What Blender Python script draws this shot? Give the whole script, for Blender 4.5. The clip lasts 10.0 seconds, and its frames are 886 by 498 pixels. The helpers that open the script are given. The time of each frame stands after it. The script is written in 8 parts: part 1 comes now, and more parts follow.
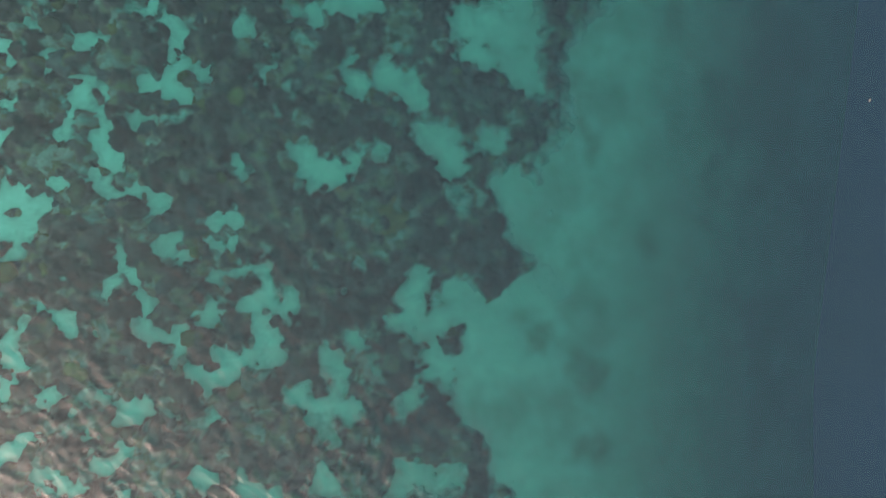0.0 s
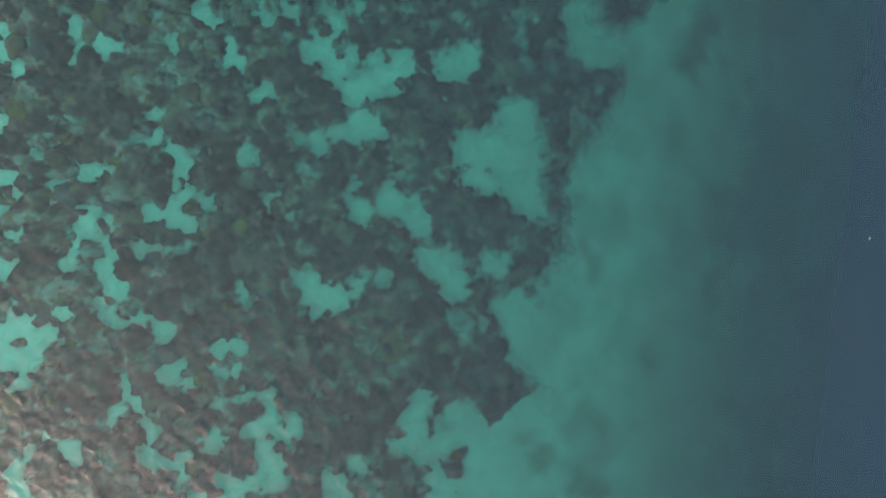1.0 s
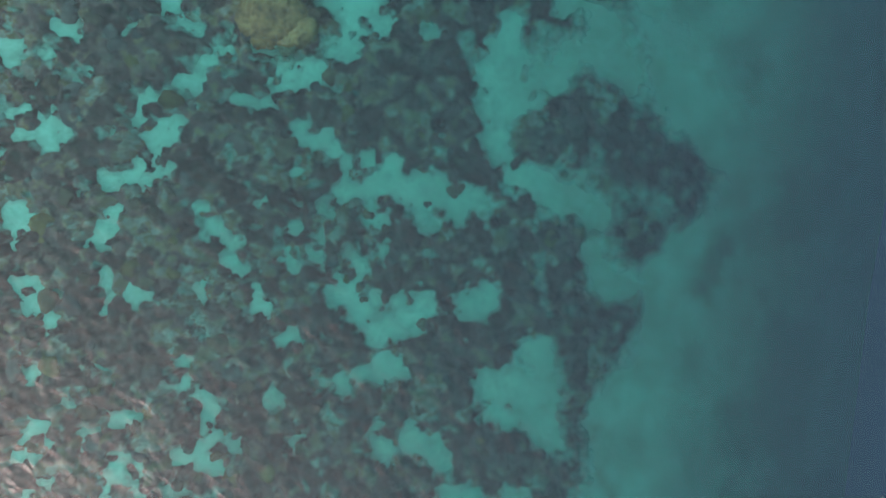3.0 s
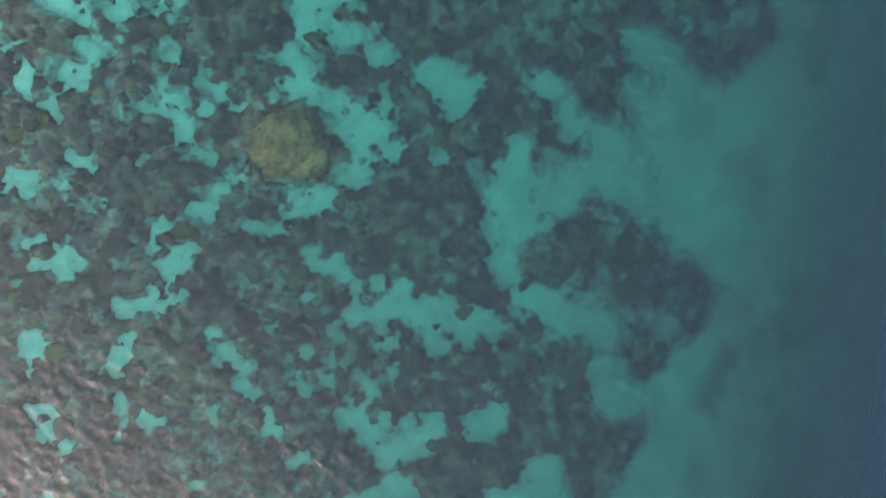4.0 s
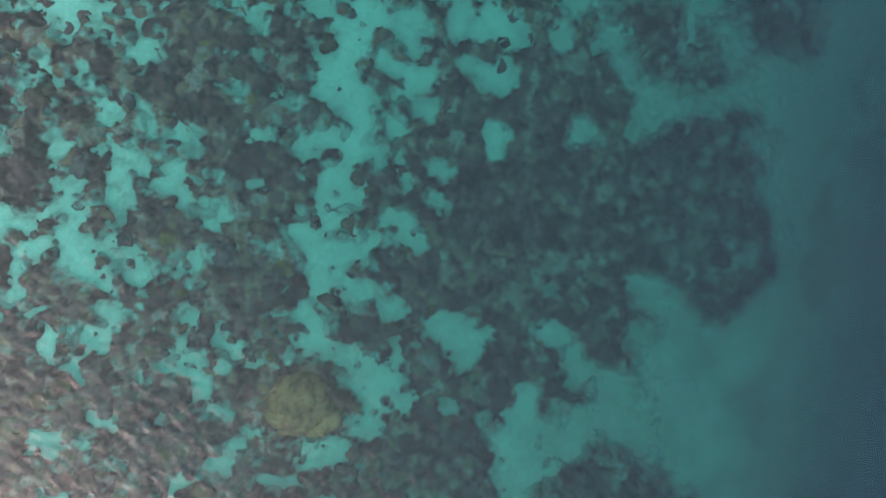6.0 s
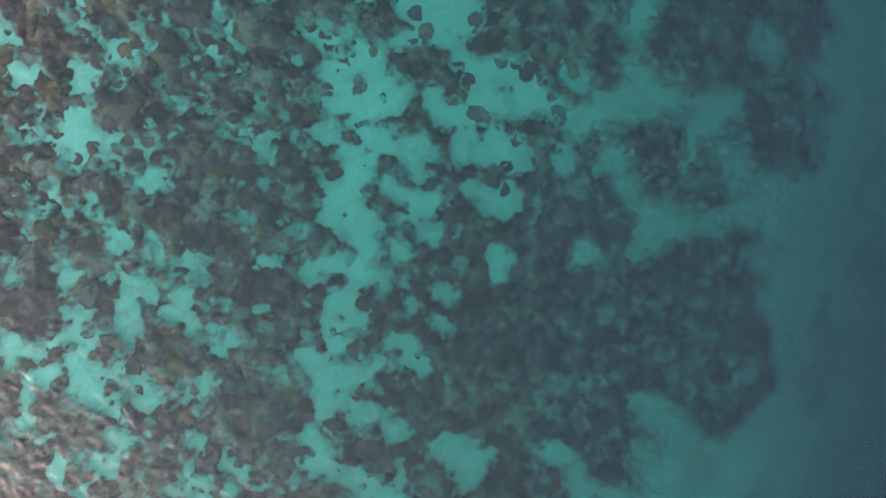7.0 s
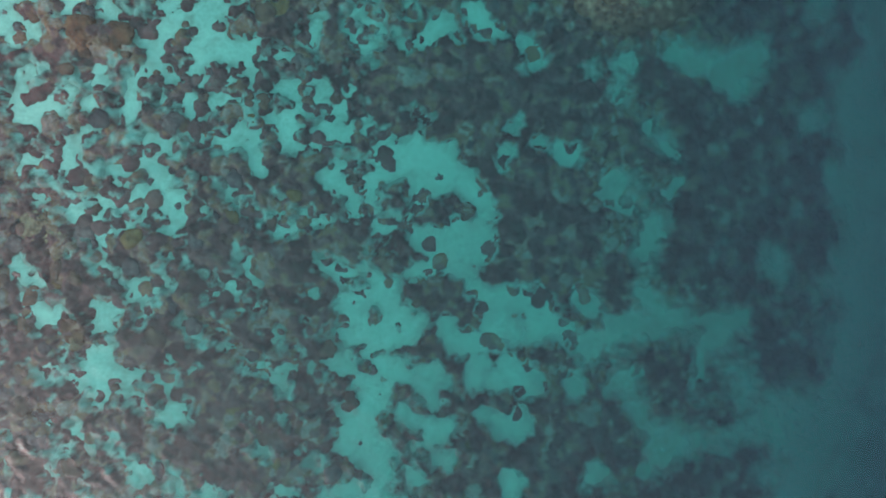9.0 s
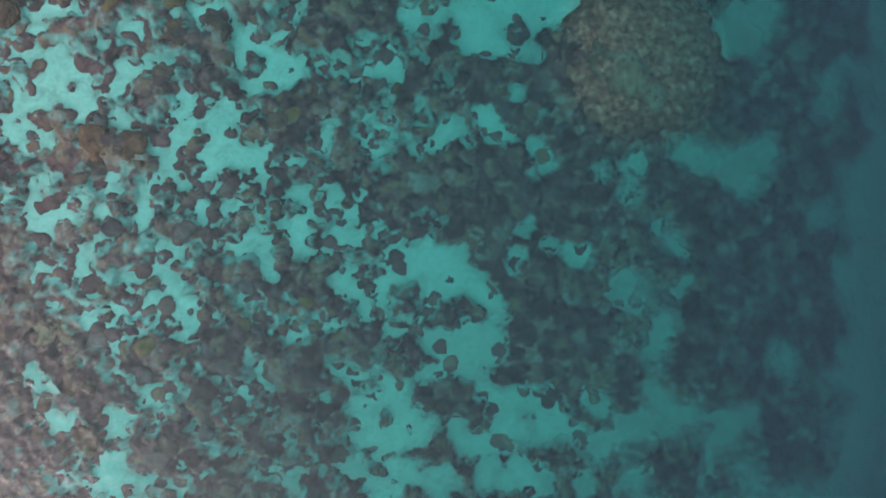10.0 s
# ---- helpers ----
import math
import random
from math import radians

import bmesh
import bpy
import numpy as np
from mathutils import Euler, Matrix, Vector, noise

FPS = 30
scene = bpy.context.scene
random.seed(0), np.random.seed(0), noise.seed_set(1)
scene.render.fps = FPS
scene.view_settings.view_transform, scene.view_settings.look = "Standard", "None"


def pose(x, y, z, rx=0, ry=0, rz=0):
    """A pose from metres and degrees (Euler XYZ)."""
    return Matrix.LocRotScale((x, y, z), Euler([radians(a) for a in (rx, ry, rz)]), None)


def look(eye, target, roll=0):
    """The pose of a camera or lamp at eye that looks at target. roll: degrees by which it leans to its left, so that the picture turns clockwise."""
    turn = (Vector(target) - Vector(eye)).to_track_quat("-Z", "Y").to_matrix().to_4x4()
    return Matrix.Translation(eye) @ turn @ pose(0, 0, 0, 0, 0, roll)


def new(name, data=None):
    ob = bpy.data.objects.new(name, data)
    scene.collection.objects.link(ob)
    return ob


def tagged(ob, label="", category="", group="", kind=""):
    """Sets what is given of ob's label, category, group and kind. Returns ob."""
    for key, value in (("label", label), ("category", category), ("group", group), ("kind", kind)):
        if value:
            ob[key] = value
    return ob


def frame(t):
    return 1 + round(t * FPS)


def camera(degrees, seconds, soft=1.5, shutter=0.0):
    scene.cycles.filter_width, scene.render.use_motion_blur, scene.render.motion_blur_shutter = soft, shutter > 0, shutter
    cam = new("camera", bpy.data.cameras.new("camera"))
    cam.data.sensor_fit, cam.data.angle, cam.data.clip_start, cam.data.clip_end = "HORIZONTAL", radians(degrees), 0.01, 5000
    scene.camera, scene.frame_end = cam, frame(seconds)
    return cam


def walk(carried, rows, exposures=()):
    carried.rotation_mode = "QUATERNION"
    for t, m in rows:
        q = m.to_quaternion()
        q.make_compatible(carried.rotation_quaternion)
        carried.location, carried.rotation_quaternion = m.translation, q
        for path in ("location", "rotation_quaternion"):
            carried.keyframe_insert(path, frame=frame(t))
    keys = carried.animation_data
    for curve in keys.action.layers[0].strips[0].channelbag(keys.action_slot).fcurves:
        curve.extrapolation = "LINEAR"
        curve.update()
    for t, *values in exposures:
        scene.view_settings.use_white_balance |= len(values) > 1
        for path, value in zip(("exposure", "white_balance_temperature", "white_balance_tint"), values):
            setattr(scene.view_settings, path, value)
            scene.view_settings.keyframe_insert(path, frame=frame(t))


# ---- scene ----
cam = camera(60.0, 10.0, soft=1.75)
PATH = [
    (0.0, pose(0.000, 0.000, 22.593, -0.037, -0.236, -0.282)),
    (1.0, pose(-0.045, 4.065, 22.753, -0.072, -0.195, -0.201)),
    (2.0, pose(-0.305, 7.986, 22.995, -0.108, -0.155, -0.132)),
    (3.0, pose(-0.688, 11.969, 23.298, -0.143, -0.115, -0.074)),
    (4.0, pose(-0.960, 16.095, 23.640, -0.178, -0.075, -0.028)),
    (5.0, pose(-1.170, 20.356, 24.000, -0.213, -0.034, 0.006)),
    (6.0, pose(-1.254, 24.678, 24.356, -0.249, 0.006, 0.029)),
    (7.0, pose(-1.369, 28.958, 24.686, -0.284, 0.046, 0.040)),
    (8.0, pose(-1.546, 33.092, 24.968, -0.319, 0.086, 0.039)),
    (9.0, pose(-1.822, 37.000, 25.181, -0.355, 0.127, 0.027)),
    (10.0, pose(-2.180, 40.662, 25.303, -0.390, 0.167, 0.003)),
]
# the film camera's own slow drift: stops, kelvin, tint
LEVELS = [(0.0, 2.25, 8200, 10), (2.5, 2.27, 7450, 11), (4.3, 2.27, 7250, 12.5), (5.3, 2.12, 7200, 12.5), (7.5, 2.08, 7050, 11.5), (10.0, 1.87, 6650, 9)]
walk(cam, PATH, LEVELS)

# ---- light: a hazy sky, soft sun low over the reef flat ----
SUN_TILT, SUN_TURN = 65.0, 225.0        # degrees from overhead; compass turn, clockwise from +y
SUN_DIR = Vector((math.sin(radians(SUN_TILT)) * math.sin(radians(SUN_TURN)),
                  math.sin(radians(SUN_TILT)) * math.cos(radians(SUN_TURN)), math.cos(radians(SUN_TILT))))
world = bpy.data.worlds.new("sky")
scene.world = world
world.use_nodes = True
wt = world.node_tree
wt.nodes.clear()
w_out, w_bg, w_sky = (wt.nodes.new(n) for n in ("ShaderNodeOutputWorld", "ShaderNodeBackground", "ShaderNodeTexSky"))
w_sky.sky_type, w_sky.sun_disc = "NISHITA", False
w_sky.sun_elevation, w_sky.sun_rotation = radians(90 - SUN_TILT), radians(SUN_TURN)
w_sky.air_density, w_sky.dust_density, w_sky.ozone_density = 1.0, 4.0, 1.0
w_bg.inputs["Strength"].default_value = 0.11
w_mix = wt.nodes.new("ShaderNodeMix")      # thin high cloud all over the sky
w_mix.data_type, w_mix.inputs[0].default_value, w_mix.inputs[7].default_value = "RGBA", 0.7, (3.45, 6.3, 7.10, 1)
wt.links.new(w_sky.outputs[0], w_mix.inputs[6])
wt.links.new(w_mix.outputs[2], w_bg.inputs["Color"])
wt.links.new(w_bg.outputs[0], w_out.inputs["Surface"])
sun = new("sun", bpy.data.lights.new("sun", "SUN"))
sun.data.energy, sun.data.angle, sun.data.color = 5.15, radians(47), (1.0, 0.75, 0.77)
sun.matrix_world = look(SUN_DIR * 60, (0, 0, 0))


# ---- materials ----
def material(name, rough=0.8):
    m = bpy.data.materials.new(name)
    m.use_nodes = True
    b = m.node_tree.nodes["Principled BSDF"]
    b.inputs["Roughness"].default_value = rough
    b.inputs["Specular IOR Level"].default_value = 0.1
    return m, m.node_tree, b


def node(tree, kind, **values):
    n = tree.nodes.new(kind)
    for key, value in values.items():
        n.inputs[key.replace("_", " ")].default_value = value
    return n


def noise_at(tree, scale, detail=3.0, rough=0.6):
    place = tree.nodes.new("ShaderNodeNewGeometry")
    n = node(tree, "ShaderNodeTexNoise", Scale=scale, Detail=detail, Roughness=rough)
    tree.links.new(place.outputs["Position"], n.inputs["Vector"])
    return n.outputs["Fac"]


def ramp(tree, factor, *stops):
    r = tree.nodes.new("ShaderNodeValToRGB")
    while len(r.color_ramp.elements) < len(stops):
        r.color_ramp.elements.new(1.0)
    for e, (at, colour) in zip(r.color_ramp.elements, stops):
        e.position, e.color = at, (*colour, 1)
    tree.links.new(factor, r.inputs[0])
    return r.outputs["Color"]


def blend(tree, kind, factor, a, b):
    mx = tree.nodes.new("ShaderNodeMix")
    mx.data_type, mx.blend_type = "RGBA", kind
    for socket, value in ((mx.inputs[0], factor), (mx.inputs[6], a), (mx.inputs[7], b)):
        if isinstance(value, bpy.types.NodeSocket):
            tree.links.new(value, socket)
        else:
            socket.default_value = (*value, 1) if isinstance(value, tuple) else value
    return mx.outputs[2]


def calc(tree, kind, a, b=0.0, clamp=False):
    mt = tree.nodes.new("ShaderNodeMath")
    mt.operation, mt.use_clamp = kind, clamp
    for socket, value in ((mt.inputs[0], a), (mt.inputs[1], b)):
        if isinstance(value, bpy.types.NodeSocket):
            tree.links.new(value, socket)
        else:
            socket.default_value = value
    return mt.outputs[0]


def bumped(tree, shader, height, strength, distance):
    bp = node(tree, "ShaderNodeBump", Strength=strength, Distance=distance)
    tree.links.new(height, bp.inputs["Height"])
    tree.links.new(bp.outputs[0], shader.inputs["Normal"])


def attribute(tree, name):
    a = tree.nodes.new("ShaderNodeAttribute")
    a.attribute_name = name
    return a.outputs["Fac"]


def sand_material():
    m, t, b = material("coral_sand", 0.95)
    coarse, fine = noise_at(t, 0.9, 4), noise_at(t, 9.0, 4)
    colour = ramp(t, coarse, (0.25, (0.285, 0.375, 0.325)), (0.55, (0.352, 0.46, 0.395)), (0.8, (0.43, 0.52, 0.455)))
    grain = ramp(t, fine, (0.3, (0.80, 0.80, 0.80)), (0.6, (1, 1, 1)))
    rubble = calc(t, "MULTIPLY", calc(t, "SUBTRACT", noise_at(t, 2.3, 5, 0.65), 0.54), 4.0, True)
    colour = blend(t, "MIX", calc(t, "MULTIPLY", rubble, 0.38), colour, (0.20, 0.20, 0.165))
    # coral bits near the reef, and at depth the water's blur as dark colour
    strewn_blur = calc(t, "MULTIPLY", attribute(t, "strewn_blur"), calc(t, "ADD", noise_at(t, 5.0, 4, 0.7), 0.25), True)
    colour = blend(t, "MIX", strewn_blur, colour, (0.13, 0.12, 0.10))
    t.links.new(blend(t, "MULTIPLY", 1.0, colour, grain), b.inputs["Base Color"])
    bumped(t, b, fine, 0.5, 0.04)
    return m


def rock_material():
    """Reef rock: each lump has its own tone, from dark turf through brown and olive coral to pale rubble."""
    m, t, b = material("reef_rock", 0.9)
    tone, patch, fine = attribute(t, "tone"), noise_at(t, 0.55, 3), noise_at(t, 11.0, 4, 0.7)
    mixed = calc(t, "ADD", calc(t, "MULTIPLY", tone, 0.75), calc(t, "MULTIPLY", patch, 0.25))
    colour = ramp(t, mixed, (0.06, (0.037, 0.012, 0.013)), (0.26, (0.091, 0.025, 0.027)), (0.45, (0.168, 0.046, 0.048)),
                  (0.60, (0.246, 0.076, 0.078)), (0.73, (0.312, 0.110, 0.068)), (0.85, (0.353, 0.155, 0.145)), (0.96, (0.410, 0.29, 0.25)))
    grain = ramp(t, fine, (0.28, (0.55, 0.55, 0.55)), (0.50, (1, 1, 1)), (0.72, (1.45, 1.42, 1.35)))
    colour = blend(t, "MULTIPLY", 1.0, colour, grain)
    dust = calc(t, "MULTIPLY", calc(t, "SUBTRACT", noise_at(t, 1.7, 5, 0.7), 0.50), 3.5, True)
    colour = blend(t, "MIX", calc(t, "MULTIPLY", dust, 0.22), colour, (0.27, 0.25, 0.20))
    # silt, and at depth the water's blur painted in as sand colour
    silt_haze = calc(t, "ADD", calc(t, "MULTIPLY", attribute(t, "silt_haze"), 1.3), calc(t, "SUBTRACT", noise_at(t, 4.0, 5, 0.65), 0.75), True)
    silt_haze = calc(t, "SUBTRACT", calc(t, "MULTIPLY", silt_haze, 1.4), 0.2, True)
    colour = blend(t, "MIX", silt_haze, colour, (0.30, 0.39, 0.345))
    t.links.new(colour, b.inputs["Base Color"])
    bumped(t, b, fine, 0.8, 0.06)
    return m


def coral_material(name, dark, mid, light, scale=14.0, blotch=2.6, pits=0.6):
    m, t, b = material(name, 0.85)
    info = t.nodes.new("ShaderNodeObjectInfo")
    fine, broad = noise_at(t, scale, 4, 0.7), noise_at(t, blotch, 4)
    colour = ramp(t, broad, (0.3, dark), (0.5, mid), (0.72, light))
    grain = ramp(t, fine, (0.3, (pits, pits, pits)), (0.5, (1, 1, 1)), (0.7, (1.35, 1.33, 1.28)))
    colour = blend(t, "MULTIPLY", 1.0, colour, grain)
    own = ramp(t, info.outputs["Random"], (0.0, (0.68, 0.68, 0.70)), (0.5, (1, 1, 1)), (1.0, (1.35, 1.30, 1.22)))
    t.links.new(blend(t, "MULTIPLY", 1.0, colour, own), b.inputs["Base Color"])
    bumped(t, b, fine, 0.8, 0.05)
    return m


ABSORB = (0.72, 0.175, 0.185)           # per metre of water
HAZE_COLOUR = (0.021, 0.046, 0.108)            # haze of the water, painted on the lower sheet
UPPER = 0.4                             # metres of water whose tint the surface sheet carries
HAZE = 0.06                             # how much of that haze, per metre


def water_material():
    """The face of the sea: clear but for the upper water's tint painted in, and a mirror of the sky as far as water
    mirrors it.
    """
    m = bpy.data.materials.new("sea_surface")
    m.use_nodes = True
    t = m.node_tree
    t.nodes.clear()
    clear = node(t, "ShaderNodeBsdfTransparent", Color=(*(math.exp(-k * UPPER) for k in ABSORB), 1))
    gloss = node(t, "ShaderNodeBsdfGlossy", Color=(1, 1, 1, 1), Roughness=0.37)
    fresnel = node(t, "ShaderNodeFresnel", IOR=1.32)
    bp = node(t, "ShaderNodeBump", Strength=0.35, Distance=0.05)
    # thin broken crests, running across the wind
    spot = t.nodes.new("ShaderNodeSeparateXYZ")
    t.links.new(t.nodes.new("ShaderNodeNewGeometry").outputs["Position"], spot.inputs[0])
    across, crestwise = (calc(t, kind, spot.outputs[0], spot.outputs[1]) for kind in ("ADD", "SUBTRACT"))
    lie = t.nodes.new("ShaderNodeCombineXYZ")
    t.links.new(calc(t, "MULTIPLY", across, 1.7), lie.inputs[0])
    t.links.new(calc(t, "MULTIPLY", crestwise, 0.65), lie.inputs[1])
    waves = node(t, "ShaderNodeTexNoise", Scale=1.0, Detail=2.0, Roughness=0.5)
    t.links.new(lie.outputs[0], waves.inputs["Vector"])
    crest = calc(t, "SUBTRACT", 1.0, calc(t, "MULTIPLY", calc(t, "ABSOLUTE", calc(t, "SUBTRACT", waves.outputs["Fac"], 0.5)), 13.0), True)
    crest = calc(t, "MULTIPLY", crest, calc(t, "MULTIPLY", calc(t, "SUBTRACT", noise_at(t, 0.9, 2), 0.42), 4.0, True))
    t.links.new(calc(t, "ADD", noise_at(t, 2.2, 1), calc(t, "MULTIPLY", crest, 0.38)), bp.inputs["Height"])
    t.links.new(bp.outputs[0], gloss.inputs["Normal"])
    t.links.new(bp.outputs[0], fresnel.inputs["Normal"])
    whole = t.nodes.new("ShaderNodeMixShader")
    t.links.new(fresnel.outputs[0], whole.inputs[0])
    t.links.new(clear.outputs[0], whole.inputs[1])
    t.links.new(gloss.outputs[0], whole.inputs[2])
    out = t.nodes.new("ShaderNodeOutputMaterial")
    t.links.new(whole.outputs[0], out.inputs["Surface"])
    return m


def depth_tint_material():
    """A sheet with the lower water's tint and haze put into its colour: red goes first, the more the deeper; the haze
    gives back a little blue.
    """
    m = bpy.data.materials.new("sea_water_tint")
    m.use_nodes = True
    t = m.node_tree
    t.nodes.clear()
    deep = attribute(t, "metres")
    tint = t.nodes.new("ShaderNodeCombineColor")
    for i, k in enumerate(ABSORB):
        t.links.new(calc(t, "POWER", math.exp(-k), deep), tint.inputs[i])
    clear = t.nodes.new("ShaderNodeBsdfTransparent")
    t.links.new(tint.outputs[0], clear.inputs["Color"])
    haze_coat = node(t, "ShaderNodeBsdfDiffuse", Color=(*HAZE_COLOUR, 1))
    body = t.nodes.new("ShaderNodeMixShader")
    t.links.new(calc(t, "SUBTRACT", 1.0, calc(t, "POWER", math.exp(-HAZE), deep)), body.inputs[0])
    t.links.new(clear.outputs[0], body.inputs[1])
    t.links.new(haze_coat.outputs[0], body.inputs[2])
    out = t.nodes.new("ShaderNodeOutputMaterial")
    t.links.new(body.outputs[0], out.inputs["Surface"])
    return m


SAND, ROCK, WATER = sand_material(), rock_material(), water_material()
BROWN = coral_material("brown_coral", (0.080, 0.027, 0.023), (0.172, 0.056, 0.044), (0.277, 0.105, 0.08))
OLIVE = coral_material("olive_coral", (0.109, 0.040, 0.022), (0.227, 0.078, 0.036), (0.319, 0.125, 0.060))
MAUVE = coral_material("mauve_coral", (0.071, 0.032, 0.038), (0.151, 0.064, 0.070), (0.235, 0.12, 0.12))
YELLOW = coral_material("yellow_coral", (0.196, 0.052, 0.034), (0.431, 0.128, 0.066), (0.588, 0.20, 0.10), 7.0, 1.9, 0.4)
RUSTY = coral_material("rusty_coral", (0.071, 0.019, 0.013), (0.151, 0.040, 0.025), (0.227, 0.075, 0.046), 9.0)
CRUSTED = coral_material("crusted_coral", (0.075, 0.022, 0.018), (0.21, 0.060, 0.046), (0.37, 0.145, 0.11), 6.0, 3.2, 0.35)
DUSTED = coral_material("dusted_coral", (0.084, 0.035, 0.026), (0.160, 0.072, 0.055), (0.218, 0.135, 0.105), 6.0, 1.6, 0.4)
OCHRE = coral_material("ochre_coral", (0.152, 0.030, 0.018), (0.342, 0.070, 0.034), (0.513, 0.12, 0.06), 9.0)
TAN = coral_material("tan_coral", (0.134, 0.045, 0.032), (0.302, 0.135, 0.090), (0.403, 0.22, 0.14), 8.0, 3.4, 0.3)
WORN = coral_material("worn_coral", (0.084, 0.06, 0.045), (0.168, 0.13, 0.095), (0.277, 0.25, 0.19), 7.0, 1.8, 0.5)

# ---- the shape of the seabed ----
rng = np.random.default_rng(7)


def smooth(a, b, v):
    s = np.clip((v - a) / (b - a), 0, 1)
    return s * s * (3 - 2 * s)


def field(x, y, size, seed, octaves=3):
    """Soft noise, about -1 to 1, with features of that size in metres."""
    total, weight = np.zeros_like(x), 0.0
    for o in range(octaves):
        lattice = np.random.default_rng(seed * 17 + o).uniform(-1, 1, (256, 256))
        u, v = x / size * 2 ** o + 91.7 * o, y / size * 2 ** o + 37.3 * o
        i, j = np.floor(u).astype(int), np.floor(v).astype(int)
        a, b = u - i, v - j
        a, b = a * a * (3 - 2 * a), b * b * (3 - 2 * b)
        g = lambda p, q: lattice[p % 256, q % 256]
        value = (g(i, j) * (1 - a) + g(i + 1, j) * a) * (1 - b) + (g(i, j + 1) * (1 - a) + g(i + 1, j + 1) * a) * b
        total += value * 0.55 ** o
        weight += 0.55 ** o
    return total / weight * 1.6


def lumps(x, y, size, seed):
    """Rounded lumps packed side by side: height 0 to 1, and a number of each lump's own."""
    r = np.random.default_rng(seed)
    jx, jy, own, wide = (r.uniform(0, 1, (256, 256)) for _ in range(4))
    u, v = x / size, y / size
    i0, j0 = np.floor(u).astype(int), np.floor(v).astype(int)
    best, tone = np.full(x.shape, -1.0), np.zeros(x.shape)
    for di in (-1, 0, 1):
        for dj in (-1, 0, 1):
            i, j = (i0 + di) % 256, (j0 + dj) % 256
            d2 = (u - i0 - di - jx[i, j]) ** 2 + (v - j0 - dj - jy[i, j]) ** 2
            h = (0.55 + 0.45 * wide[i, j]) * np.sqrt(np.clip(1 - d2 / (0.35 + 0.5 * wide[i, j]), 0, 1))
            tone = np.where(h > best, own[i, j], tone)
            best = np.maximum(best, h)
    return best, tone


def floor_z(x, y):
    """The bare floor: a flat that slopes gently to a drop-off, which swings out along the reef."""
    shore = np.maximum(x, -15.0) + 0.0 * y
    gentle = 0.86 + 0.097 * (np.minimum(shore, 40) + 14) + 0.15 * np.clip(1 - y / 34, -0.2, 1.2)
    gentle = gentle + 0.10 * np.clip(shore - 3.5, 0, 20)
    past = x - np.interp(y, (-5, 10, 22, 30, 42), (6.0, 8.2, 10.8, 11.6, 11.6))
    drop = (0.44 - 0.2 * smooth(25, 36, y)) * (np.log1p(np.exp(np.clip(past * 0.9, -30, 30))) / 0.9 + np.maximum(past - 25, 0))
    return -np.minimum(gentle + drop, 38.0)


def axis(low, high, step, reach):
    """Even steps from low to high, then ever longer ones out to the reach."""
    inner = list(np.arange(low, high + step / 2, step))
    side, s, d = [], step, 0.0
    while d < reach:
        s *= 1.22
        d += s
        side.append(d)
    return np.array([low - d for d in reversed(side)] + inner + [inner[-1] + d for d in side])


def sheet(name, x, y, z, mat, keep=None, values=()):
    """A sheet of quads over the grid of x and y; keep: which vertices show; values: named numbers for each vertex."""
    ny, nx = z.shape
    gx, gy = np.meshgrid(x, y)
    co = np.stack([gx, gy, z], -1).reshape(-1, 3)
    base = (np.arange(ny - 1)[:, None] * nx + np.arange(nx - 1)[None, :]).ravel()
    quads = np.stack([base, base + 1, base + nx + 1, base + nx], 1)
    if keep is not None:
        quads = quads[keep.ravel()[quads].any(1)]
        used = np.unique(quads)
        place = np.zeros(len(co), int)
        place[used] = np.arange(len(used))
        quads, co = place[quads], co[used]
        values = [(n, v.ravel()[used]) for n, v in values]
    me = bpy.data.meshes.new(name)
    me.vertices.add(len(co))
    me.vertices.foreach_set("co", co.astype(np.float32).ravel())
    me.loops.add(quads.size)
    me.loops.foreach_set("vertex_index", quads.astype(np.int32).ravel())
    me.polygons.add(len(quads))
    me.polygons.foreach_set("loop_start", np.arange(0, quads.size, 4, dtype=np.int32))
    me.update(calc_edges=True)
    me.polygons.foreach_set("use_smooth", np.ones(len(quads), bool))
    for n, v in values:
        me.attributes.new(n, "FLOAT", "POINT").data.foreach_set("value", v.astype(np.float32).ravel())
    me.materials.append(mat)
    return new(name, me)


# ---- the lie of sand and reef ----
STEP, LEFT, RIGHT, NEAR, FAR = 0.062, -18.0, 19.5, -9.5, 52.5
beyond = np.arange(0.3, 42, 0.3)
reef_x = np.concatenate([LEFT - beyond[::-1], np.arange(LEFT, RIGHT, STEP)])
reef_y = np.concatenate([NEAR - beyond[::-1], np.arange(NEAR, FAR, STEP), FAR + beyond])
RX, RY = np.meshgrid(reef_x, reef_y)
sway = 0.06 + 0.10 * smooth(0, 5, RX)
WX = RX + sway * field(RX, RY, 0.8, 3) + 0.07 * field(RX, RY, 0.24, 5, 2)
WY = RY + sway * field(RX, RY, 0.8, 4) + 0.07 * field(RX, RY, 0.24, 6, 2)

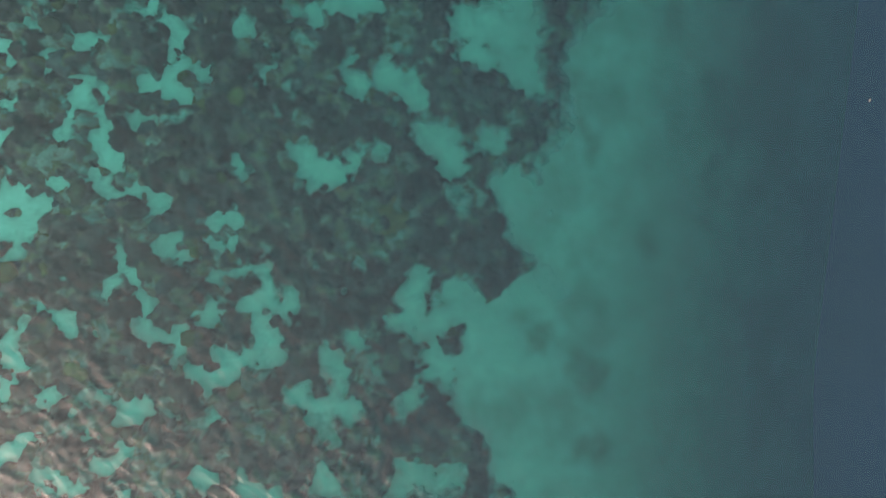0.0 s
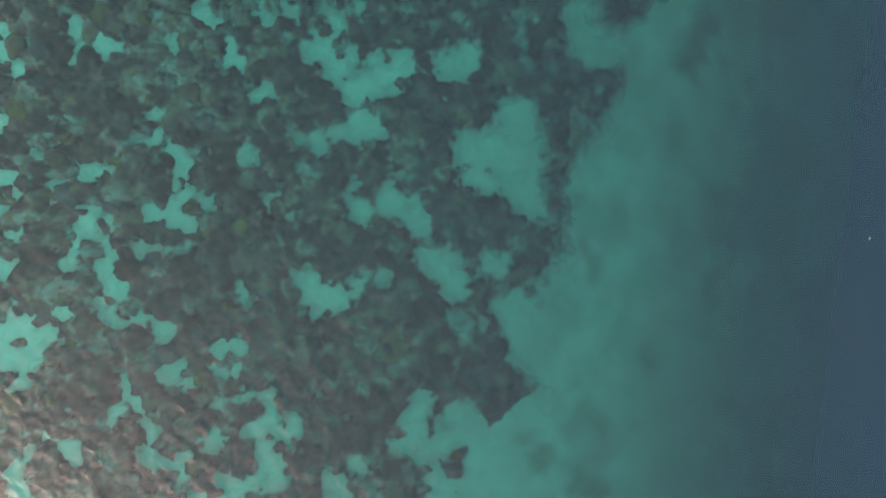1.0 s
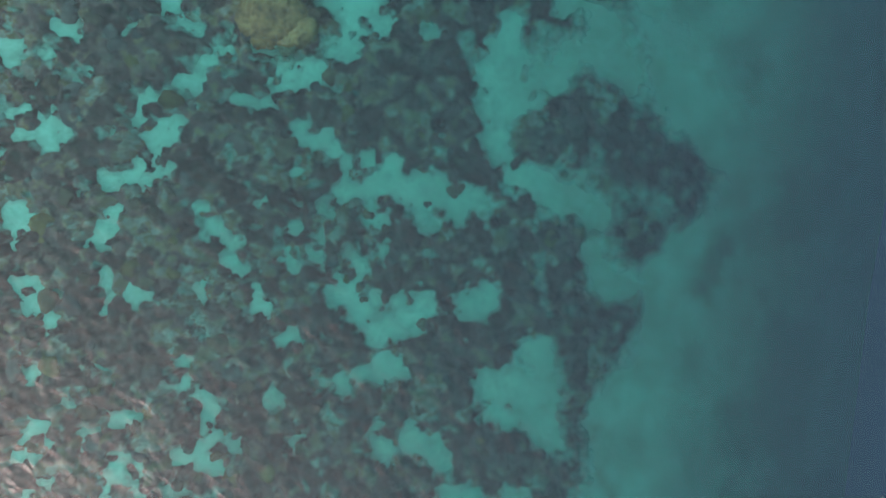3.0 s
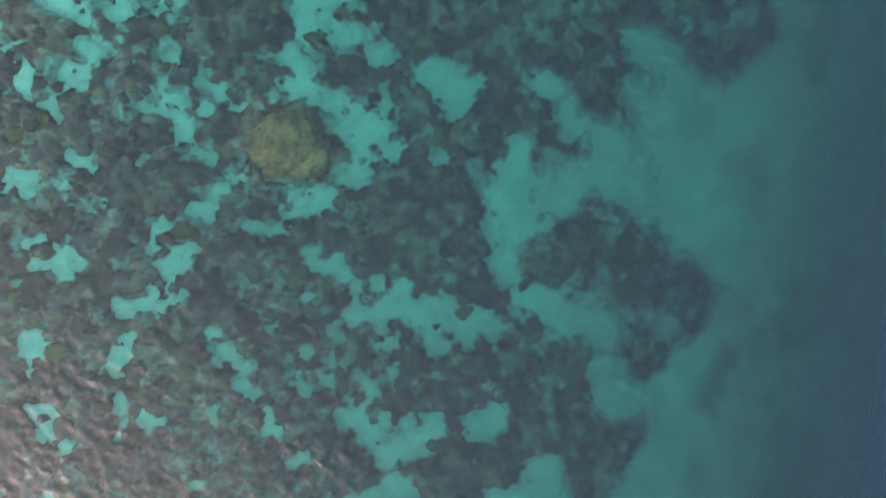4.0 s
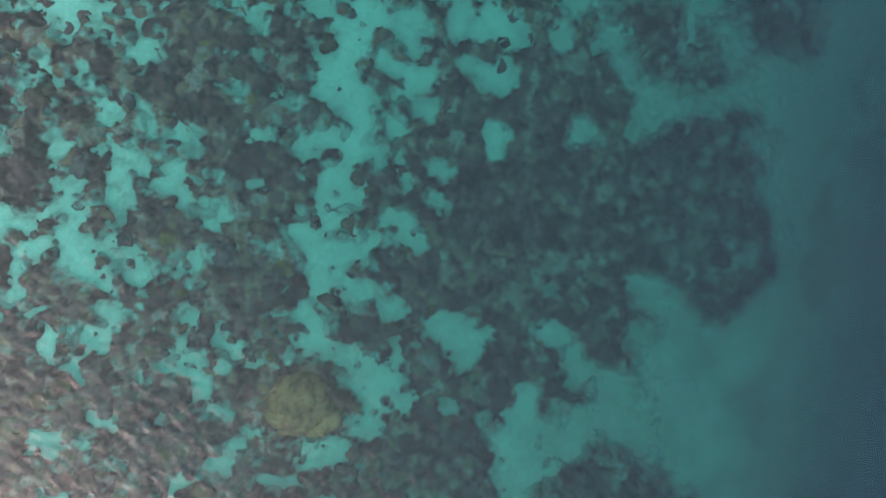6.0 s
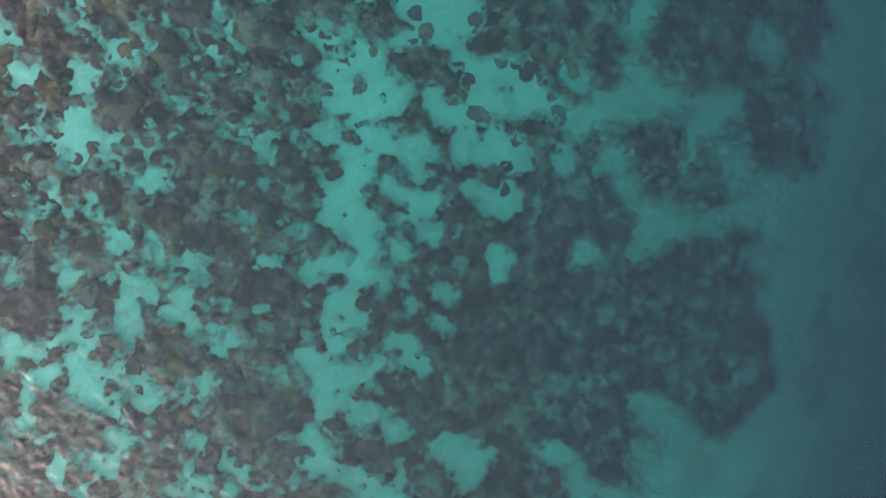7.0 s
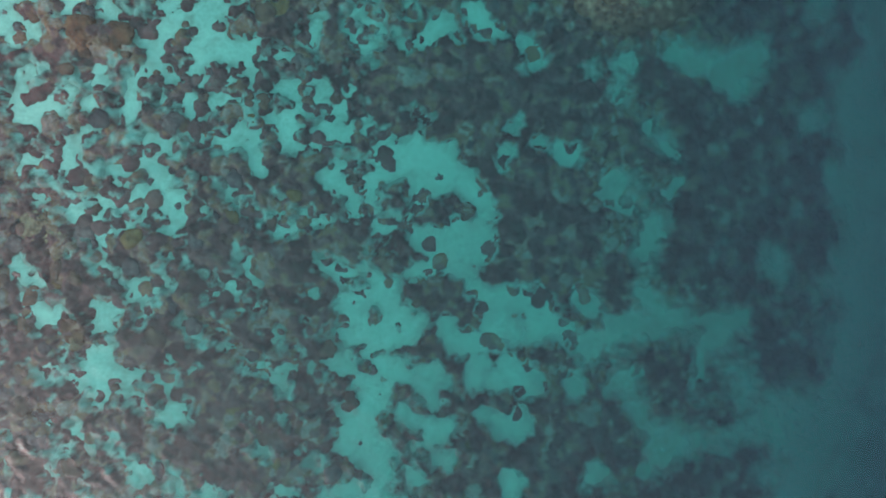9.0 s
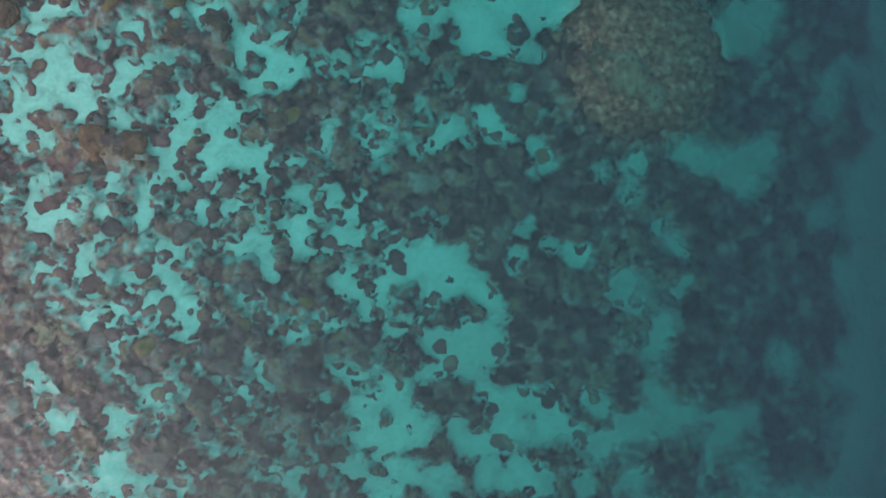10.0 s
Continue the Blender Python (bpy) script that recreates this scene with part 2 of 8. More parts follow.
# the outer edge of the reef, as (along, out), beyond which bare sand slopes away
EDGE = np.array([(-9.0, 1.28), (-8.19, 1.28), (-7.23, 1.48), (-6.27, 0.37), (-5.51, -0.18), (-4.77, -0.64), (-3.84, -1.00), (-3.32, 0.38), (-2.96, 1.03), (-2.59, 0.85), (-2.37, -1.08), (-1.91, -1.17), (-1.57, 0.39), (-1.40, 2.25), (-1.14, 3.86), (-0.77, 4.26), (-0.30, 3.96), (-0.01, 2.82), (0.73, 2.17), (1.66, 2.08), (2.40, 2.27), (2.78, 2.74), (3.34, 3.02), (4.45, 3.12), (5.57, 3.22), (6.34, 3.89), (7.85, 4.19), (7.91, 3.87), (8.18, 4.87), (8.46, 5.79), (9.33, 5.93), (9.91, 5.48), (10.68, 4.87), (11.26, 4.87), (12.04, 5.68), (12.88, 8.23), (13.74, 9.50), (14.91, 9.11), (15.41, 7.55), (16.34, 6.70), (17.28, 6.29), (17.87, 6.17), (18.66, 7.14), (19.67, 7.24), (20.28, 5.95), (20.68, 6.38), (21.29, 7.45), (21.82, 9.45), (22.42, 12.54), (23.33, 13.41), (24.18, 13.08), (25.89, 13.02), (27.40, 13.24), (28.54, 13.77), (29.46, 14.30), (28.65, 14.53), (30.69, 14.99), (32.95, 15.13), (36.31, 15.16), (38.56, 15.28), (40.84, 15.56), (40.25, 15.50), (43.69, 15.78), (47.16, 16.07), (50.69, 16.67), (57.76, 17.26)])
EDGE = EDGE[np.argsort(EDGE[:, 0], kind="stable")]
along = np.arange(NEAR - 45, FAR + 45, 0.2)
out = np.interp(along, EDGE[:, 0], EDGE[:, 1])
soft = np.exp(-0.5 * (np.arange(-12, 13) * 0.2 / 0.8) ** 2)
out = np.convolve(np.pad(out, 12, mode="edge"), soft / soft.sum(), mode="valid")
edge = np.interp(WY + 0.5 * field(RX, RY, 2.2, 9, 2), along, out) + (0.45 + 0.6 * smooth(24, 32, RY)) * field(RX, RY, 2.2, 8, 3)
edge = edge + 1.0 * smooth(18, 12, RY)
inland = np.minimum((edge - WX) * (0.8 - 0.45 * smooth(10, 18, RY)), 3.0)
brink = edge - WX                       # metres to the outer edge


def stroke(points, add):
    """Lays a stroke of round spots, each (x, y, radius), into the plan: sand, or reef on it."""
    global inland
    pairs = list(zip(points, points[1:])) or [(points[0], points[0])]
    for (ax, ay, ar), (bx, by, br) in pairs:
        pad = max(ar, br) + 1.6
        i0, i1 = np.searchsorted(reef_x, (min(ax, bx) - pad, max(ax, bx) + pad))
        j0, j1 = np.searchsorted(reef_y, (min(ay, by) - pad, max(ay, by) + pad))
        x, y = WX[j0:j1, i0:i1] - ax, WY[j0:j1, i0:i1] - ay
        ux, uy = bx - ax, by - ay
        s = np.clip((x * ux + y * uy) / max(ux * ux + uy * uy, 1e-6), 0, 1)
        away = np.hypot(x - s * ux, y - s * uy) - (ar + s * (br - ar)) - (0.0 if add else 0.055)
        part = inland[j0:j1, i0:i1]
        inland[j0:j1, i0:i1] = np.maximum(part, -away) if add else np.minimum(part, away)


def sand_patch(*points):
    stroke(points, False)


VEIL = np.zeros_like(RX)                # where sand has drifted thinly over the growth


def thin_sand(*points, most=0.62):
    """Sand lying thinly over the growth along a stroke of round spots, fading out at its rim."""
    for (ax, ay, ar), (bx, by, br) in list(zip(points, points[1:])) or [(points[0], points[0])]:
        pad = max(ar, br) + 1.0
        i0, i1 = np.searchsorted(reef_x, (min(ax, bx) - pad, max(ax, bx) + pad))
        j0, j1 = np.searchsorted(reef_y, (min(ay, by) - pad, max(ay, by) + pad))
        x, y = WX[j0:j1, i0:i1] - ax, WY[j0:j1, i0:i1] - ay
        ux, uy = bx - ax, by - ay
        s = np.clip((x * ux + y * uy) / max(ux * ux + uy * uy, 1e-6), 0, 1)
        away = np.hypot(x - s * ux, y - s * uy) - (ar + s * (br - ar))
        VEIL[j0:j1, i0:i1] = np.maximum(VEIL[j0:j1, i0:i1], (most + 0.22 * smooth(4, 8, ax)) * smooth(0.22, -0.30, away))


stain = field(RX, RY, 0.7, 19, 3)
COVER = np.zeros_like(RX)               # scraps of weed and rubble on the open sand


def veiled_reef(*points):
    """Low growth, half buried, that shows as a faint stain on the open sand."""
    for (ax, ay, ar), (bx, by, br) in list(zip(points, points[1:])) or [(points[0], points[0])]:
        s = np.clip(((RX - ax) * (bx - ax) + (RY - ay) * (by - ay)) / max((bx - ax) ** 2 + (by - ay) ** 2, 1e-6), 0, 1)
        away = np.hypot(WX - ax - s * (bx - ax), WY - ay - s * (by - ay)) - (ar + s * (br - ar))
        np.maximum(COVER, 0.85 * smooth(0.40, -0.30, away + 0.3 * stain), out=COVER)


LONE = []


def reef_spot(*points):
    stroke(points, True)
    if len(points) == 1:
        LONE.append(points[0])


# inner flat and reef top, as far as the first sand tongues
sand_patch((-15.76, 27.90, 0.15))
sand_patch((-15.69, 25.75, 0.26), (-15.89, 25.18, 0.19))
sand_patch((-16.18, 36.07, 0.19), (-16.27, 36.35, 0.15))
sand_patch((-15.91, 34.66, 0.11))
sand_patch((-16.59, 47.16, 0.27), (-16.98, 47.07, 0.19))
sand_patch((-16.40, 47.54, 0.19))
sand_patch((-16.11, 48.58, 0.23), (-15.73, 48.68, 0.19))
sand_patch((-16.79, 44.60, 0.30), (-16.60, 44.31, 0.19))
sand_patch((-17.08, 44.88, 0.23))
sand_patch((-12.68, 47.98, 0.27), (-12.41, 47.80, 0.19))
sand_patch((-10.73, 48.80, 0.19), (-10.54, 48.52, 0.31))
sand_patch((-15.66, 41.65, 0.27), (-15.85, 41.27, 0.19))
sand_patch((-16.04, 41.84, 0.19))
sand_patch((-7.41, 48.70, 0.16), (-7.61, 48.31, 0.10))
sand_patch((-3.53, 48.81, 0.24), (-3.23, 48.53, 0.28), (-3.03, 48.24, 0.16))
sand_patch((-2.74, 49.04, 0.16), (-2.24, 48.75, 0.12))
reef_spot((-15.93, 46.69, 0.25))
sand_patch((-1.14, 48.91, 0.76), (0.07, 48.95, 0.85), (1.30, 49.08, 0.73), (2.32, 49.21, 0.36))
sand_patch((-0.53, 48.33, 0.56))
reef_spot((0.38, 48.15, 0.40))
sand_patch((8.75, 49.03, 0.64), (9.27, 48.45, 0.43), (8.50, 48.36, 0.43))
sand_patch((9.80, 49.60, 0.43))
sand_patch((-9.38, 7.43, 0.09), (-9.13, 7.43, 0.14), (-8.92, 7.58, 0.11))
sand_patch((-8.45, 7.22, 0.18), (-8.19, 7.14, 0.21), (-8.02, 6.88, 0.16))
sand_patch((-8.07, 6.70, 0.12), (-8.14, 6.34, 0.11), (-8.36, 6.60, 0.07))
sand_patch((-8.32, 5.99, 0.25), (-8.25, 5.81, 0.28))
sand_patch((-8.46, 5.45, 0.21), (-8.37, 5.01, 0.23), (-8.12, 4.84, 0.21), (-7.86, 4.75, 0.16))
sand_patch((-9.31, 5.35, 0.09), (-9.11, 5.21, 0.11), (-8.89, 5.18, 0.07))
sand_patch((-7.46, 5.47, 0.12))
thin_sand((-7.43, 5.38, 0.18))
sand_patch((-11.16, 6.63, 0.11), (-10.91, 6.58, 0.14), (-10.65, 6.52, 0.12), (-10.45, 6.59, 0.07))
sand_patch((-11.07, 6.37, 0.09))
sand_patch((-11.86, 5.91, 0.12), (-11.88, 5.69, 0.10))
sand_patch((-11.33, 5.31, 0.14), (-11.17, 5.35, 0.18), (-10.91, 5.35, 0.09))
sand_patch((-11.17, 4.96, 0.25), (-11.09, 4.70, 0.18))
sand_patch((-11.34, 4.61, 0.09))
sand_patch((-10.33, 4.98, 0.14), (-10.30, 4.77, 0.12))
sand_patch((-10.84, 4.58, 0.11), (-10.53, 4.45, 0.09))
sand_patch((-10.50, 4.10, 0.07), (-10.34, 3.92, 0.09))
sand_patch((-9.40, 4.20, 0.14), (-9.49, 4.02, 0.16))
thin_sand((-9.23, 4.47, 0.14))
sand_patch((-8.98, 4.03, 0.14))
thin_sand((-8.47, 4.03, 0.21), (-7.95, 4.04, 0.25), (-7.69, 4.31, 0.18))
sand_patch((-11.43, 3.82, 0.14), (-11.60, 3.65, 0.14), (-11.85, 3.59, 0.09))
thin_sand((-10.84, 4.01, 0.25))
thin_sand((-12.10, 3.55, 0.10))
sand_patch((-10.68, 3.39, 0.16), (-10.51, 3.31, 0.16), (-10.34, 3.04, 0.18), (-10.17, 2.87, 0.21), (-9.92, 2.96, 0.11))
sand_patch((-10.34, 2.69, 0.12))
thin_sand((-10.68, 3.04, 0.21), (-10.85, 2.78, 0.18))
sand_patch((-10.51, 3.48, 0.11))
sand_patch((-13.32, 5.88, 0.12), (-13.40, 5.71, 0.10))
thin_sand((-13.15, 6.15, 0.14))
sand_patch((-13.25, 4.50, 0.17), (-13.08, 4.62, 0.14))
thin_sand((-13.33, 4.06, 0.17), (-13.24, 4.58, 0.21))
thin_sand((-12.57, 6.33, 0.17), (-12.49, 5.99, 0.10))
sand_patch((-12.49, 6.95, 0.12), (-12.32, 6.95, 0.07))
thin_sand((-11.99, 6.96, 0.09))
thin_sand((-7.15, 7.43, 0.14))
thin_sand((-10.40, 7.52, 0.14))
thin_sand((-11.85, 3.03, 0.14))
sand_patch((-6.20, 7.22, 0.18), (-6.29, 7.10, 0.16), (-6.03, 6.96, 0.09))
thin_sand((-6.20, 6.74, 0.18))
thin_sand((-4.70, 7.68, 0.29))
sand_patch((-4.71, 7.55, 0.11))
sand_patch((-3.91, 7.70, 0.18), (-3.87, 7.34, 0.18), (-3.82, 7.16, 0.13))
sand_patch((-3.64, 7.70, 0.14), (-3.37, 7.80, 0.14))
sand_patch((-2.93, 7.85, 0.15), (-2.66, 7.82, 0.16), (-2.21, 7.87, 0.11))
thin_sand((-2.03, 7.93, 0.18))
sand_patch((-5.42, 5.77, 0.14), (-5.51, 5.32, 0.11))
thin_sand((-5.24, 6.05, 0.18), (-4.98, 6.14, 0.14))
sand_patch((-5.33, 5.96, 0.09))
thin_sand((-4.63, 5.07, 0.25), (-4.54, 4.80, 0.18))
thin_sand((-3.66, 4.99, 0.14))
thin_sand((-4.99, 4.25, 0.22), (-5.08, 4.52, 0.14))
thin_sand((-6.04, 4.33, 0.14))
thin_sand((-4.45, 6.69, 0.25), (-3.92, 6.34, 0.25))
thin_sand((-2.67, 6.19, 0.15))
sand_patch((-2.70, 6.04, 0.09))
sand_patch((-2.76, 5.46, 0.16), (-2.58, 5.28, 0.18), (-2.49, 5.10, 0.16), (-2.31, 5.20, 0.11))
sand_patch((-1.77, 5.75, 0.26), (-1.59, 5.48, 0.29), (-1.77, 5.30, 0.18))
thin_sand((-2.13, 5.93, 0.18))
thin_sand((-1.40, 6.40, 0.26), (-1.04, 6.31, 0.22))
sand_patch((-0.86, 5.68, 0.18), (-0.77, 5.31, 0.18), (-0.86, 4.85, 0.18), (-0.77, 4.62, 0.16))
sand_patch((-1.13, 5.22, 0.22), (-0.95, 4.95, 0.15))
thin_sand((-0.59, 4.04, 0.26))
sand_patch((-0.32, 3.76, 0.29), (-0.05, 3.49, 0.29), (0.32, 3.22, 0.37))
thin_sand((-0.32, 4.13, 0.33))
sand_patch((-4.47, 3.18, 0.22), (-4.29, 2.91, 0.29), (-4.02, 2.73, 0.22), (-3.76, 2.64, 0.16))
sand_patch((-4.20, 2.46, 0.22), (-3.85, 2.28, 0.25), (-3.40, 2.37, 0.18), (-3.22, 2.56, 0.15))
sand_patch((-3.94, 2.01, 0.14))
thin_sand((-3.04, 2.38, 0.16))
sand_patch((-2.59, 2.92, 0.16), (-2.68, 2.65, 0.13))
thin_sand((-2.41, 3.29, 0.15))
sand_patch((-2.00, 3.20, 0.15), (-1.87, 3.07, 0.13))
thin_sand((-1.96, 3.38, 0.18))
sand_patch((-6.31, 2.81, 0.13), (-6.40, 2.59, 0.11))
thin_sand((-6.40, 2.99, 0.11))
sand_patch((-13.26, 2.07, 0.09), (-13.02, 2.01, 0.12), (-12.77, 1.72, 0.24), (-12.52, 1.46, 0.24), (-12.36, 1.37, 0.17), (-12.11, 1.37, 0.09))
sand_patch((-12.61, 1.11, 0.23), (-12.53, 0.94, 0.17))
sand_patch((-13.02, 0.85, 0.16), (-13.27, 0.76, 0.16), (-13.44, 0.94, 0.09))
sand_patch((-12.86, 0.67, 0.17), (-12.61, 0.59, 0.14))
sand_patch((-13.19, 0.41, 0.17), (-13.44, 0.50, 0.14))
sand_patch((-13.03, -0.11, 0.19), (-13.20, -0.19, 0.17), (-13.36, -0.45, 0.09))
sand_patch((-12.95, 0.06, 0.12))
reef_spot((-13.19, 0.21, 0.07))
reef_spot((-13.27, 1.28, 0.24), (-13.02, 1.20, 0.14))
sand_patch((-11.94, 2.07, 0.14), (-11.69, 2.02, 0.16), (-11.52, 2.12, 0.11))
thin_sand((-12.02, 1.98, 0.14))
sand_patch((-10.52, 1.99, 0.12), (-10.27, 1.72, 0.12), (-10.10, 1.64, 0.09))
sand_patch((-9.76, 1.85, 0.11), (-9.50, 1.94, 0.16), (-9.16, 1.90, 0.16), (-9.08, 1.73, 0.12))
sand_patch((-8.74, 1.37, 0.21), (-8.83, 1.20, 0.16), (-8.66, 1.14, 0.11))
sand_patch((-11.19, 2.30, 0.07), (-11.02, 2.07, 0.07))
sand_patch((-10.85, 2.34, 0.09))
thin_sand((-10.35, 1.20, 0.16), (-10.61, 1.46, 0.18))
sand_patch((-10.39, 1.07, 0.09))
sand_patch((-8.66, 0.40, 0.16), (-8.49, 0.22, 0.20), (-8.58, 0.04, 0.18))
sand_patch((-8.49, 0.31, 0.14), (-8.23, 0.31, 0.12))
sand_patch((-8.32, -0.10, 0.16), (-8.06, -0.14, 0.09))
sand_patch((-7.81, -0.23, 0.12), (-7.89, -0.32, 0.09))
thin_sand((-7.98, 0.22, 0.21))
thin_sand((-8.49, 0.66, 0.18))
thin_sand((-7.63, 0.04, 0.14))
sand_patch((-7.02, 0.93, 0.18), (-7.11, 0.66, 0.14))
sand_patch((-7.28, 0.30, 0.14), (-7.02, 0.21, 0.18), (-6.85, 0.03, 0.14))
sand_patch((-10.06, 0.05, 0.09), (-9.94, -0.21, 0.12), (-9.77, -0.48, 0.12), (-9.55, -0.75, 0.14), (-9.44, -1.01, 0.14))
sand_patch((-9.44, -1.28, 0.12), (-9.19, -1.55, 0.14), (-9.02, -1.90, 0.11))
thin_sand((-9.10, -1.73, 0.21))
sand_patch((-10.37, -1.15, 0.11), (-10.12, -1.06, 0.07))
sand_patch((-11.72, -2.04, 0.16), (-11.47, -2.22, 0.19), (-11.30, -2.40, 0.16))
sand_patch((-11.88, -1.95, 0.11))
sand_patch((-10.75, -2.50, 0.14))
sand_patch((-12.88, -2.29, 0.21), (-12.80, -2.46, 0.14))
thin_sand((-12.38, -1.60, 0.10))
sand_patch((-12.30, -1.60, 0.07))
sand_patch((-13.21, -2.55, 0.12))
thin_sand((-13.29, -1.33, 0.17), (-13.46, -1.76, 0.21))
sand_patch((-7.30, -1.75, 0.21), (-7.39, -2.10, 0.25), (-7.56, -2.28, 0.16))
sand_patch((-7.30, -1.75, 0.18), (-7.12, -1.84, 0.14))
sand_patch((-6.94, -0.86, 0.18), (-6.86, -1.04, 0.14))
sand_patch((-8.34, -2.62, 0.21), (-8.08, -2.54, 0.14))
sand_patch((-9.11, -2.61, 0.18), (-8.85, -2.70, 0.14))
sand_patch((-9.36, -2.61, 0.11))
thin_sand((-9.36, -2.43, 0.14))
sand_patch((-6.41, 1.02, 0.14), (-6.50, 0.75, 0.13))
sand_patch((-6.59, 0.39, 0.14), (-6.59, 0.03, 0.13))
thin_sand((-6.24, 0.30, 0.18))
sand_patch((-6.33, -0.42, 0.14), (-6.16, -0.60, 0.18), (-6.42, -0.77, 0.18), (-6.68, -0.86, 0.14))
sand_patch((-6.07, -0.60, 0.18), (-5.72, -0.69, 0.22), (-5.46, -0.96, 0.18), (-5.37, -1.23, 0.13))
sand_patch((-5.46, -1.32, 0.25), (-5.64, -1.59, 0.25), (-6.08, -1.58, 0.22), (-6.25, -1.76, 0.14))
sand_patch((-5.46, -1.68, 0.18), (-5.20, -1.77, 0.22), (-4.85, -1.78, 0.20), (-4.76, -1.60, 0.14))
sand_patch((-5.73, -2.58, 0.16), (-5.82, -2.30, 0.11))
sand_patch((-5.73, -2.58, 0.16), (-5.38, -2.67, 0.14))
sand_patch((-4.85, -2.14, 0.11))
thin_sand((-2.61, -0.53, 0.25))
sand_patch((-2.61, -0.50, 0.11))
sand_patch((-0.62, -0.91, 0.18), (-0.89, -1.28, 0.18))
sand_patch((-1.08, -1.64, 0.22), (-0.81, -1.92, 0.26), (-1.17, -2.37, 0.26), (-0.72, -2.47, 0.33))
sand_patch((-0.17, -2.39, 0.33), (0.20, -2.21, 0.28))
thin_sand((-0.44, -1.28, 0.18))
reef_spot((0.02, -1.62, 0.29), (0.35, -1.84, 0.18))
reef_spot((-0.17, -2.75, 0.20), (0.48, -2.77, 0.20))
reef_spot((-0.09, -5.24, 0.33), (0.19, -5.62, 0.29))
reef_spot((-0.92, -6.23, 0.29), (-0.37, -6.43, 0.26))
sand_patch((-13.30, -2.89, 0.21), (-13.38, -3.24, 0.21), (-13.14, -3.50, 0.17), (-12.81, -3.60, 0.12))
sand_patch((-13.47, -3.93, 0.10), (-13.39, -4.28, 0.10))
sand_patch((-13.06, -3.86, 0.09))
thin_sand((-12.14, -3.09, 0.24))
sand_patch((-12.57, -4.51, 0.16), (-12.24, -4.49, 0.16), (-11.90, -4.44, 0.18), (-11.73, -4.32, 0.09))
sand_patch((-12.73, -4.65, 0.12), (-12.40, -4.69, 0.10))
thin_sand((-12.07, -4.84, 0.14))
sand_patch((-11.82, -5.11, 0.12), (-11.66, -5.29, 0.11))
sand_patch((-11.58, -5.47, 0.07))
sand_patch((-10.81, -4.52, 0.14), (-10.60, -4.53, 0.11))
thin_sand((-11.07, -4.51, 0.14))
sand_patch((-11.32, -4.77, 0.09))
sand_patch((-9.89, -4.72, 0.12), (-9.72, -4.90, 0.21), (-9.38, -4.94, 0.21), (-9.21, -4.82, 0.11))
sand_patch((-9.97, -5.16, 0.14), (-10.14, -5.24, 0.12))
sand_patch((-9.47, -5.17, 0.14))
thin_sand((-9.55, -4.55, 0.14))
sand_patch((-9.98, -6.04, 0.18), (-9.76, -6.05, 0.16), (-9.81, -6.31, 0.18), (-9.64, -6.41, 0.11))
thin_sand((-9.81, -5.78, 0.14))
sand_patch((-7.41, -5.46, 0.16), (-7.67, -5.52, 0.11))
sand_patch((-7.41, -5.46, 0.16), (-7.06, -5.33, 0.11))
sand_patch((-12.66, -5.87, 0.16), (-12.91, -6.04, 0.14), (-13.08, -6.21, 0.14), (-13.33, -6.38, 0.16), (-13.49, -6.55, 0.14))
thin_sand((-12.41, -6.06, 0.17))
thin_sand((-12.08, -5.89, 0.18))
sand_patch((-10.91, -5.84, 0.11), (-11.08, -6.01, 0.09), (-10.91, -6.28, 0.12))
thin_sand((-11.07, -5.57, 0.21))
sand_patch((-10.74, -6.55, 0.21), (-10.49, -6.64, 0.21), (-10.24, -6.57, 0.11))
sand_patch((-10.74, -6.64, 0.18), (-10.83, -6.81, 0.16))
thin_sand((-10.41, -6.82, 0.25))
sand_patch((-12.00, -7.03, 0.21), (-12.34, -7.20, 0.17))
sand_patch((-11.75, -7.13, 0.25), (-11.67, -7.40, 0.25), (-11.42, -7.49, 0.18))
sand_patch((-12.01, -7.47, 0.14))
sand_patch((-11.25, -7.32, 0.14))
sand_patch((-7.50, -7.28, 0.21), (-7.68, -7.10, 0.16))
sand_patch((-7.50, -7.28, 0.21), (-7.24, -7.38, 0.16))
sand_patch((-7.76, -7.45, 0.12))
thin_sand((-6.98, -7.39, 0.14))
sand_patch((-9.82, -7.55, 0.14))
thin_sand((-8.54, -7.60, 0.32))
sand_patch((-8.80, -7.68, 0.11))
thin_sand((-8.02, -7.62, 0.18))
sand_patch((-8.94, -2.79, 0.16), (-9.11, -2.97, 0.14))
sand_patch((-8.94, -2.79, 0.16), (-8.68, -2.80, 0.12))
sand_patch((-8.17, -2.72, 0.14), (-8.34, -3.25, 0.12), (-8.43, -3.42, 0.11))
sand_patch((-7.91, -3.70, 0.14), (-7.57, -3.88, 0.16), (-7.22, -3.98, 0.16), (-6.88, -3.90, 0.18))
sand_patch((-7.05, -3.36, 0.18), (-6.96, -3.63, 0.18))
sand_patch((-7.14, -4.16, 0.13))
sand_patch((-6.61, -3.37, 0.21), (-6.26, -3.46, 0.23), (-6.09, -3.29, 0.18))
sand_patch((-5.82, -3.02, 0.22), (-5.47, -2.94, 0.25), (-5.30, -3.39, 0.25), (-5.65, -3.57, 0.22))
sand_patch((-6.61, -3.82, 0.18), (-6.79, -4.17, 0.11))
sand_patch((-6.00, -3.56, 0.18))
reef_spot((-6.44, -2.92, 0.18), (-6.17, -2.93, 0.14))
sand_patch((-3.70, -3.33, 0.18), (-3.44, -3.61, 0.22), (-3.26, -3.89, 0.22), (-3.26, -4.34, 0.22), (-3.44, -4.61, 0.18))
sand_patch((-3.62, -3.97, 0.13))
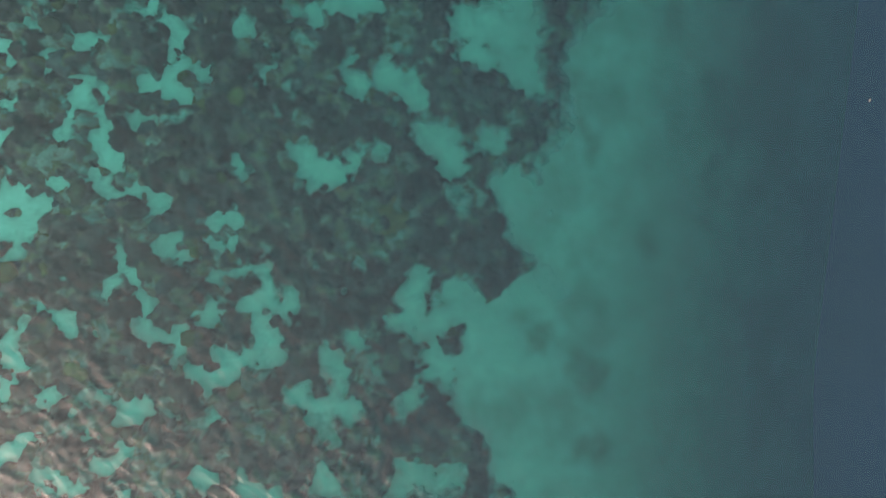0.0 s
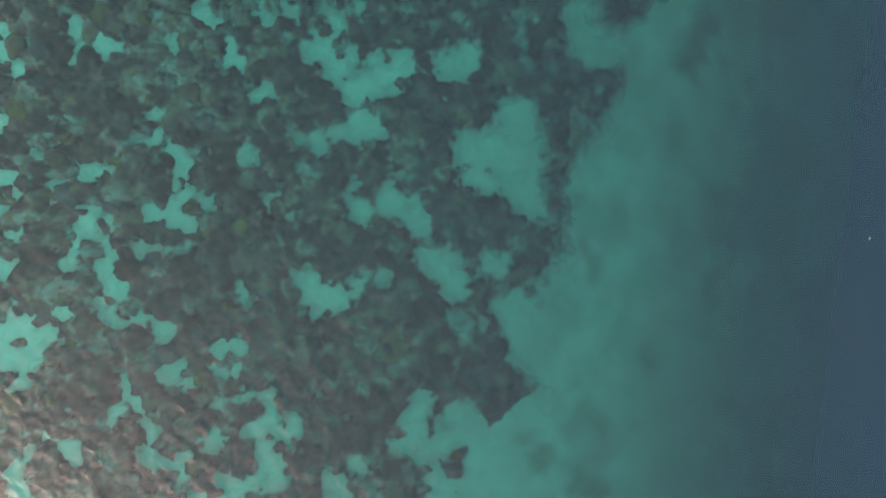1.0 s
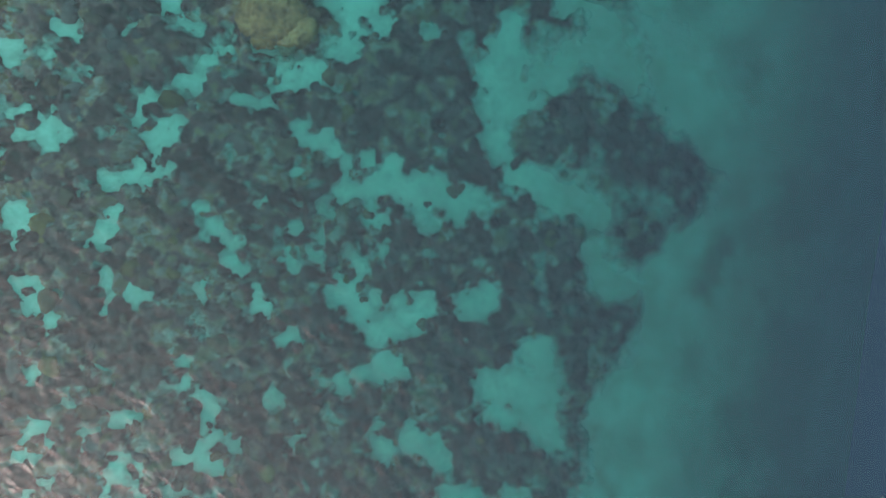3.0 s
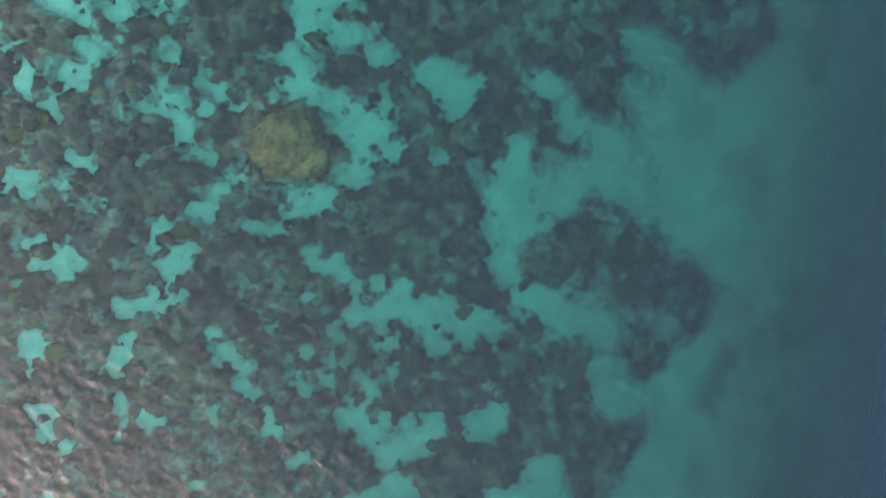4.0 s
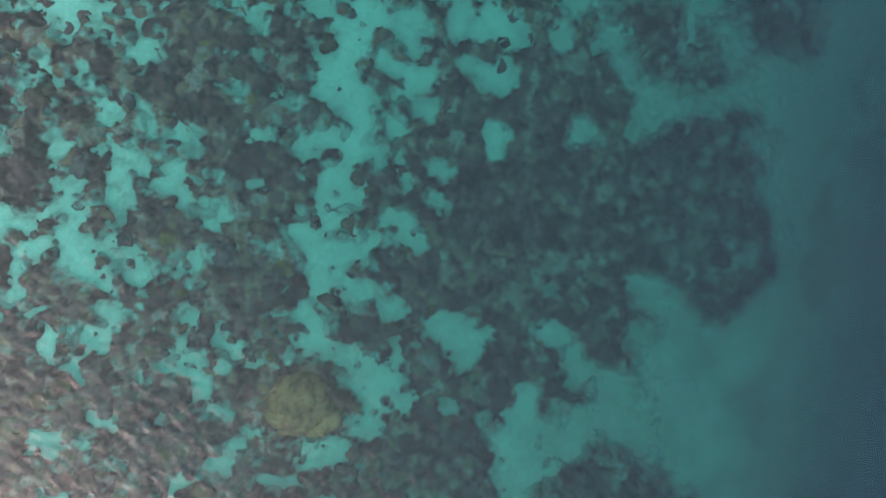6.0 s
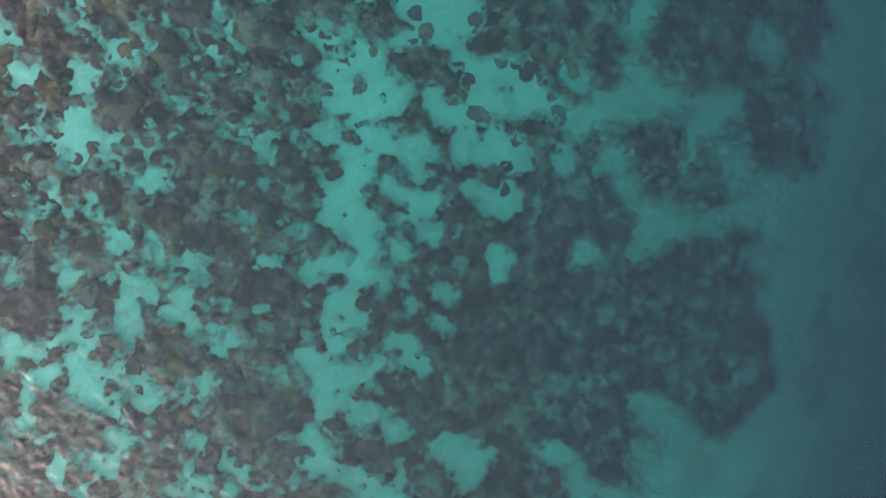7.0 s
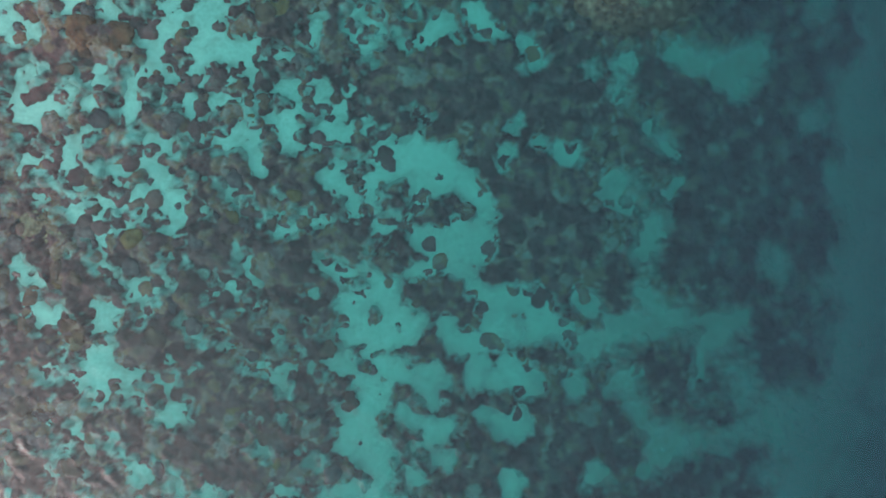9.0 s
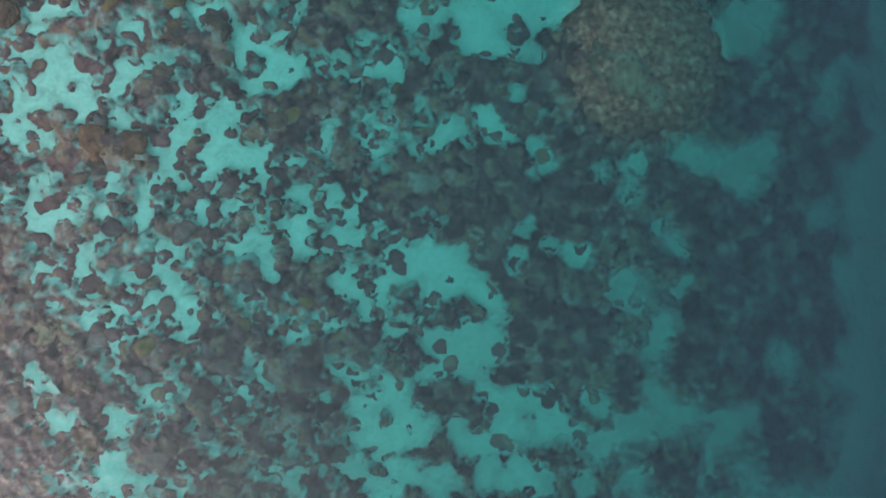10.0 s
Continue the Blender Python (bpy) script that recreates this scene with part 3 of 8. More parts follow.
sand_patch((-4.78, -4.76, 0.14), (-4.51, -4.58, 0.14), (-4.24, -4.41, 0.16))
sand_patch((-4.51, -4.67, 0.16), (-4.33, -4.77, 0.18), (-3.98, -4.96, 0.22))
sand_patch((-3.98, -4.96, 0.22), (-3.62, -4.97, 0.25), (-3.26, -5.07, 0.25), (-2.82, -5.08, 0.16))
sand_patch((-2.91, -5.35, 0.15))
sand_patch((-3.71, -5.42, 0.25), (-3.63, -5.78, 0.22), (-3.45, -6.06, 0.15))
sand_patch((-3.98, -5.50, 0.16))
thin_sand((-4.69, -5.03, 0.18))
sand_patch((-2.71, -2.90, 0.15), (-2.54, -3.17, 0.13))
thin_sand((-2.99, -3.35, 0.15))
thin_sand((-2.18, -3.82, 0.36), (-1.82, -4.19, 0.26))
thin_sand((-5.57, -5.01, 0.18), (-5.22, -4.93, 0.14))
sand_patch((-6.29, -7.50, 0.22), (-6.11, -7.69, 0.22), (-5.76, -7.79, 0.22), (-5.41, -7.86, 0.14))
sand_patch((-6.37, -7.32, 0.11))
sand_patch((-3.81, -7.23, 0.22), (-4.08, -7.49, 0.16))
sand_patch((-3.72, -7.41, 0.22), (-3.73, -7.60, 0.22), (-3.46, -7.79, 0.15))
thin_sand((-3.28, -7.25, 0.18))
thin_sand((-3.09, -6.53, 0.22))
thin_sand((-2.56, -7.64, 0.22))
sand_patch((-1.11, -7.60, 0.22), (-0.74, -7.34, 0.22), (-0.19, -7.72, 0.26), (0.18, -7.55, 0.26))
sand_patch((-1.29, -7.87, 0.16))
thin_sand((-1.65, -7.49, 0.26))
sand_patch((-1.20, -6.95, 0.13))
thin_sand((-1.11, -7.32, 0.37))
sand_patch((-1.10, -5.12, 0.22), (-1.19, -5.49, 0.16))
sand_patch((-0.91, -4.85, 0.16))
thin_sand((-1.64, -5.47, 0.22))
thin_sand((-2.01, -5.74, 0.15))
sand_patch((-0.36, -3.49, 0.22), (0.01, -3.68, 0.29), (0.19, -4.23, 0.29))
thin_sand((-0.63, -3.30, 0.18))
sand_patch((-0.27, -4.04, 0.18))
sand_patch((0.75, -3.69, 0.30), (0.93, -4.44, 0.37))
reef_spot((-1.63, -3.46, 0.40), (-1.45, -4.11, 0.29))
reef_spot((-1.65, -6.21, 0.29), (-1.83, -6.75, 0.26))
sand_patch((-13.90, 5.87, 0.21), (-13.65, 6.13, 0.21), (-13.40, 6.31, 0.18))
sand_patch((-13.94, 5.34, 0.21))
sand_patch((-13.88, 3.75, 0.32), (-13.58, 3.57, 0.25), (-13.50, 3.30, 0.14))
sand_patch((-13.76, 1.27, 0.28), (-13.08, 1.61, 0.32), (-12.58, 1.42, 0.28), (-12.24, 1.58, 0.21))
sand_patch((-13.42, 0.91, 0.32), (-12.84, 0.80, 0.25))
sand_patch((-14.21, 16.23, 0.11), (-14.16, 15.96, 0.12), (-14.04, 15.75, 0.16), (-13.87, 15.53, 0.14), (-13.71, 15.62, 0.16), (-13.45, 15.54, 0.21))
sand_patch((-13.45, 15.54, 0.21), (-13.25, 15.81, 0.21), (-13.11, 15.90, 0.16))
sand_patch((-13.29, 15.45, 0.18), (-13.12, 15.28, 0.09))
sand_patch((-13.70, 16.33, 0.07), (-13.62, 16.19, 0.12), (-13.37, 16.04, 0.11))
reef_spot((-13.62, 15.87, 0.21))
sand_patch((-12.61, 15.73, 0.09), (-12.44, 15.51, 0.09))
sand_patch((-12.43, 17.34, 0.07), (-12.29, 17.25, 0.11), (-12.09, 17.20, 0.09))
thin_sand((-13.28, 17.14, 0.14))
thin_sand((-13.78, 17.39, 0.18), (-14.03, 17.56, 0.18))
thin_sand((-12.43, 16.72, 0.14))
thin_sand((-12.01, 16.01, 0.18))
thin_sand((-12.86, 16.70, 0.14))
thin_sand((-13.45, 16.60, 0.14))
thin_sand((-11.58, 16.74, 0.14))
sand_patch((-8.90, 17.49, 0.14), (-8.99, 17.25, 0.16))
sand_patch((-8.99, 17.31, 0.14), (-8.73, 17.35, 0.16), (-8.55, 17.14, 0.14), (-8.46, 17.27, 0.11))
sand_patch((-9.16, 17.34, 0.07))
thin_sand((-8.20, 17.64, 0.22), (-7.76, 17.74, 0.18))
sand_patch((-9.46, 16.79, 0.05), (-9.60, 16.75, 0.09), (-9.86, 16.82, 0.14), (-10.21, 16.74, 0.16), (-10.38, 16.50, 0.13), (-10.29, 16.23, 0.11), (-10.04, 16.09, 0.13), (-9.78, 16.06, 0.14), (-9.52, 15.93, 0.18), (-9.26, 15.81, 0.18))
sand_patch((-9.69, 15.62, 0.25), (-9.95, 15.52, 0.18))
sand_patch((-9.69, 15.62, 0.25), (-9.34, 15.53, 0.22), (-9.17, 15.54, 0.09))
sand_patch((-9.95, 15.25, 0.14), (-9.83, 14.98, 0.09), (-9.83, 14.71, 0.07))
sand_patch((-9.43, 15.35, 0.13))
sand_patch((-9.70, 14.54, 0.14), (-9.52, 14.45, 0.13), (-9.61, 14.32, 0.11))
thin_sand((-9.78, 14.72, 0.14))
sand_patch((-11.51, 14.31, 0.11), (-11.25, 14.28, 0.14), (-10.91, 14.28, 0.11), (-10.65, 14.25, 0.09), (-10.48, 14.17, 0.11), (-10.22, 14.08, 0.16), (-10.08, 14.12, 0.09))
sand_patch((-11.25, 14.10, 0.16), (-11.08, 13.92, 0.13))
sand_patch((-10.30, 13.95, 0.13))
thin_sand((-10.39, 14.71, 0.18))
sand_patch((-10.35, 14.76, 0.09))
thin_sand((-10.55, 15.96, 0.11))
sand_patch((-14.17, 13.31, 0.11), (-14.05, 13.14, 0.14), (-14.11, 12.87, 0.16), (-13.89, 12.93, 0.14), (-13.64, 12.82, 0.09))
sand_patch((-14.22, 13.10, 0.14))
sand_patch((-13.21, 12.88, 0.07))
sand_patch((-12.11, 13.73, 0.11))
thin_sand((-13.55, 14.08, 0.16))
thin_sand((-12.53, 14.04, 0.16))
thin_sand((-14.13, 14.11, 0.16))
thin_sand((-11.25, 15.05, 0.14))
thin_sand((-10.65, 13.71, 0.11))
sand_patch((-11.43, 13.13, 0.09), (-11.26, 13.13, 0.13), (-11.08, 13.21, 0.14), (-11.00, 12.96, 0.13))
sand_patch((-11.09, 12.72, 0.14), (-11.26, 12.78, 0.14), (-11.51, 12.67, 0.14), (-11.77, 12.54, 0.16))
reef_spot((-11.34, 12.94, 0.07))
sand_patch((-7.50, 15.03, 0.09))
thin_sand((-8.48, 13.56, 0.16))
sand_patch((-8.69, 13.25, 0.09))
thin_sand((-9.00, 13.65, 0.11))
thin_sand((-7.67, 16.75, 0.25))
thin_sand((-8.65, 15.01, 0.14))
sand_patch((-8.22, 12.66, 0.15), (-7.86, 12.66, 0.18))
thin_sand((-7.78, 12.85, 0.25))
thin_sand((-11.77, 12.72, 0.18))
thin_sand((-7.69, 13.39, 0.18))
sand_patch((-7.14, 16.82, 0.16), (-7.23, 16.67, 0.15))
sand_patch((-7.14, 16.76, 0.15), (-6.88, 16.64, 0.15), (-6.52, 16.59, 0.09), (-6.25, 16.60, 0.13), (-6.08, 16.51, 0.09))
thin_sand((-6.70, 16.41, 0.15))
sand_patch((-5.80, 17.84, 0.15), (-5.53, 17.81, 0.22), (-5.17, 17.73, 0.26), (-4.81, 17.74, 0.22), (-4.54, 17.74, 0.17), (-4.36, 17.88, 0.11))
sand_patch((-5.09, 17.45, 0.18), (-4.91, 17.37, 0.13))
sand_patch((-5.62, 17.53, 0.15))
sand_patch((-5.80, 17.21, 0.15), (-5.63, 17.29, 0.11))
reef_spot((-5.35, 17.85, 0.09))
thin_sand((-6.34, 17.69, 0.26))
sand_patch((-6.25, 17.60, 0.07))
thin_sand((-7.05, 17.49, 0.18))
sand_patch((-4.18, 17.26, 0.15), (-4.22, 17.07, 0.11))
thin_sand((-4.18, 17.48, 0.18))
thin_sand((-3.64, 16.98, 0.11), (-3.36, 16.95, 0.11))
sand_patch((-5.36, 15.95, 0.13), (-5.18, 15.90, 0.17), (-5.27, 15.62, 0.15))
thin_sand((-5.45, 16.07, 0.18))
sand_patch((-5.27, 15.62, 0.13), (-5.00, 15.53, 0.13), (-4.82, 15.44, 0.13))
thin_sand((-4.46, 15.45, 0.26))
sand_patch((-4.55, 15.49, 0.13))
sand_patch((-4.28, 15.18, 0.18), (-4.01, 15.09, 0.15))
sand_patch((-4.37, 14.90, 0.13))
thin_sand((-3.91, 15.28, 0.18))
sand_patch((-4.10, 15.00, 0.17))
thin_sand((-3.83, 14.64, 0.26))
sand_patch((-3.83, 14.73, 0.13))
thin_sand((-5.46, 14.24, 0.22))
sand_patch((-5.42, 14.33, 0.11))
thin_sand((-4.73, 14.07, 0.26), (-4.92, 13.88, 0.18))
thin_sand((-4.55, 14.07, 0.15))
thin_sand((-6.89, 14.04, 0.22), (-6.71, 13.77, 0.18))
sand_patch((-6.44, 13.59, 0.09))
thin_sand((-5.99, 14.60, 0.22))
sand_patch((-4.52, 13.24, 0.15))
thin_sand((-7.24, 15.03, 0.15))
sand_patch((-7.36, 14.94, 0.07))
sand_patch((-4.01, 13.62, 0.17), (-3.83, 13.81, 0.17), (-3.46, 13.77, 0.18), (-3.10, 13.82, 0.26), (-2.73, 14.01, 0.30), (-2.54, 14.47, 0.26), (-2.27, 14.75, 0.19))
thin_sand((-4.10, 13.89, 0.22))
sand_patch((-2.36, 14.10, 0.33), (-1.81, 13.93, 0.33), (-1.25, 14.12, 0.26), (-0.97, 14.12, 0.17))
sand_patch((-3.09, 14.83, 0.13), (-3.00, 14.74, 0.11))
thin_sand((-3.09, 14.92, 0.22))
sand_patch((-2.18, 13.83, 0.22), (-1.62, 13.65, 0.26), (-1.07, 13.75, 0.22), (-0.69, 13.85, 0.19))
sand_patch((-2.91, 13.45, 0.22), (-2.77, 13.17, 0.17), (-2.70, 12.89, 0.17), (-2.92, 12.80, 0.11))
sand_patch((-0.51, 13.94, 0.17), (-0.22, 14.08, 0.11))
sand_patch((-0.51, 13.57, 0.13))
sand_patch((-1.25, 13.19, 0.13), (-1.16, 13.10, 0.11))
thin_sand((-1.72, 13.09, 0.26))
sand_patch((-1.07, 12.82, 0.19))
thin_sand((-2.00, 12.81, 0.19))
thin_sand((-0.69, 13.19, 0.22))
reef_spot((-2.36, 13.18, 0.24), (-2.27, 13.36, 0.19))
reef_spot((-0.32, 13.82, 0.22))
reef_spot((-1.16, 13.38, 0.15))
reef_spot((-3.46, 14.27, 0.15))
thin_sand((-0.69, 15.06, 0.30), (-0.50, 14.78, 0.19))
thin_sand((-0.31, 16.84, 0.22))
sand_patch((-5.46, 12.56, 0.18))
thin_sand((-5.55, 12.68, 0.22))
sand_patch((-11.94, 12.27, 0.11), (-11.86, 12.45, 0.18), (-11.60, 12.31, 0.18), (-11.43, 12.45, 0.16), (-11.17, 12.49, 0.14))
sand_patch((-11.52, 12.18, 0.11))
thin_sand((-11.43, 11.91, 0.16), (-11.18, 11.74, 0.13))
sand_patch((-14.15, 10.92, 0.11), (-13.81, 10.96, 0.12), (-13.65, 10.84, 0.11))
sand_patch((-14.07, 10.57, 0.12), (-13.82, 10.66, 0.14), (-13.56, 10.66, 0.12), (-13.31, 10.57, 0.09))
sand_patch((-13.82, 10.30, 0.16), (-13.65, 10.13, 0.16), (-13.40, 10.04, 0.14), (-13.14, 9.91, 0.16), (-12.98, 9.77, 0.12))
sand_patch((-13.15, 9.59, 0.07))
reef_spot((-13.75, 10.55, 0.09))
thin_sand((-13.98, 11.37, 0.18))
thin_sand((-14.06, 12.25, 0.14))
sand_patch((-14.11, 12.16, 0.07))
sand_patch((-11.40, 11.02, 0.13), (-11.35, 10.93, 0.14))
thin_sand((-11.52, 10.93, 0.14))
sand_patch((-11.18, 10.39, 0.09), (-11.27, 10.30, 0.07))
sand_patch((-11.44, 9.95, 0.05))
sand_patch((-10.66, 10.63, 0.11), (-10.66, 10.48, 0.13), (-10.41, 10.39, 0.18), (-10.23, 10.45, 0.14))
sand_patch((-10.49, 10.21, 0.13))
thin_sand((-10.41, 9.94, 0.14))
thin_sand((-12.89, 10.66, 0.11))
sand_patch((-12.89, 10.57, 0.07))
sand_patch((-7.60, 12.30, 0.16), (-7.51, 11.94, 0.15))
sand_patch((-7.69, 11.57, 0.13), (-7.52, 11.48, 0.13))
sand_patch((-8.31, 12.39, 0.13))
thin_sand((-8.13, 12.48, 0.22))
thin_sand((-8.75, 11.21, 0.25))
sand_patch((-8.75, 10.66, 0.13), (-8.49, 10.48, 0.13))
thin_sand((-8.84, 10.75, 0.22), (-8.40, 10.39, 0.22))
sand_patch((-8.31, 10.76, 0.07))
thin_sand((-8.32, 9.21, 0.25))
thin_sand((-8.67, 9.58, 0.18))
sand_patch((-9.02, 8.31, 0.13), (-9.20, 8.17, 0.09))
thin_sand((-9.02, 8.40, 0.18))
sand_patch((-11.96, 8.43, 0.13), (-11.79, 8.25, 0.09), (-11.62, 8.10, 0.09))
thin_sand((-12.13, 8.43, 0.14))
sand_patch((-13.99, 8.71, 0.07))
sand_patch((-13.74, 8.09, 0.11), (-13.58, 7.99, 0.16), (-13.66, 7.91, 0.14))
thin_sand((-13.15, 8.08, 0.12))
sand_patch((-7.28, 12.21, 0.15))
sand_patch((-7.39, 11.39, 0.11), (-7.07, 11.30, 0.15), (-6.90, 11.21, 0.11))
thin_sand((-6.89, 11.67, 0.16))
sand_patch((-5.73, 11.77, 0.13), (-5.82, 11.58, 0.09))
sand_patch((-5.59, 11.40, 0.15))
thin_sand((-5.64, 11.68, 0.18))
thin_sand((-4.74, 12.14, 0.26), (-5.10, 11.86, 0.22))
sand_patch((-4.83, 12.32, 0.13), (-4.56, 12.14, 0.11))
sand_patch((-5.01, 11.86, 0.11), (-4.74, 11.77, 0.15))
thin_sand((-4.74, 11.59, 0.22))
sand_patch((-5.37, 11.77, 0.09))
thin_sand((-6.72, 10.76, 0.18), (-6.54, 10.30, 0.22))
sand_patch((-6.81, 10.76, 0.11), (-6.63, 10.48, 0.11), (-6.45, 10.12, 0.13))
sand_patch((-6.81, 9.94, 0.09))
thin_sand((-6.01, 10.30, 0.18))
sand_patch((-5.83, 9.11, 0.16), (-5.65, 9.02, 0.11))
thin_sand((-6.01, 9.39, 0.15))
sand_patch((-3.74, 11.68, 0.13), (-3.47, 11.50, 0.22), (-3.29, 11.22, 0.22), (-3.47, 10.85, 0.17))
thin_sand((-3.01, 11.69, 0.26))
sand_patch((-2.92, 11.69, 0.15), (-2.64, 11.78, 0.15))
sand_patch((-4.02, 10.95, 0.17), (-3.84, 10.76, 0.17))
sand_patch((-4.29, 10.58, 0.17), (-4.02, 10.30, 0.18), (-3.65, 10.30, 0.26), (-3.56, 9.93, 0.30), (-3.29, 9.56, 0.30), (-2.92, 9.28, 0.26), (-2.37, 9.37, 0.33), (-2.00, 9.18, 0.30))
sand_patch((-3.11, 9.93, 0.26), (-2.83, 10.30, 0.17), (-2.65, 10.11, 0.13))
sand_patch((-2.00, 9.65, 0.26), (-1.45, 9.74, 0.26), (-0.98, 9.83, 0.15))
sand_patch((-1.45, 10.11, 0.22), (-1.07, 10.11, 0.21))
sand_patch((-1.63, 9.27, 0.19))
sand_patch((-2.19, 10.11, 0.15))
sand_patch((-2.56, 9.00, 0.22), (-2.74, 8.81, 0.17))
thin_sand((-1.63, 9.93, 0.26))
sand_patch((-2.93, 8.26, 0.13), (-2.38, 8.16, 0.26))
thin_sand((-2.65, 8.44, 0.37))
thin_sand((-3.29, 8.08, 0.26))
sand_patch((-2.01, 7.88, 0.09))
sand_patch((-3.11, 7.98, 0.13))
thin_sand((-4.02, 11.31, 0.26))
thin_sand((-4.83, 10.67, 0.26))
reef_spot((-3.10, 10.76, 0.30), (-2.74, 10.86, 0.22))
reef_spot((-3.25, 10.26, 0.15))
reef_spot((-2.65, 9.93, 0.13))
reef_spot((-3.11, 9.52, 0.07))
thin_sand((-0.98, 11.79, 0.26))
sand_patch((-1.07, 11.70, 0.13))
sand_patch((-14.04, 28.06, 0.13), (-13.78, 27.94, 0.16), (-13.60, 27.98, 0.09))
sand_patch((-13.78, 27.94, 0.15), (-13.86, 27.79, 0.16))
thin_sand((-15.17, 27.94, 0.26))
sand_patch((-12.55, 27.83, 0.09), (-12.58, 27.61, 0.09))
thin_sand((-13.08, 28.09, 0.26))
sand_patch((-12.19, 28.11, 0.07), (-12.02, 27.93, 0.09), (-11.84, 27.76, 0.13), (-11.58, 27.76, 0.15), (-11.31, 27.64, 0.13), (-11.22, 27.40, 0.15))
sand_patch((-11.67, 27.30, 0.09), (-11.93, 27.29, 0.13), (-12.11, 27.01, 0.11), (-12.29, 26.95, 0.09))
thin_sand((-12.02, 27.01, 0.18))
thin_sand((-11.40, 27.31, 0.18))
sand_patch((-10.15, 28.27, 0.15), (-9.97, 28.27, 0.17), (-9.82, 28.09, 0.13))
thin_sand((-10.86, 27.69, 0.26))
thin_sand((-9.34, 28.01, 0.22))
sand_patch((-9.43, 27.77, 0.09))
sand_patch((-10.33, 27.24, 0.22), (-10.15, 27.06, 0.26), (-9.88, 27.35, 0.15))
sand_patch((-10.42, 26.78, 0.26), (-10.06, 26.69, 0.30), (-9.79, 26.70, 0.22), (-9.52, 26.71, 0.11))
sand_patch((-10.42, 26.78, 0.19), (-10.69, 26.86, 0.17), (-10.83, 26.73, 0.15))
sand_patch((-10.60, 26.59, 0.17), (-10.42, 26.50, 0.13))
sand_patch((-9.79, 26.33, 0.22), (-9.94, 26.14, 0.17))
sand_patch((-9.61, 26.52, 0.15))
sand_patch((-11.04, 27.13, 0.09), (-11.22, 27.28, 0.11))
sand_patch((-9.88, 26.98, 0.19))
reef_spot((-10.24, 27.95, 0.28))
sand_patch((-8.80, 26.87, 0.13))
thin_sand((-8.89, 27.00, 0.15))
sand_patch((-8.62, 25.89, 0.15), (-8.56, 25.74, 0.13))
sand_patch((-9.34, 26.25, 0.07), (-9.21, 26.10, 0.13), (-9.07, 26.07, 0.07))
sand_patch((-9.34, 25.69, 0.07), (-9.25, 25.50, 0.11), (-9.07, 25.41, 0.17), (-8.85, 25.33, 0.13))
thin_sand((-9.34, 25.22, 0.17))
reef_spot((-9.79, 26.83, 0.06))
sand_patch((-13.34, 27.03, 0.09), (-13.25, 26.96, 0.06))
sand_patch((-13.87, 26.60, 0.11), (-13.52, 26.55, 0.15), (-13.26, 26.67, 0.13))
sand_patch((-13.61, 26.33, 0.13), (-13.70, 26.11, 0.11))
sand_patch((-13.95, 27.24, 0.09), (-14.01, 26.96, 0.09))
thin_sand((-13.69, 27.15, 0.16))
sand_patch((-13.96, 25.87, 0.11), (-14.13, 25.95, 0.15), (-14.39, 25.58, 0.16), (-14.66, 25.49, 0.15), (-14.92, 25.30, 0.13), (-15.24, 25.48, 0.11))
sand_patch((-14.83, 25.17, 0.13))
sand_patch((-14.48, 25.31, 0.11))
sand_patch((-13.70, 25.78, 0.15), (-13.61, 25.51, 0.13))
sand_patch((-12.91, 25.89, 0.11), (-12.82, 25.80, 0.09))
sand_patch((-13.26, 25.64, 0.07), (-13.00, 25.61, 0.06))
sand_patch((-12.11, 26.37, 0.15), (-12.17, 26.09, 0.18), (-12.15, 25.81, 0.22), (-12.06, 25.63, 0.13))
sand_patch((-12.38, 26.45, 0.07))
sand_patch((-11.85, 26.65, 0.09), (-11.67, 26.60, 0.11))
sand_patch((-11.58, 26.42, 0.09), (-11.49, 26.23, 0.09))
thin_sand((-11.67, 26.38, 0.18))
reef_spot((-13.26, 26.01, 0.20))
reef_spot((-13.84, 25.69, 0.15), (-13.82, 25.41, 0.15))
reef_spot((-14.31, 25.31, 0.20))
reef_spot((-14.71, 25.03, 0.16))
reef_spot((-15.37, 25.03, 0.18))
sand_patch((-13.87, 25.14, 0.18), (-13.79, 24.86, 0.22), (-13.61, 24.59, 0.26), (-13.44, 25.05, 0.22))
sand_patch((-13.18, 24.60, 0.26), (-13.00, 24.42, 0.26), (-12.82, 24.42, 0.22))
sand_patch((-13.53, 24.04, 0.22), (-13.35, 24.14, 0.29), (-13.00, 23.87, 0.26), (-12.74, 23.96, 0.22))
sand_patch((-12.83, 23.59, 0.18), (-12.56, 23.51, 0.17), (-12.48, 23.41, 0.17))
sand_patch((-12.56, 24.06, 0.15))
sand_patch((-12.56, 24.43, 0.11), (-12.30, 24.43, 0.11), (-12.03, 24.34, 0.13))
sand_patch((-12.21, 24.62, 0.11))
sand_patch((-13.53, 23.77, 0.15))
sand_patch((-13.09, 24.88, 0.18))
sand_patch((-13.35, 25.33, 0.11))
sand_patch((-12.21, 24.89, 0.15), (-12.12, 24.71, 0.11))
sand_patch((-12.33, 24.76, 0.09))
sand_patch((-11.76, 24.44, 0.09), (-11.50, 24.57, 0.09), (-11.32, 24.45, 0.09), (-11.27, 24.17, 0.09), (-11.14, 23.95, 0.09))
sand_patch((-11.68, 23.70, 0.09), (-11.50, 23.57, 0.13), (-11.23, 23.58, 0.15), (-11.14, 23.80, 0.13))
sand_patch((-11.32, 23.43, 0.11))
reef_spot((-12.19, 24.80, 0.06))
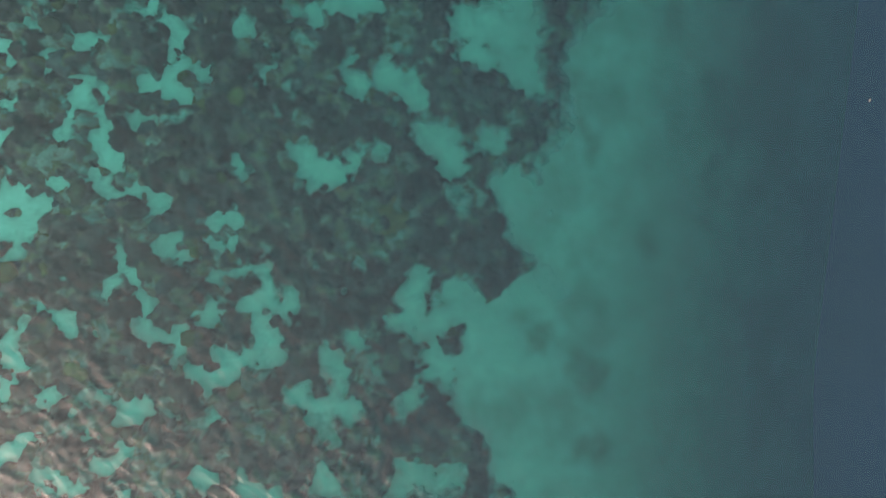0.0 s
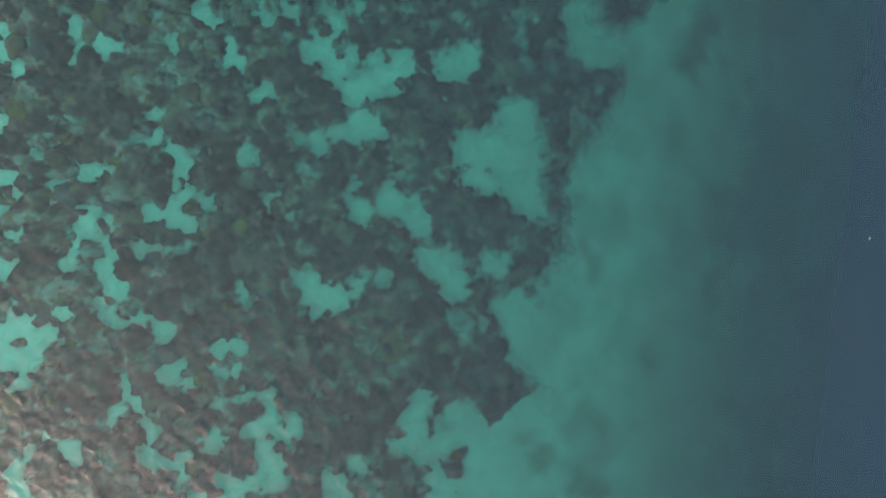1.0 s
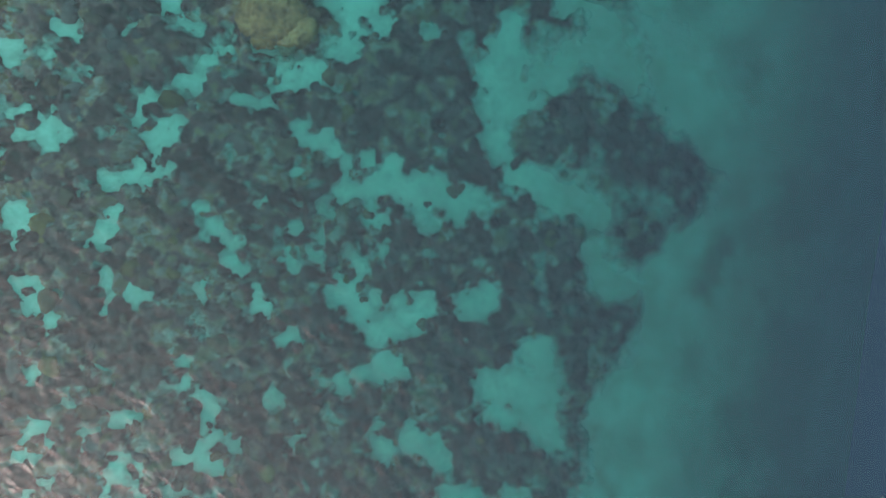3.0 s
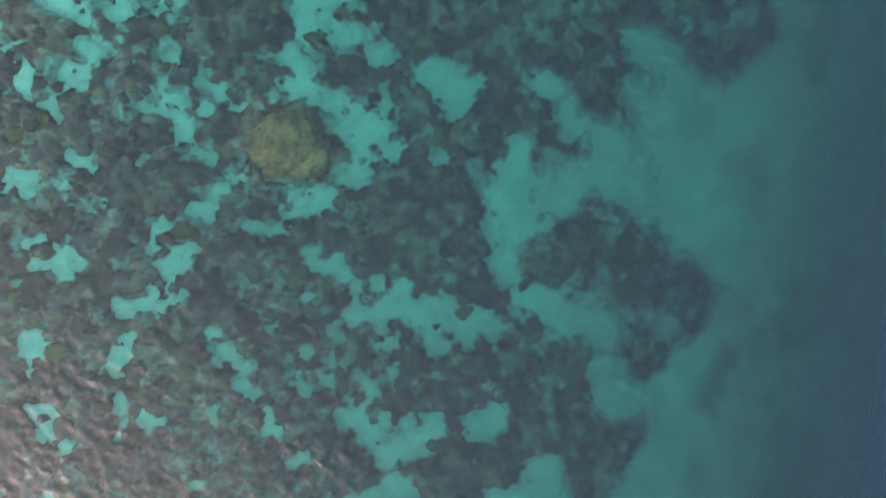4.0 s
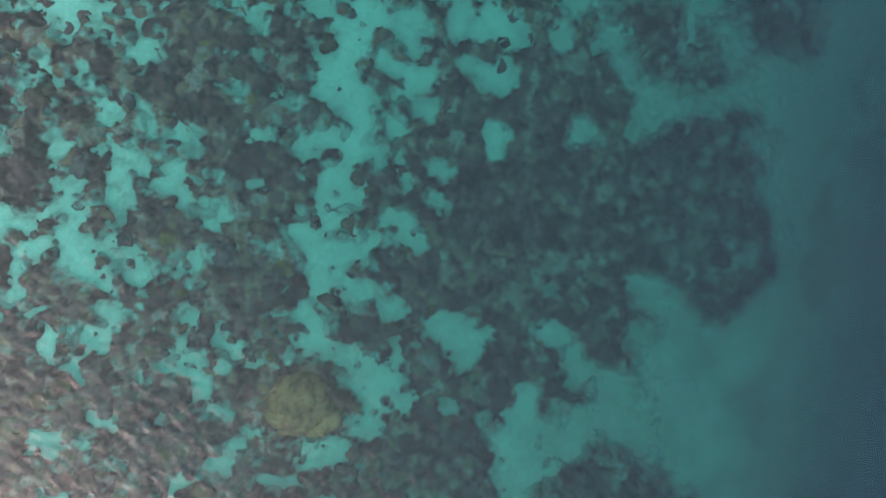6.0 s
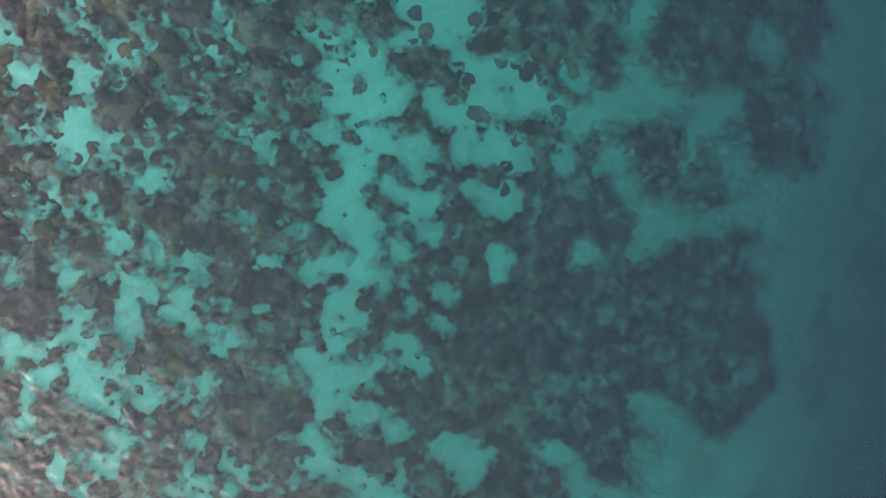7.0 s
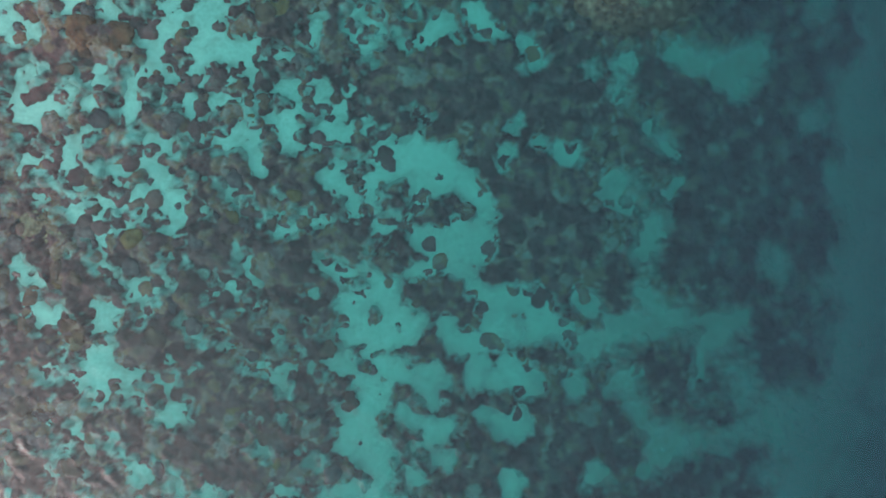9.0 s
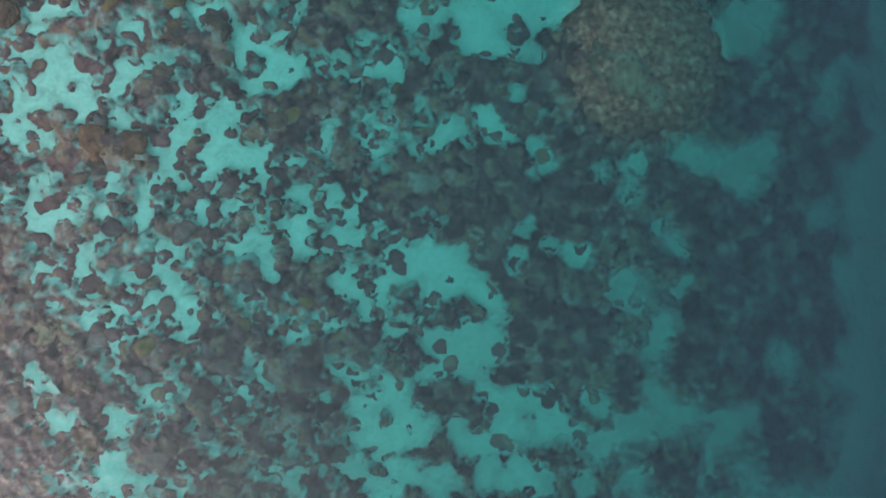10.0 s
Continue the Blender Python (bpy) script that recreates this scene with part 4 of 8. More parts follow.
sand_patch((-10.16, 23.72, 0.11))
sand_patch((-9.44, 24.48, 0.09), (-9.35, 24.29, 0.15), (-9.53, 24.01, 0.17), (-9.71, 23.86, 0.13))
sand_patch((-9.53, 24.29, 0.15))
sand_patch((-9.98, 24.00, 0.11))
thin_sand((-9.80, 24.10, 0.22))
sand_patch((-9.62, 23.73, 0.11))
sand_patch((-15.10, 24.39, 0.16), (-14.75, 24.39, 0.20), (-14.49, 24.58, 0.16), (-14.31, 24.76, 0.16))
sand_patch((-15.28, 24.11, 0.13), (-15.32, 23.84, 0.11))
sand_patch((-14.66, 24.16, 0.11))
sand_patch((-14.40, 24.85, 0.15))
sand_patch((-15.01, 24.66, 0.15), (-15.28, 24.48, 0.13))
sand_patch((-15.38, 23.53, 0.09))
sand_patch((-15.41, 23.11, 0.09), (-15.29, 23.02, 0.11))
reef_spot((-12.82, 24.48, 0.07))
reef_spot((-12.65, 23.96, 0.09))
reef_spot((-12.61, 24.11, 0.06))
reef_spot((-13.96, 24.50, 0.11))
reef_spot((-14.31, 24.03, 0.11))
reef_spot((-12.51, 23.64, 0.11))
thin_sand((-14.39, 26.31, 0.22))
thin_sand((-14.39, 26.04, 0.22))
thin_sand((-14.74, 25.76, 0.26))
thin_sand((-14.39, 26.64, 0.15))
thin_sand((-13.79, 23.67, 0.15))
sand_patch((-7.70, 28.38, 0.13), (-7.42, 28.35, 0.11), (-7.06, 28.32, 0.09))
sand_patch((-7.61, 28.25, 0.11))
thin_sand((-6.41, 28.48, 0.19))
sand_patch((-5.95, 28.17, 0.17), (-6.04, 27.83, 0.17), (-5.77, 27.80, 0.15))
sand_patch((-5.86, 27.68, 0.09))
sand_patch((-6.14, 28.01, 0.11))
thin_sand((-5.86, 27.27, 0.15))
sand_patch((-5.21, 28.46, 0.15), (-4.93, 28.43, 0.15))
sand_patch((-5.11, 28.23, 0.09))
thin_sand((-5.39, 28.51, 0.23))
sand_patch((-4.18, 28.55, 0.15), (-4.27, 28.26, 0.19), (-4.18, 27.88, 0.27), (-3.99, 27.89, 0.23))
sand_patch((-4.18, 27.79, 0.23), (-4.37, 27.59, 0.23), (-4.65, 27.30, 0.19))
sand_patch((-4.46, 27.21, 0.23), (-4.83, 27.11, 0.23), (-5.21, 26.91, 0.23))
sand_patch((-5.12, 26.63, 0.30), (-4.65, 26.73, 0.27))
sand_patch((-5.30, 26.34, 0.23), (-5.02, 26.31, 0.23))
sand_patch((-4.74, 26.45, 0.19), (-4.46, 26.45, 0.19), (-4.27, 26.46, 0.15), (-4.18, 26.17, 0.13))
sand_patch((-5.40, 25.96, 0.13), (-5.30, 25.68, 0.15))
sand_patch((-5.21, 25.49, 0.15), (-4.84, 25.50, 0.17))
sand_patch((-4.55, 25.50, 0.15), (-4.59, 25.12, 0.15))
sand_patch((-5.02, 25.59, 0.13))
sand_patch((-6.23, 25.19, 0.17), (-6.05, 25.19, 0.17))
sand_patch((-5.95, 24.91, 0.26), (-5.58, 25.01, 0.17))
sand_patch((-5.77, 24.63, 0.30), (-5.40, 24.54, 0.30), (-4.84, 24.64, 0.27), (-4.27, 24.56, 0.27))
sand_patch((-5.49, 24.16, 0.30), (-5.02, 24.26, 0.27), (-4.46, 24.37, 0.27), (-3.90, 24.47, 0.23))
sand_patch((-3.90, 24.56, 0.19), (-3.71, 24.85, 0.17), (-3.52, 24.89, 0.13))
sand_patch((-5.77, 23.87, 0.19), (-5.58, 23.69, 0.27), (-5.21, 23.69, 0.27), (-4.84, 23.79, 0.17))
sand_patch((-5.40, 23.31, 0.23), (-5.03, 23.41, 0.19))
sand_patch((-4.46, 23.42, 0.17), (-4.28, 23.23, 0.19), (-4.09, 23.14, 0.17))
sand_patch((-3.90, 24.18, 0.23), (-3.71, 24.09, 0.13))
sand_patch((-4.65, 24.08, 0.19))
sand_patch((-5.40, 23.88, 0.27))
reef_spot((-4.97, 25.06, 0.17), (-4.74, 25.10, 0.13))
reef_spot((-4.65, 25.97, 0.23), (-4.46, 25.92, 0.17))
reef_spot((-4.93, 26.50, 0.06))
reef_spot((-5.02, 23.92, 0.09))
reef_spot((-4.37, 23.74, 0.17))
reef_spot((-4.84, 23.09, 0.11))
sand_patch((-3.52, 27.84, 0.10), (-3.33, 27.87, 0.10))
sand_patch((-3.42, 27.56, 0.11))
thin_sand((-2.95, 27.82, 0.27))
sand_patch((-2.76, 27.64, 0.10))
thin_sand((-2.48, 27.45, 0.19))
sand_patch((-2.57, 26.88, 0.11))
thin_sand((-2.67, 26.59, 0.19))
sand_patch((-3.14, 25.53, 0.15), (-2.86, 25.54, 0.15), (-2.53, 25.54, 0.15))
sand_patch((-2.48, 25.35, 0.13), (-2.57, 25.16, 0.17), (-2.67, 24.97, 0.17))
sand_patch((-2.38, 24.88, 0.15), (-2.09, 24.98, 0.10))
sand_patch((-2.09, 24.69, 0.12))
thin_sand((-2.09, 25.26, 0.27))
sand_patch((-3.24, 25.28, 0.08))
reef_spot((-2.29, 25.07, 0.10))
sand_patch((-1.52, 27.34, 0.12))
sand_patch((-1.23, 27.16, 0.06))
sand_patch((-1.71, 26.32, 0.10), (-1.52, 26.23, 0.10), (-1.33, 26.08, 0.06))
thin_sand((-1.23, 24.03, 0.15))
sand_patch((-7.79, 26.75, 0.08), (-7.61, 26.79, 0.13), (-7.43, 26.85, 0.11))
thin_sand((-7.52, 26.94, 0.19))
sand_patch((-7.16, 24.61, 0.13), (-6.97, 24.70, 0.09))
thin_sand((-7.89, 26.00, 0.15))
sand_patch((-5.99, 25.85, 0.08))
thin_sand((-8.25, 26.46, 0.11))
thin_sand((-5.95, 25.57, 0.23))
thin_sand((-4.09, 25.13, 0.27))
sand_patch((-14.76, 22.38, 0.09), (-14.67, 22.51, 0.13), (-14.49, 22.62, 0.11))
thin_sand((-14.75, 22.66, 0.15))
sand_patch((-14.09, 22.26, 0.05), (-14.23, 22.20, 0.07), (-14.32, 22.02, 0.09), (-14.36, 21.75, 0.09), (-14.38, 21.47, 0.09))
sand_patch((-14.58, 22.02, 0.07))
sand_patch((-14.15, 21.71, 0.09), (-13.97, 21.66, 0.07))
sand_patch((-14.50, 21.23, 0.11), (-14.33, 21.23, 0.11), (-14.24, 21.05, 0.09))
thin_sand((-14.06, 21.56, 0.18))
sand_patch((-12.57, 22.53, 0.09), (-12.39, 22.40, 0.11), (-12.21, 22.40, 0.07), (-11.95, 22.41, 0.11), (-11.77, 22.31, 0.07))
sand_patch((-12.39, 22.40, 0.11), (-12.30, 22.13, 0.11), (-12.45, 21.79, 0.13), (-12.66, 21.85, 0.15), (-12.92, 21.85, 0.15), (-12.92, 21.57, 0.15), (-12.84, 21.29, 0.15), (-12.57, 21.24, 0.11), (-12.39, 21.30, 0.11))
sand_patch((-12.52, 21.57, 0.07))
sand_patch((-13.72, 20.74, 0.07), (-13.45, 20.74, 0.13), (-13.37, 20.56, 0.15), (-13.24, 20.37, 0.09))
thin_sand((-13.63, 20.83, 0.15))
sand_patch((-9.80, 22.24, 0.13), (-9.62, 22.33, 0.11))
thin_sand((-9.71, 22.33, 0.21))
sand_patch((-8.86, 22.06, 0.07), (-8.90, 21.78, 0.07), (-8.81, 21.50, 0.11), (-8.54, 21.35, 0.15), (-8.39, 21.22, 0.11))
sand_patch((-8.99, 21.55, 0.07))
thin_sand((-11.51, 21.30, 0.26))
sand_patch((-11.33, 20.19, 0.11))
thin_sand((-11.33, 20.28, 0.19))
sand_patch((-9.98, 21.49, 0.15), (-10.08, 21.21, 0.13))
thin_sand((-10.16, 21.40, 0.26))
sand_patch((-9.99, 21.03, 0.13), (-9.81, 21.03, 0.19), (-9.53, 20.93, 0.19), (-9.35, 20.75, 0.19))
sand_patch((-10.67, 20.74, 0.09), (-10.62, 20.56, 0.13), (-10.35, 20.43, 0.11), (-10.08, 20.47, 0.09), (-9.63, 20.47, 0.19))
sand_patch((-9.36, 20.37, 0.26), (-9.27, 20.09, 0.26))
sand_patch((-9.36, 19.81, 0.22), (-9.18, 19.72, 0.22))
sand_patch((-8.99, 19.44, 0.13), (-8.90, 19.25, 0.09), (-8.81, 19.16, 0.07), (-8.45, 19.12, 0.09))
sand_patch((-8.63, 20.56, 0.17), (-8.54, 20.75, 0.13))
thin_sand((-8.63, 20.37, 0.22))
reef_spot((-9.84, 20.69, 0.11))
sand_patch((-12.76, 19.03, 0.07), (-12.58, 19.08, 0.15), (-12.40, 19.02, 0.09), (-12.28, 18.71, 0.07))
thin_sand((-12.58, 18.80, 0.15))
sand_patch((-12.67, 18.62, 0.06))
sand_patch((-14.60, 18.54, 0.09), (-14.42, 18.36, 0.18), (-14.16, 18.45, 0.17), (-13.90, 18.44, 0.15))
sand_patch((-14.69, 18.27, 0.13), (-14.60, 18.08, 0.15), (-14.77, 17.90, 0.13))
sand_patch((-14.43, 17.81, 0.13), (-14.16, 17.71, 0.11))
sand_patch((-13.11, 18.16, 0.13), (-13.02, 18.03, 0.09))
sand_patch((-4.74, 23.09, 0.15), (-4.37, 22.94, 0.19), (-4.18, 22.72, 0.15))
sand_patch((-3.90, 22.95, 0.23), (-3.62, 22.99, 0.19))
sand_patch((-3.71, 23.14, 0.23))
sand_patch((-4.56, 22.85, 0.11))
sand_patch((-5.40, 23.12, 0.11))
sand_patch((-3.14, 22.57, 0.15), (-2.95, 22.48, 0.13), (-3.05, 22.23, 0.10))
sand_patch((-2.82, 22.58, 0.08))
thin_sand((-3.14, 22.48, 0.23))
sand_patch((-6.14, 22.36, 0.11), (-5.96, 22.40, 0.15), (-5.87, 22.27, 0.11))
sand_patch((-6.61, 22.35, 0.08), (-6.79, 22.26, 0.08))
thin_sand((-7.25, 22.35, 0.19))
sand_patch((-5.27, 22.46, 0.13))
thin_sand((-5.21, 22.37, 0.23))
thin_sand((-4.84, 21.99, 0.30))
sand_patch((-5.87, 22.27, 0.11), (-5.68, 21.98, 0.15), (-5.59, 21.79, 0.19), (-5.49, 21.51, 0.19), (-5.40, 21.23, 0.23), (-5.12, 21.04, 0.23))
sand_patch((-6.33, 21.51, 0.09), (-6.15, 21.41, 0.15), (-5.87, 21.32, 0.17), (-5.59, 21.23, 0.17))
sand_patch((-6.33, 21.26, 0.09))
sand_patch((-4.84, 21.13, 0.15), (-4.75, 20.85, 0.27), (-4.28, 20.95, 0.23))
sand_patch((-4.56, 20.66, 0.23), (-4.09, 20.76, 0.23), (-3.90, 20.76, 0.19))
sand_patch((-4.09, 20.37, 0.27), (-4.18, 20.09, 0.23), (-4.37, 19.99, 0.15))
sand_patch((-3.71, 20.09, 0.31), (-3.33, 19.99, 0.31), (-2.95, 19.99, 0.27), (-2.67, 19.99, 0.15))
sand_patch((-3.43, 20.28, 0.23))
sand_patch((-3.62, 19.71, 0.27), (-3.81, 19.42, 0.19), (-3.62, 19.13, 0.17), (-3.33, 19.04, 0.13))
sand_patch((-2.95, 19.61, 0.17))
sand_patch((-2.86, 19.23, 0.15), (-2.67, 19.13, 0.10))
sand_patch((-3.90, 19.13, 0.11))
reef_spot((-3.24, 19.32, 0.15), (-3.14, 19.51, 0.11))
reef_spot((-4.24, 20.56, 0.08))
sand_patch((-2.42, 19.51, 0.15))
thin_sand((-2.48, 19.51, 0.27))
sand_patch((-2.86, 21.43, 0.08), (-2.95, 21.24, 0.11), (-2.86, 20.95, 0.13), (-2.82, 20.66, 0.11))
sand_patch((-3.43, 18.85, 0.17), (-3.62, 18.66, 0.23), (-3.90, 18.56, 0.19), (-4.19, 18.56, 0.17), (-4.37, 18.37, 0.19), (-4.56, 18.18, 0.19), (-4.66, 18.00, 0.27), (-5.03, 17.81, 0.27))
sand_patch((-5.22, 18.00, 0.17), (-5.41, 17.72, 0.15))
sand_patch((-3.71, 18.27, 0.17))
sand_patch((-4.09, 18.28, 0.19))
sand_patch((-5.69, 18.10, 0.11), (-5.50, 17.96, 0.11))
sand_patch((-4.66, 17.61, 0.23))
sand_patch((-6.61, 18.39, 0.11), (-6.24, 18.29, 0.11), (-5.96, 18.23, 0.11), (-5.69, 18.10, 0.11))
sand_patch((-6.52, 18.20, 0.09))
thin_sand((-6.71, 18.30, 0.17))
sand_patch((-7.54, 18.40, 0.09), (-7.63, 18.21, 0.08))
sand_patch((-8.08, 21.31, 0.13), (-8.17, 21.12, 0.15), (-8.17, 20.84, 0.11))
sand_patch((-7.90, 20.75, 0.08))
thin_sand((-8.08, 20.94, 0.26))
thin_sand((-7.26, 20.66, 0.17))
sand_patch((-7.29, 20.66, 0.08))
sand_patch((-8.09, 17.93, 0.15))
thin_sand((-7.99, 18.02, 0.26))
sand_patch((-1.62, 21.78, 0.17), (-1.33, 21.82, 0.19), (-1.04, 21.92, 0.17))
sand_patch((-1.04, 21.63, 0.19), (-0.94, 21.24, 0.12))
sand_patch((-1.23, 21.59, 0.12))
sand_patch((-1.04, 19.12, 0.13))
thin_sand((-1.04, 19.02, 0.23))
sand_patch((-14.11, 39.04, 0.11), (-14.38, 39.12, 0.09))
sand_patch((-14.65, 38.42, 0.13), (-14.29, 38.47, 0.11))
thin_sand((-15.86, 38.92, 0.23), (-15.48, 38.92, 0.26))
sand_patch((-15.39, 38.67, 0.15), (-15.20, 38.73, 0.11), (-15.10, 38.64, 0.11))
sand_patch((-15.67, 38.60, 0.09))
thin_sand((-16.05, 38.64, 0.19))
thin_sand((-14.74, 38.93, 0.19))
sand_patch((-12.71, 39.08, 0.08), (-12.84, 39.04, 0.11), (-13.11, 39.07, 0.09))
sand_patch((-13.39, 38.83, 0.11), (-13.21, 38.59, 0.11), (-13.48, 38.49, 0.13))
sand_patch((-13.12, 38.41, 0.15), (-12.84, 38.36, 0.11), (-12.66, 38.52, 0.09))
sand_patch((-12.93, 38.70, 0.08))
sand_patch((-13.30, 38.31, 0.11), (-13.35, 37.93, 0.11))
sand_patch((-14.47, 38.18, 0.11), (-14.29, 38.00, 0.15), (-14.02, 37.72, 0.23), (-13.66, 37.54, 0.26), (-13.30, 37.36, 0.27), (-13.21, 37.08, 0.17), (-13.21, 36.84, 0.09))
sand_patch((-13.93, 37.88, 0.15))
sand_patch((-13.48, 37.83, 0.19), (-13.30, 37.65, 0.19))
sand_patch((-12.85, 37.66, 0.09), (-12.66, 37.76, 0.11))
sand_patch((-13.48, 37.27, 0.15))
sand_patch((-12.75, 37.95, 0.09))
thin_sand((-14.56, 38.09, 0.23))
reef_spot((-13.03, 37.84, 0.23))
reef_spot((-13.66, 38.17, 0.21))
reef_spot((-13.93, 38.39, 0.23), (-14.02, 38.57, 0.15))
reef_spot((-12.84, 38.79, 0.19))
sand_patch((-12.11, 38.72, 0.27), (-11.75, 38.64, 0.27), (-11.47, 38.64, 0.17), (-11.20, 38.65, 0.17), (-10.92, 38.60, 0.19), (-10.73, 38.67, 0.17))
sand_patch((-12.30, 38.43, 0.17), (-12.11, 38.34, 0.17), (-11.84, 38.39, 0.15))
sand_patch((-11.84, 38.16, 0.19), (-12.02, 37.96, 0.15))
sand_patch((-11.38, 38.17, 0.19), (-11.20, 38.08, 0.23), (-11.10, 38.37, 0.15))
sand_patch((-11.29, 37.70, 0.17), (-11.11, 37.61, 0.10))
sand_patch((-10.74, 38.28, 0.17), (-10.83, 38.00, 0.17), (-10.55, 38.00, 0.17))
sand_patch((-11.66, 37.50, 0.08))
thin_sand((-10.55, 37.91, 0.31))
thin_sand((-10.09, 38.11, 0.27))
sand_patch((-10.18, 38.11, 0.13))
thin_sand((-12.57, 37.67, 0.23), (-12.21, 37.68, 0.19))
thin_sand((-12.30, 38.15, 0.19))
thin_sand((-11.56, 39.02, 0.19))
sand_patch((-11.75, 39.11, 0.13))
reef_spot((-11.66, 37.86, 0.21))
reef_spot((-10.98, 38.32, 0.13))
reef_spot((-10.46, 37.85, 0.17))
reef_spot((-11.93, 39.14, 0.15))
reef_spot((-12.30, 38.11, 0.15))
sand_patch((-11.02, 37.13, 0.11), (-10.87, 37.08, 0.10))
thin_sand((-11.02, 37.23, 0.19))
thin_sand((-11.29, 36.56, 0.17))
sand_patch((-9.06, 38.81, 0.15), (-9.15, 39.00, 0.13))
thin_sand((-9.25, 38.71, 0.31))
sand_patch((-16.19, 36.48, 0.08), (-16.15, 36.10, 0.11), (-16.10, 35.86, 0.11))
sand_patch((-15.59, 35.91, 0.09), (-15.40, 35.73, 0.11), (-15.21, 35.54, 0.08))
sand_patch((-15.49, 35.54, 0.08))
thin_sand((-15.68, 35.63, 0.26))
sand_patch((-15.87, 35.16, 0.13), (-15.69, 34.97, 0.17), (-15.50, 34.78, 0.17), (-15.31, 34.50, 0.19), (-15.12, 34.31, 0.23), (-14.85, 34.41, 0.19), (-14.76, 34.60, 0.11))
sand_patch((-15.41, 34.03, 0.13), (-15.50, 34.28, 0.11))
sand_patch((-15.03, 34.03, 0.13))
thin_sand((-14.94, 34.97, 0.30))
thin_sand((-15.69, 35.16, 0.19))
sand_patch((-14.85, 34.79, 0.11))
sand_patch((-13.76, 34.99, 0.09), (-13.49, 34.81, 0.15), (-13.22, 34.81, 0.17), (-12.95, 34.76, 0.11))
sand_patch((-13.49, 34.62, 0.15), (-13.31, 34.49, 0.19), (-13.22, 34.24, 0.15), (-13.40, 34.05, 0.11))
thin_sand((-13.13, 35.19, 0.19), (-13.49, 35.19, 0.23))
thin_sand((-13.04, 34.25, 0.19))
sand_patch((-13.45, 36.13, 0.09), (-13.22, 36.00, 0.09), (-13.09, 35.95, 0.06))
thin_sand((-13.49, 36.23, 0.15))
sand_patch((-12.31, 35.68, 0.13), (-11.94, 35.69, 0.15), (-11.57, 35.69, 0.15), (-11.39, 35.79, 0.15))
sand_patch((-12.31, 35.30, 0.11), (-12.12, 35.40, 0.17), (-11.76, 35.40, 0.17))
sand_patch((-11.30, 35.51, 0.11))
thin_sand((-11.85, 35.50, 0.38))
thin_sand((-12.31, 34.92, 0.19))
thin_sand((-12.13, 34.54, 0.30), (-11.76, 34.55, 0.23))
sand_patch((-11.94, 34.64, 0.10), (-12.13, 34.39, 0.10))
thin_sand((-12.58, 34.25, 0.19))
thin_sand((-10.65, 34.56, 0.23))
sand_patch((-10.75, 34.37, 0.08))
sand_patch((-9.59, 34.04, 0.10))
sand_patch((-9.25, 35.73, 0.12), (-9.16, 35.45, 0.17), (-9.40, 35.25, 0.12))
sand_patch((-9.07, 35.64, 0.13), (-8.97, 35.26, 0.13))
thin_sand((-9.81, 35.63, 0.27))
sand_patch((-9.91, 35.05, 0.08), (-9.81, 35.34, 0.08))
sand_patch((-8.94, 34.68, 0.08))
thin_sand((-9.53, 35.54, 0.19))
sand_patch((-8.78, 38.82, 0.15))
thin_sand((-8.87, 38.72, 0.19))
sand_patch((-8.65, 38.05, 0.13), (-8.50, 38.15, 0.17), (-8.31, 38.02, 0.10))
thin_sand((-8.40, 38.35, 0.27))
thin_sand((-8.59, 37.48, 0.15))
sand_patch((-7.56, 38.47, 0.14), (-7.52, 38.24, 0.10))
thin_sand((-7.56, 38.56, 0.19))
thin_sand((-6.42, 38.79, 0.16))
sand_patch((-6.51, 38.01, 0.17), (-6.32, 37.82, 0.19), (-6.51, 37.63, 0.19))
sand_patch((-6.13, 37.93, 0.16))
sand_patch((-6.70, 37.72, 0.14), (-6.99, 37.57, 0.10), (-7.27, 37.61, 0.14), (-7.46, 37.41, 0.12))
sand_patch((-5.88, 38.51, 0.10))
sand_patch((-5.75, 39.29, 0.14), (-5.55, 39.20, 0.16), (-5.27, 39.21, 0.18), (-5.17, 38.92, 0.18), (-5.07, 38.63, 0.20), (-4.98, 38.34, 0.18), (-4.92, 38.11, 0.12))
sand_patch((-4.88, 39.13, 0.16), (-4.69, 39.33, 0.14), (-4.46, 39.33, 0.18), (-4.30, 39.14, 0.14))
sand_patch((-4.46, 38.85, 0.16), (-4.30, 38.66, 0.16))
sand_patch((-4.49, 38.36, 0.14), (-4.36, 38.13, 0.12))
sand_patch((-4.69, 38.64, 0.14))
reef_spot((-5.03, 39.39, 0.16), (-4.84, 39.42, 0.12))
reef_spot((-4.73, 38.99, 0.08))
reef_spot((-4.67, 38.63, 0.08))
reef_spot((-4.59, 38.26, 0.14), (-4.65, 38.06, 0.12))
sand_patch((-4.20, 37.68, 0.16), (-4.11, 37.49, 0.18), (-4.20, 37.23, 0.12))
sand_patch((-3.82, 37.69, 0.12))
thin_sand((-4.30, 37.78, 0.20))
sand_patch((-3.33, 37.80, 0.16), (-3.13, 38.00, 0.18), (-2.94, 38.20, 0.16), (-2.74, 38.41, 0.14), (-2.84, 38.60, 0.16), (-2.74, 38.80, 0.20), (-2.84, 39.19, 0.24), (-2.55, 39.20, 0.28))
sand_patch((-2.45, 39.00, 0.18), (-2.15, 39.40, 0.18))
sand_patch((-3.04, 39.38, 0.12))
sand_patch((-1.76, 39.32, 0.18), (-1.46, 39.33, 0.18))
sand_patch((-1.66, 38.93, 0.16), (-1.56, 39.13, 0.18))
sand_patch((-1.76, 38.04, 0.10), (-1.56, 37.85, 0.12), (-1.26, 37.75, 0.12))
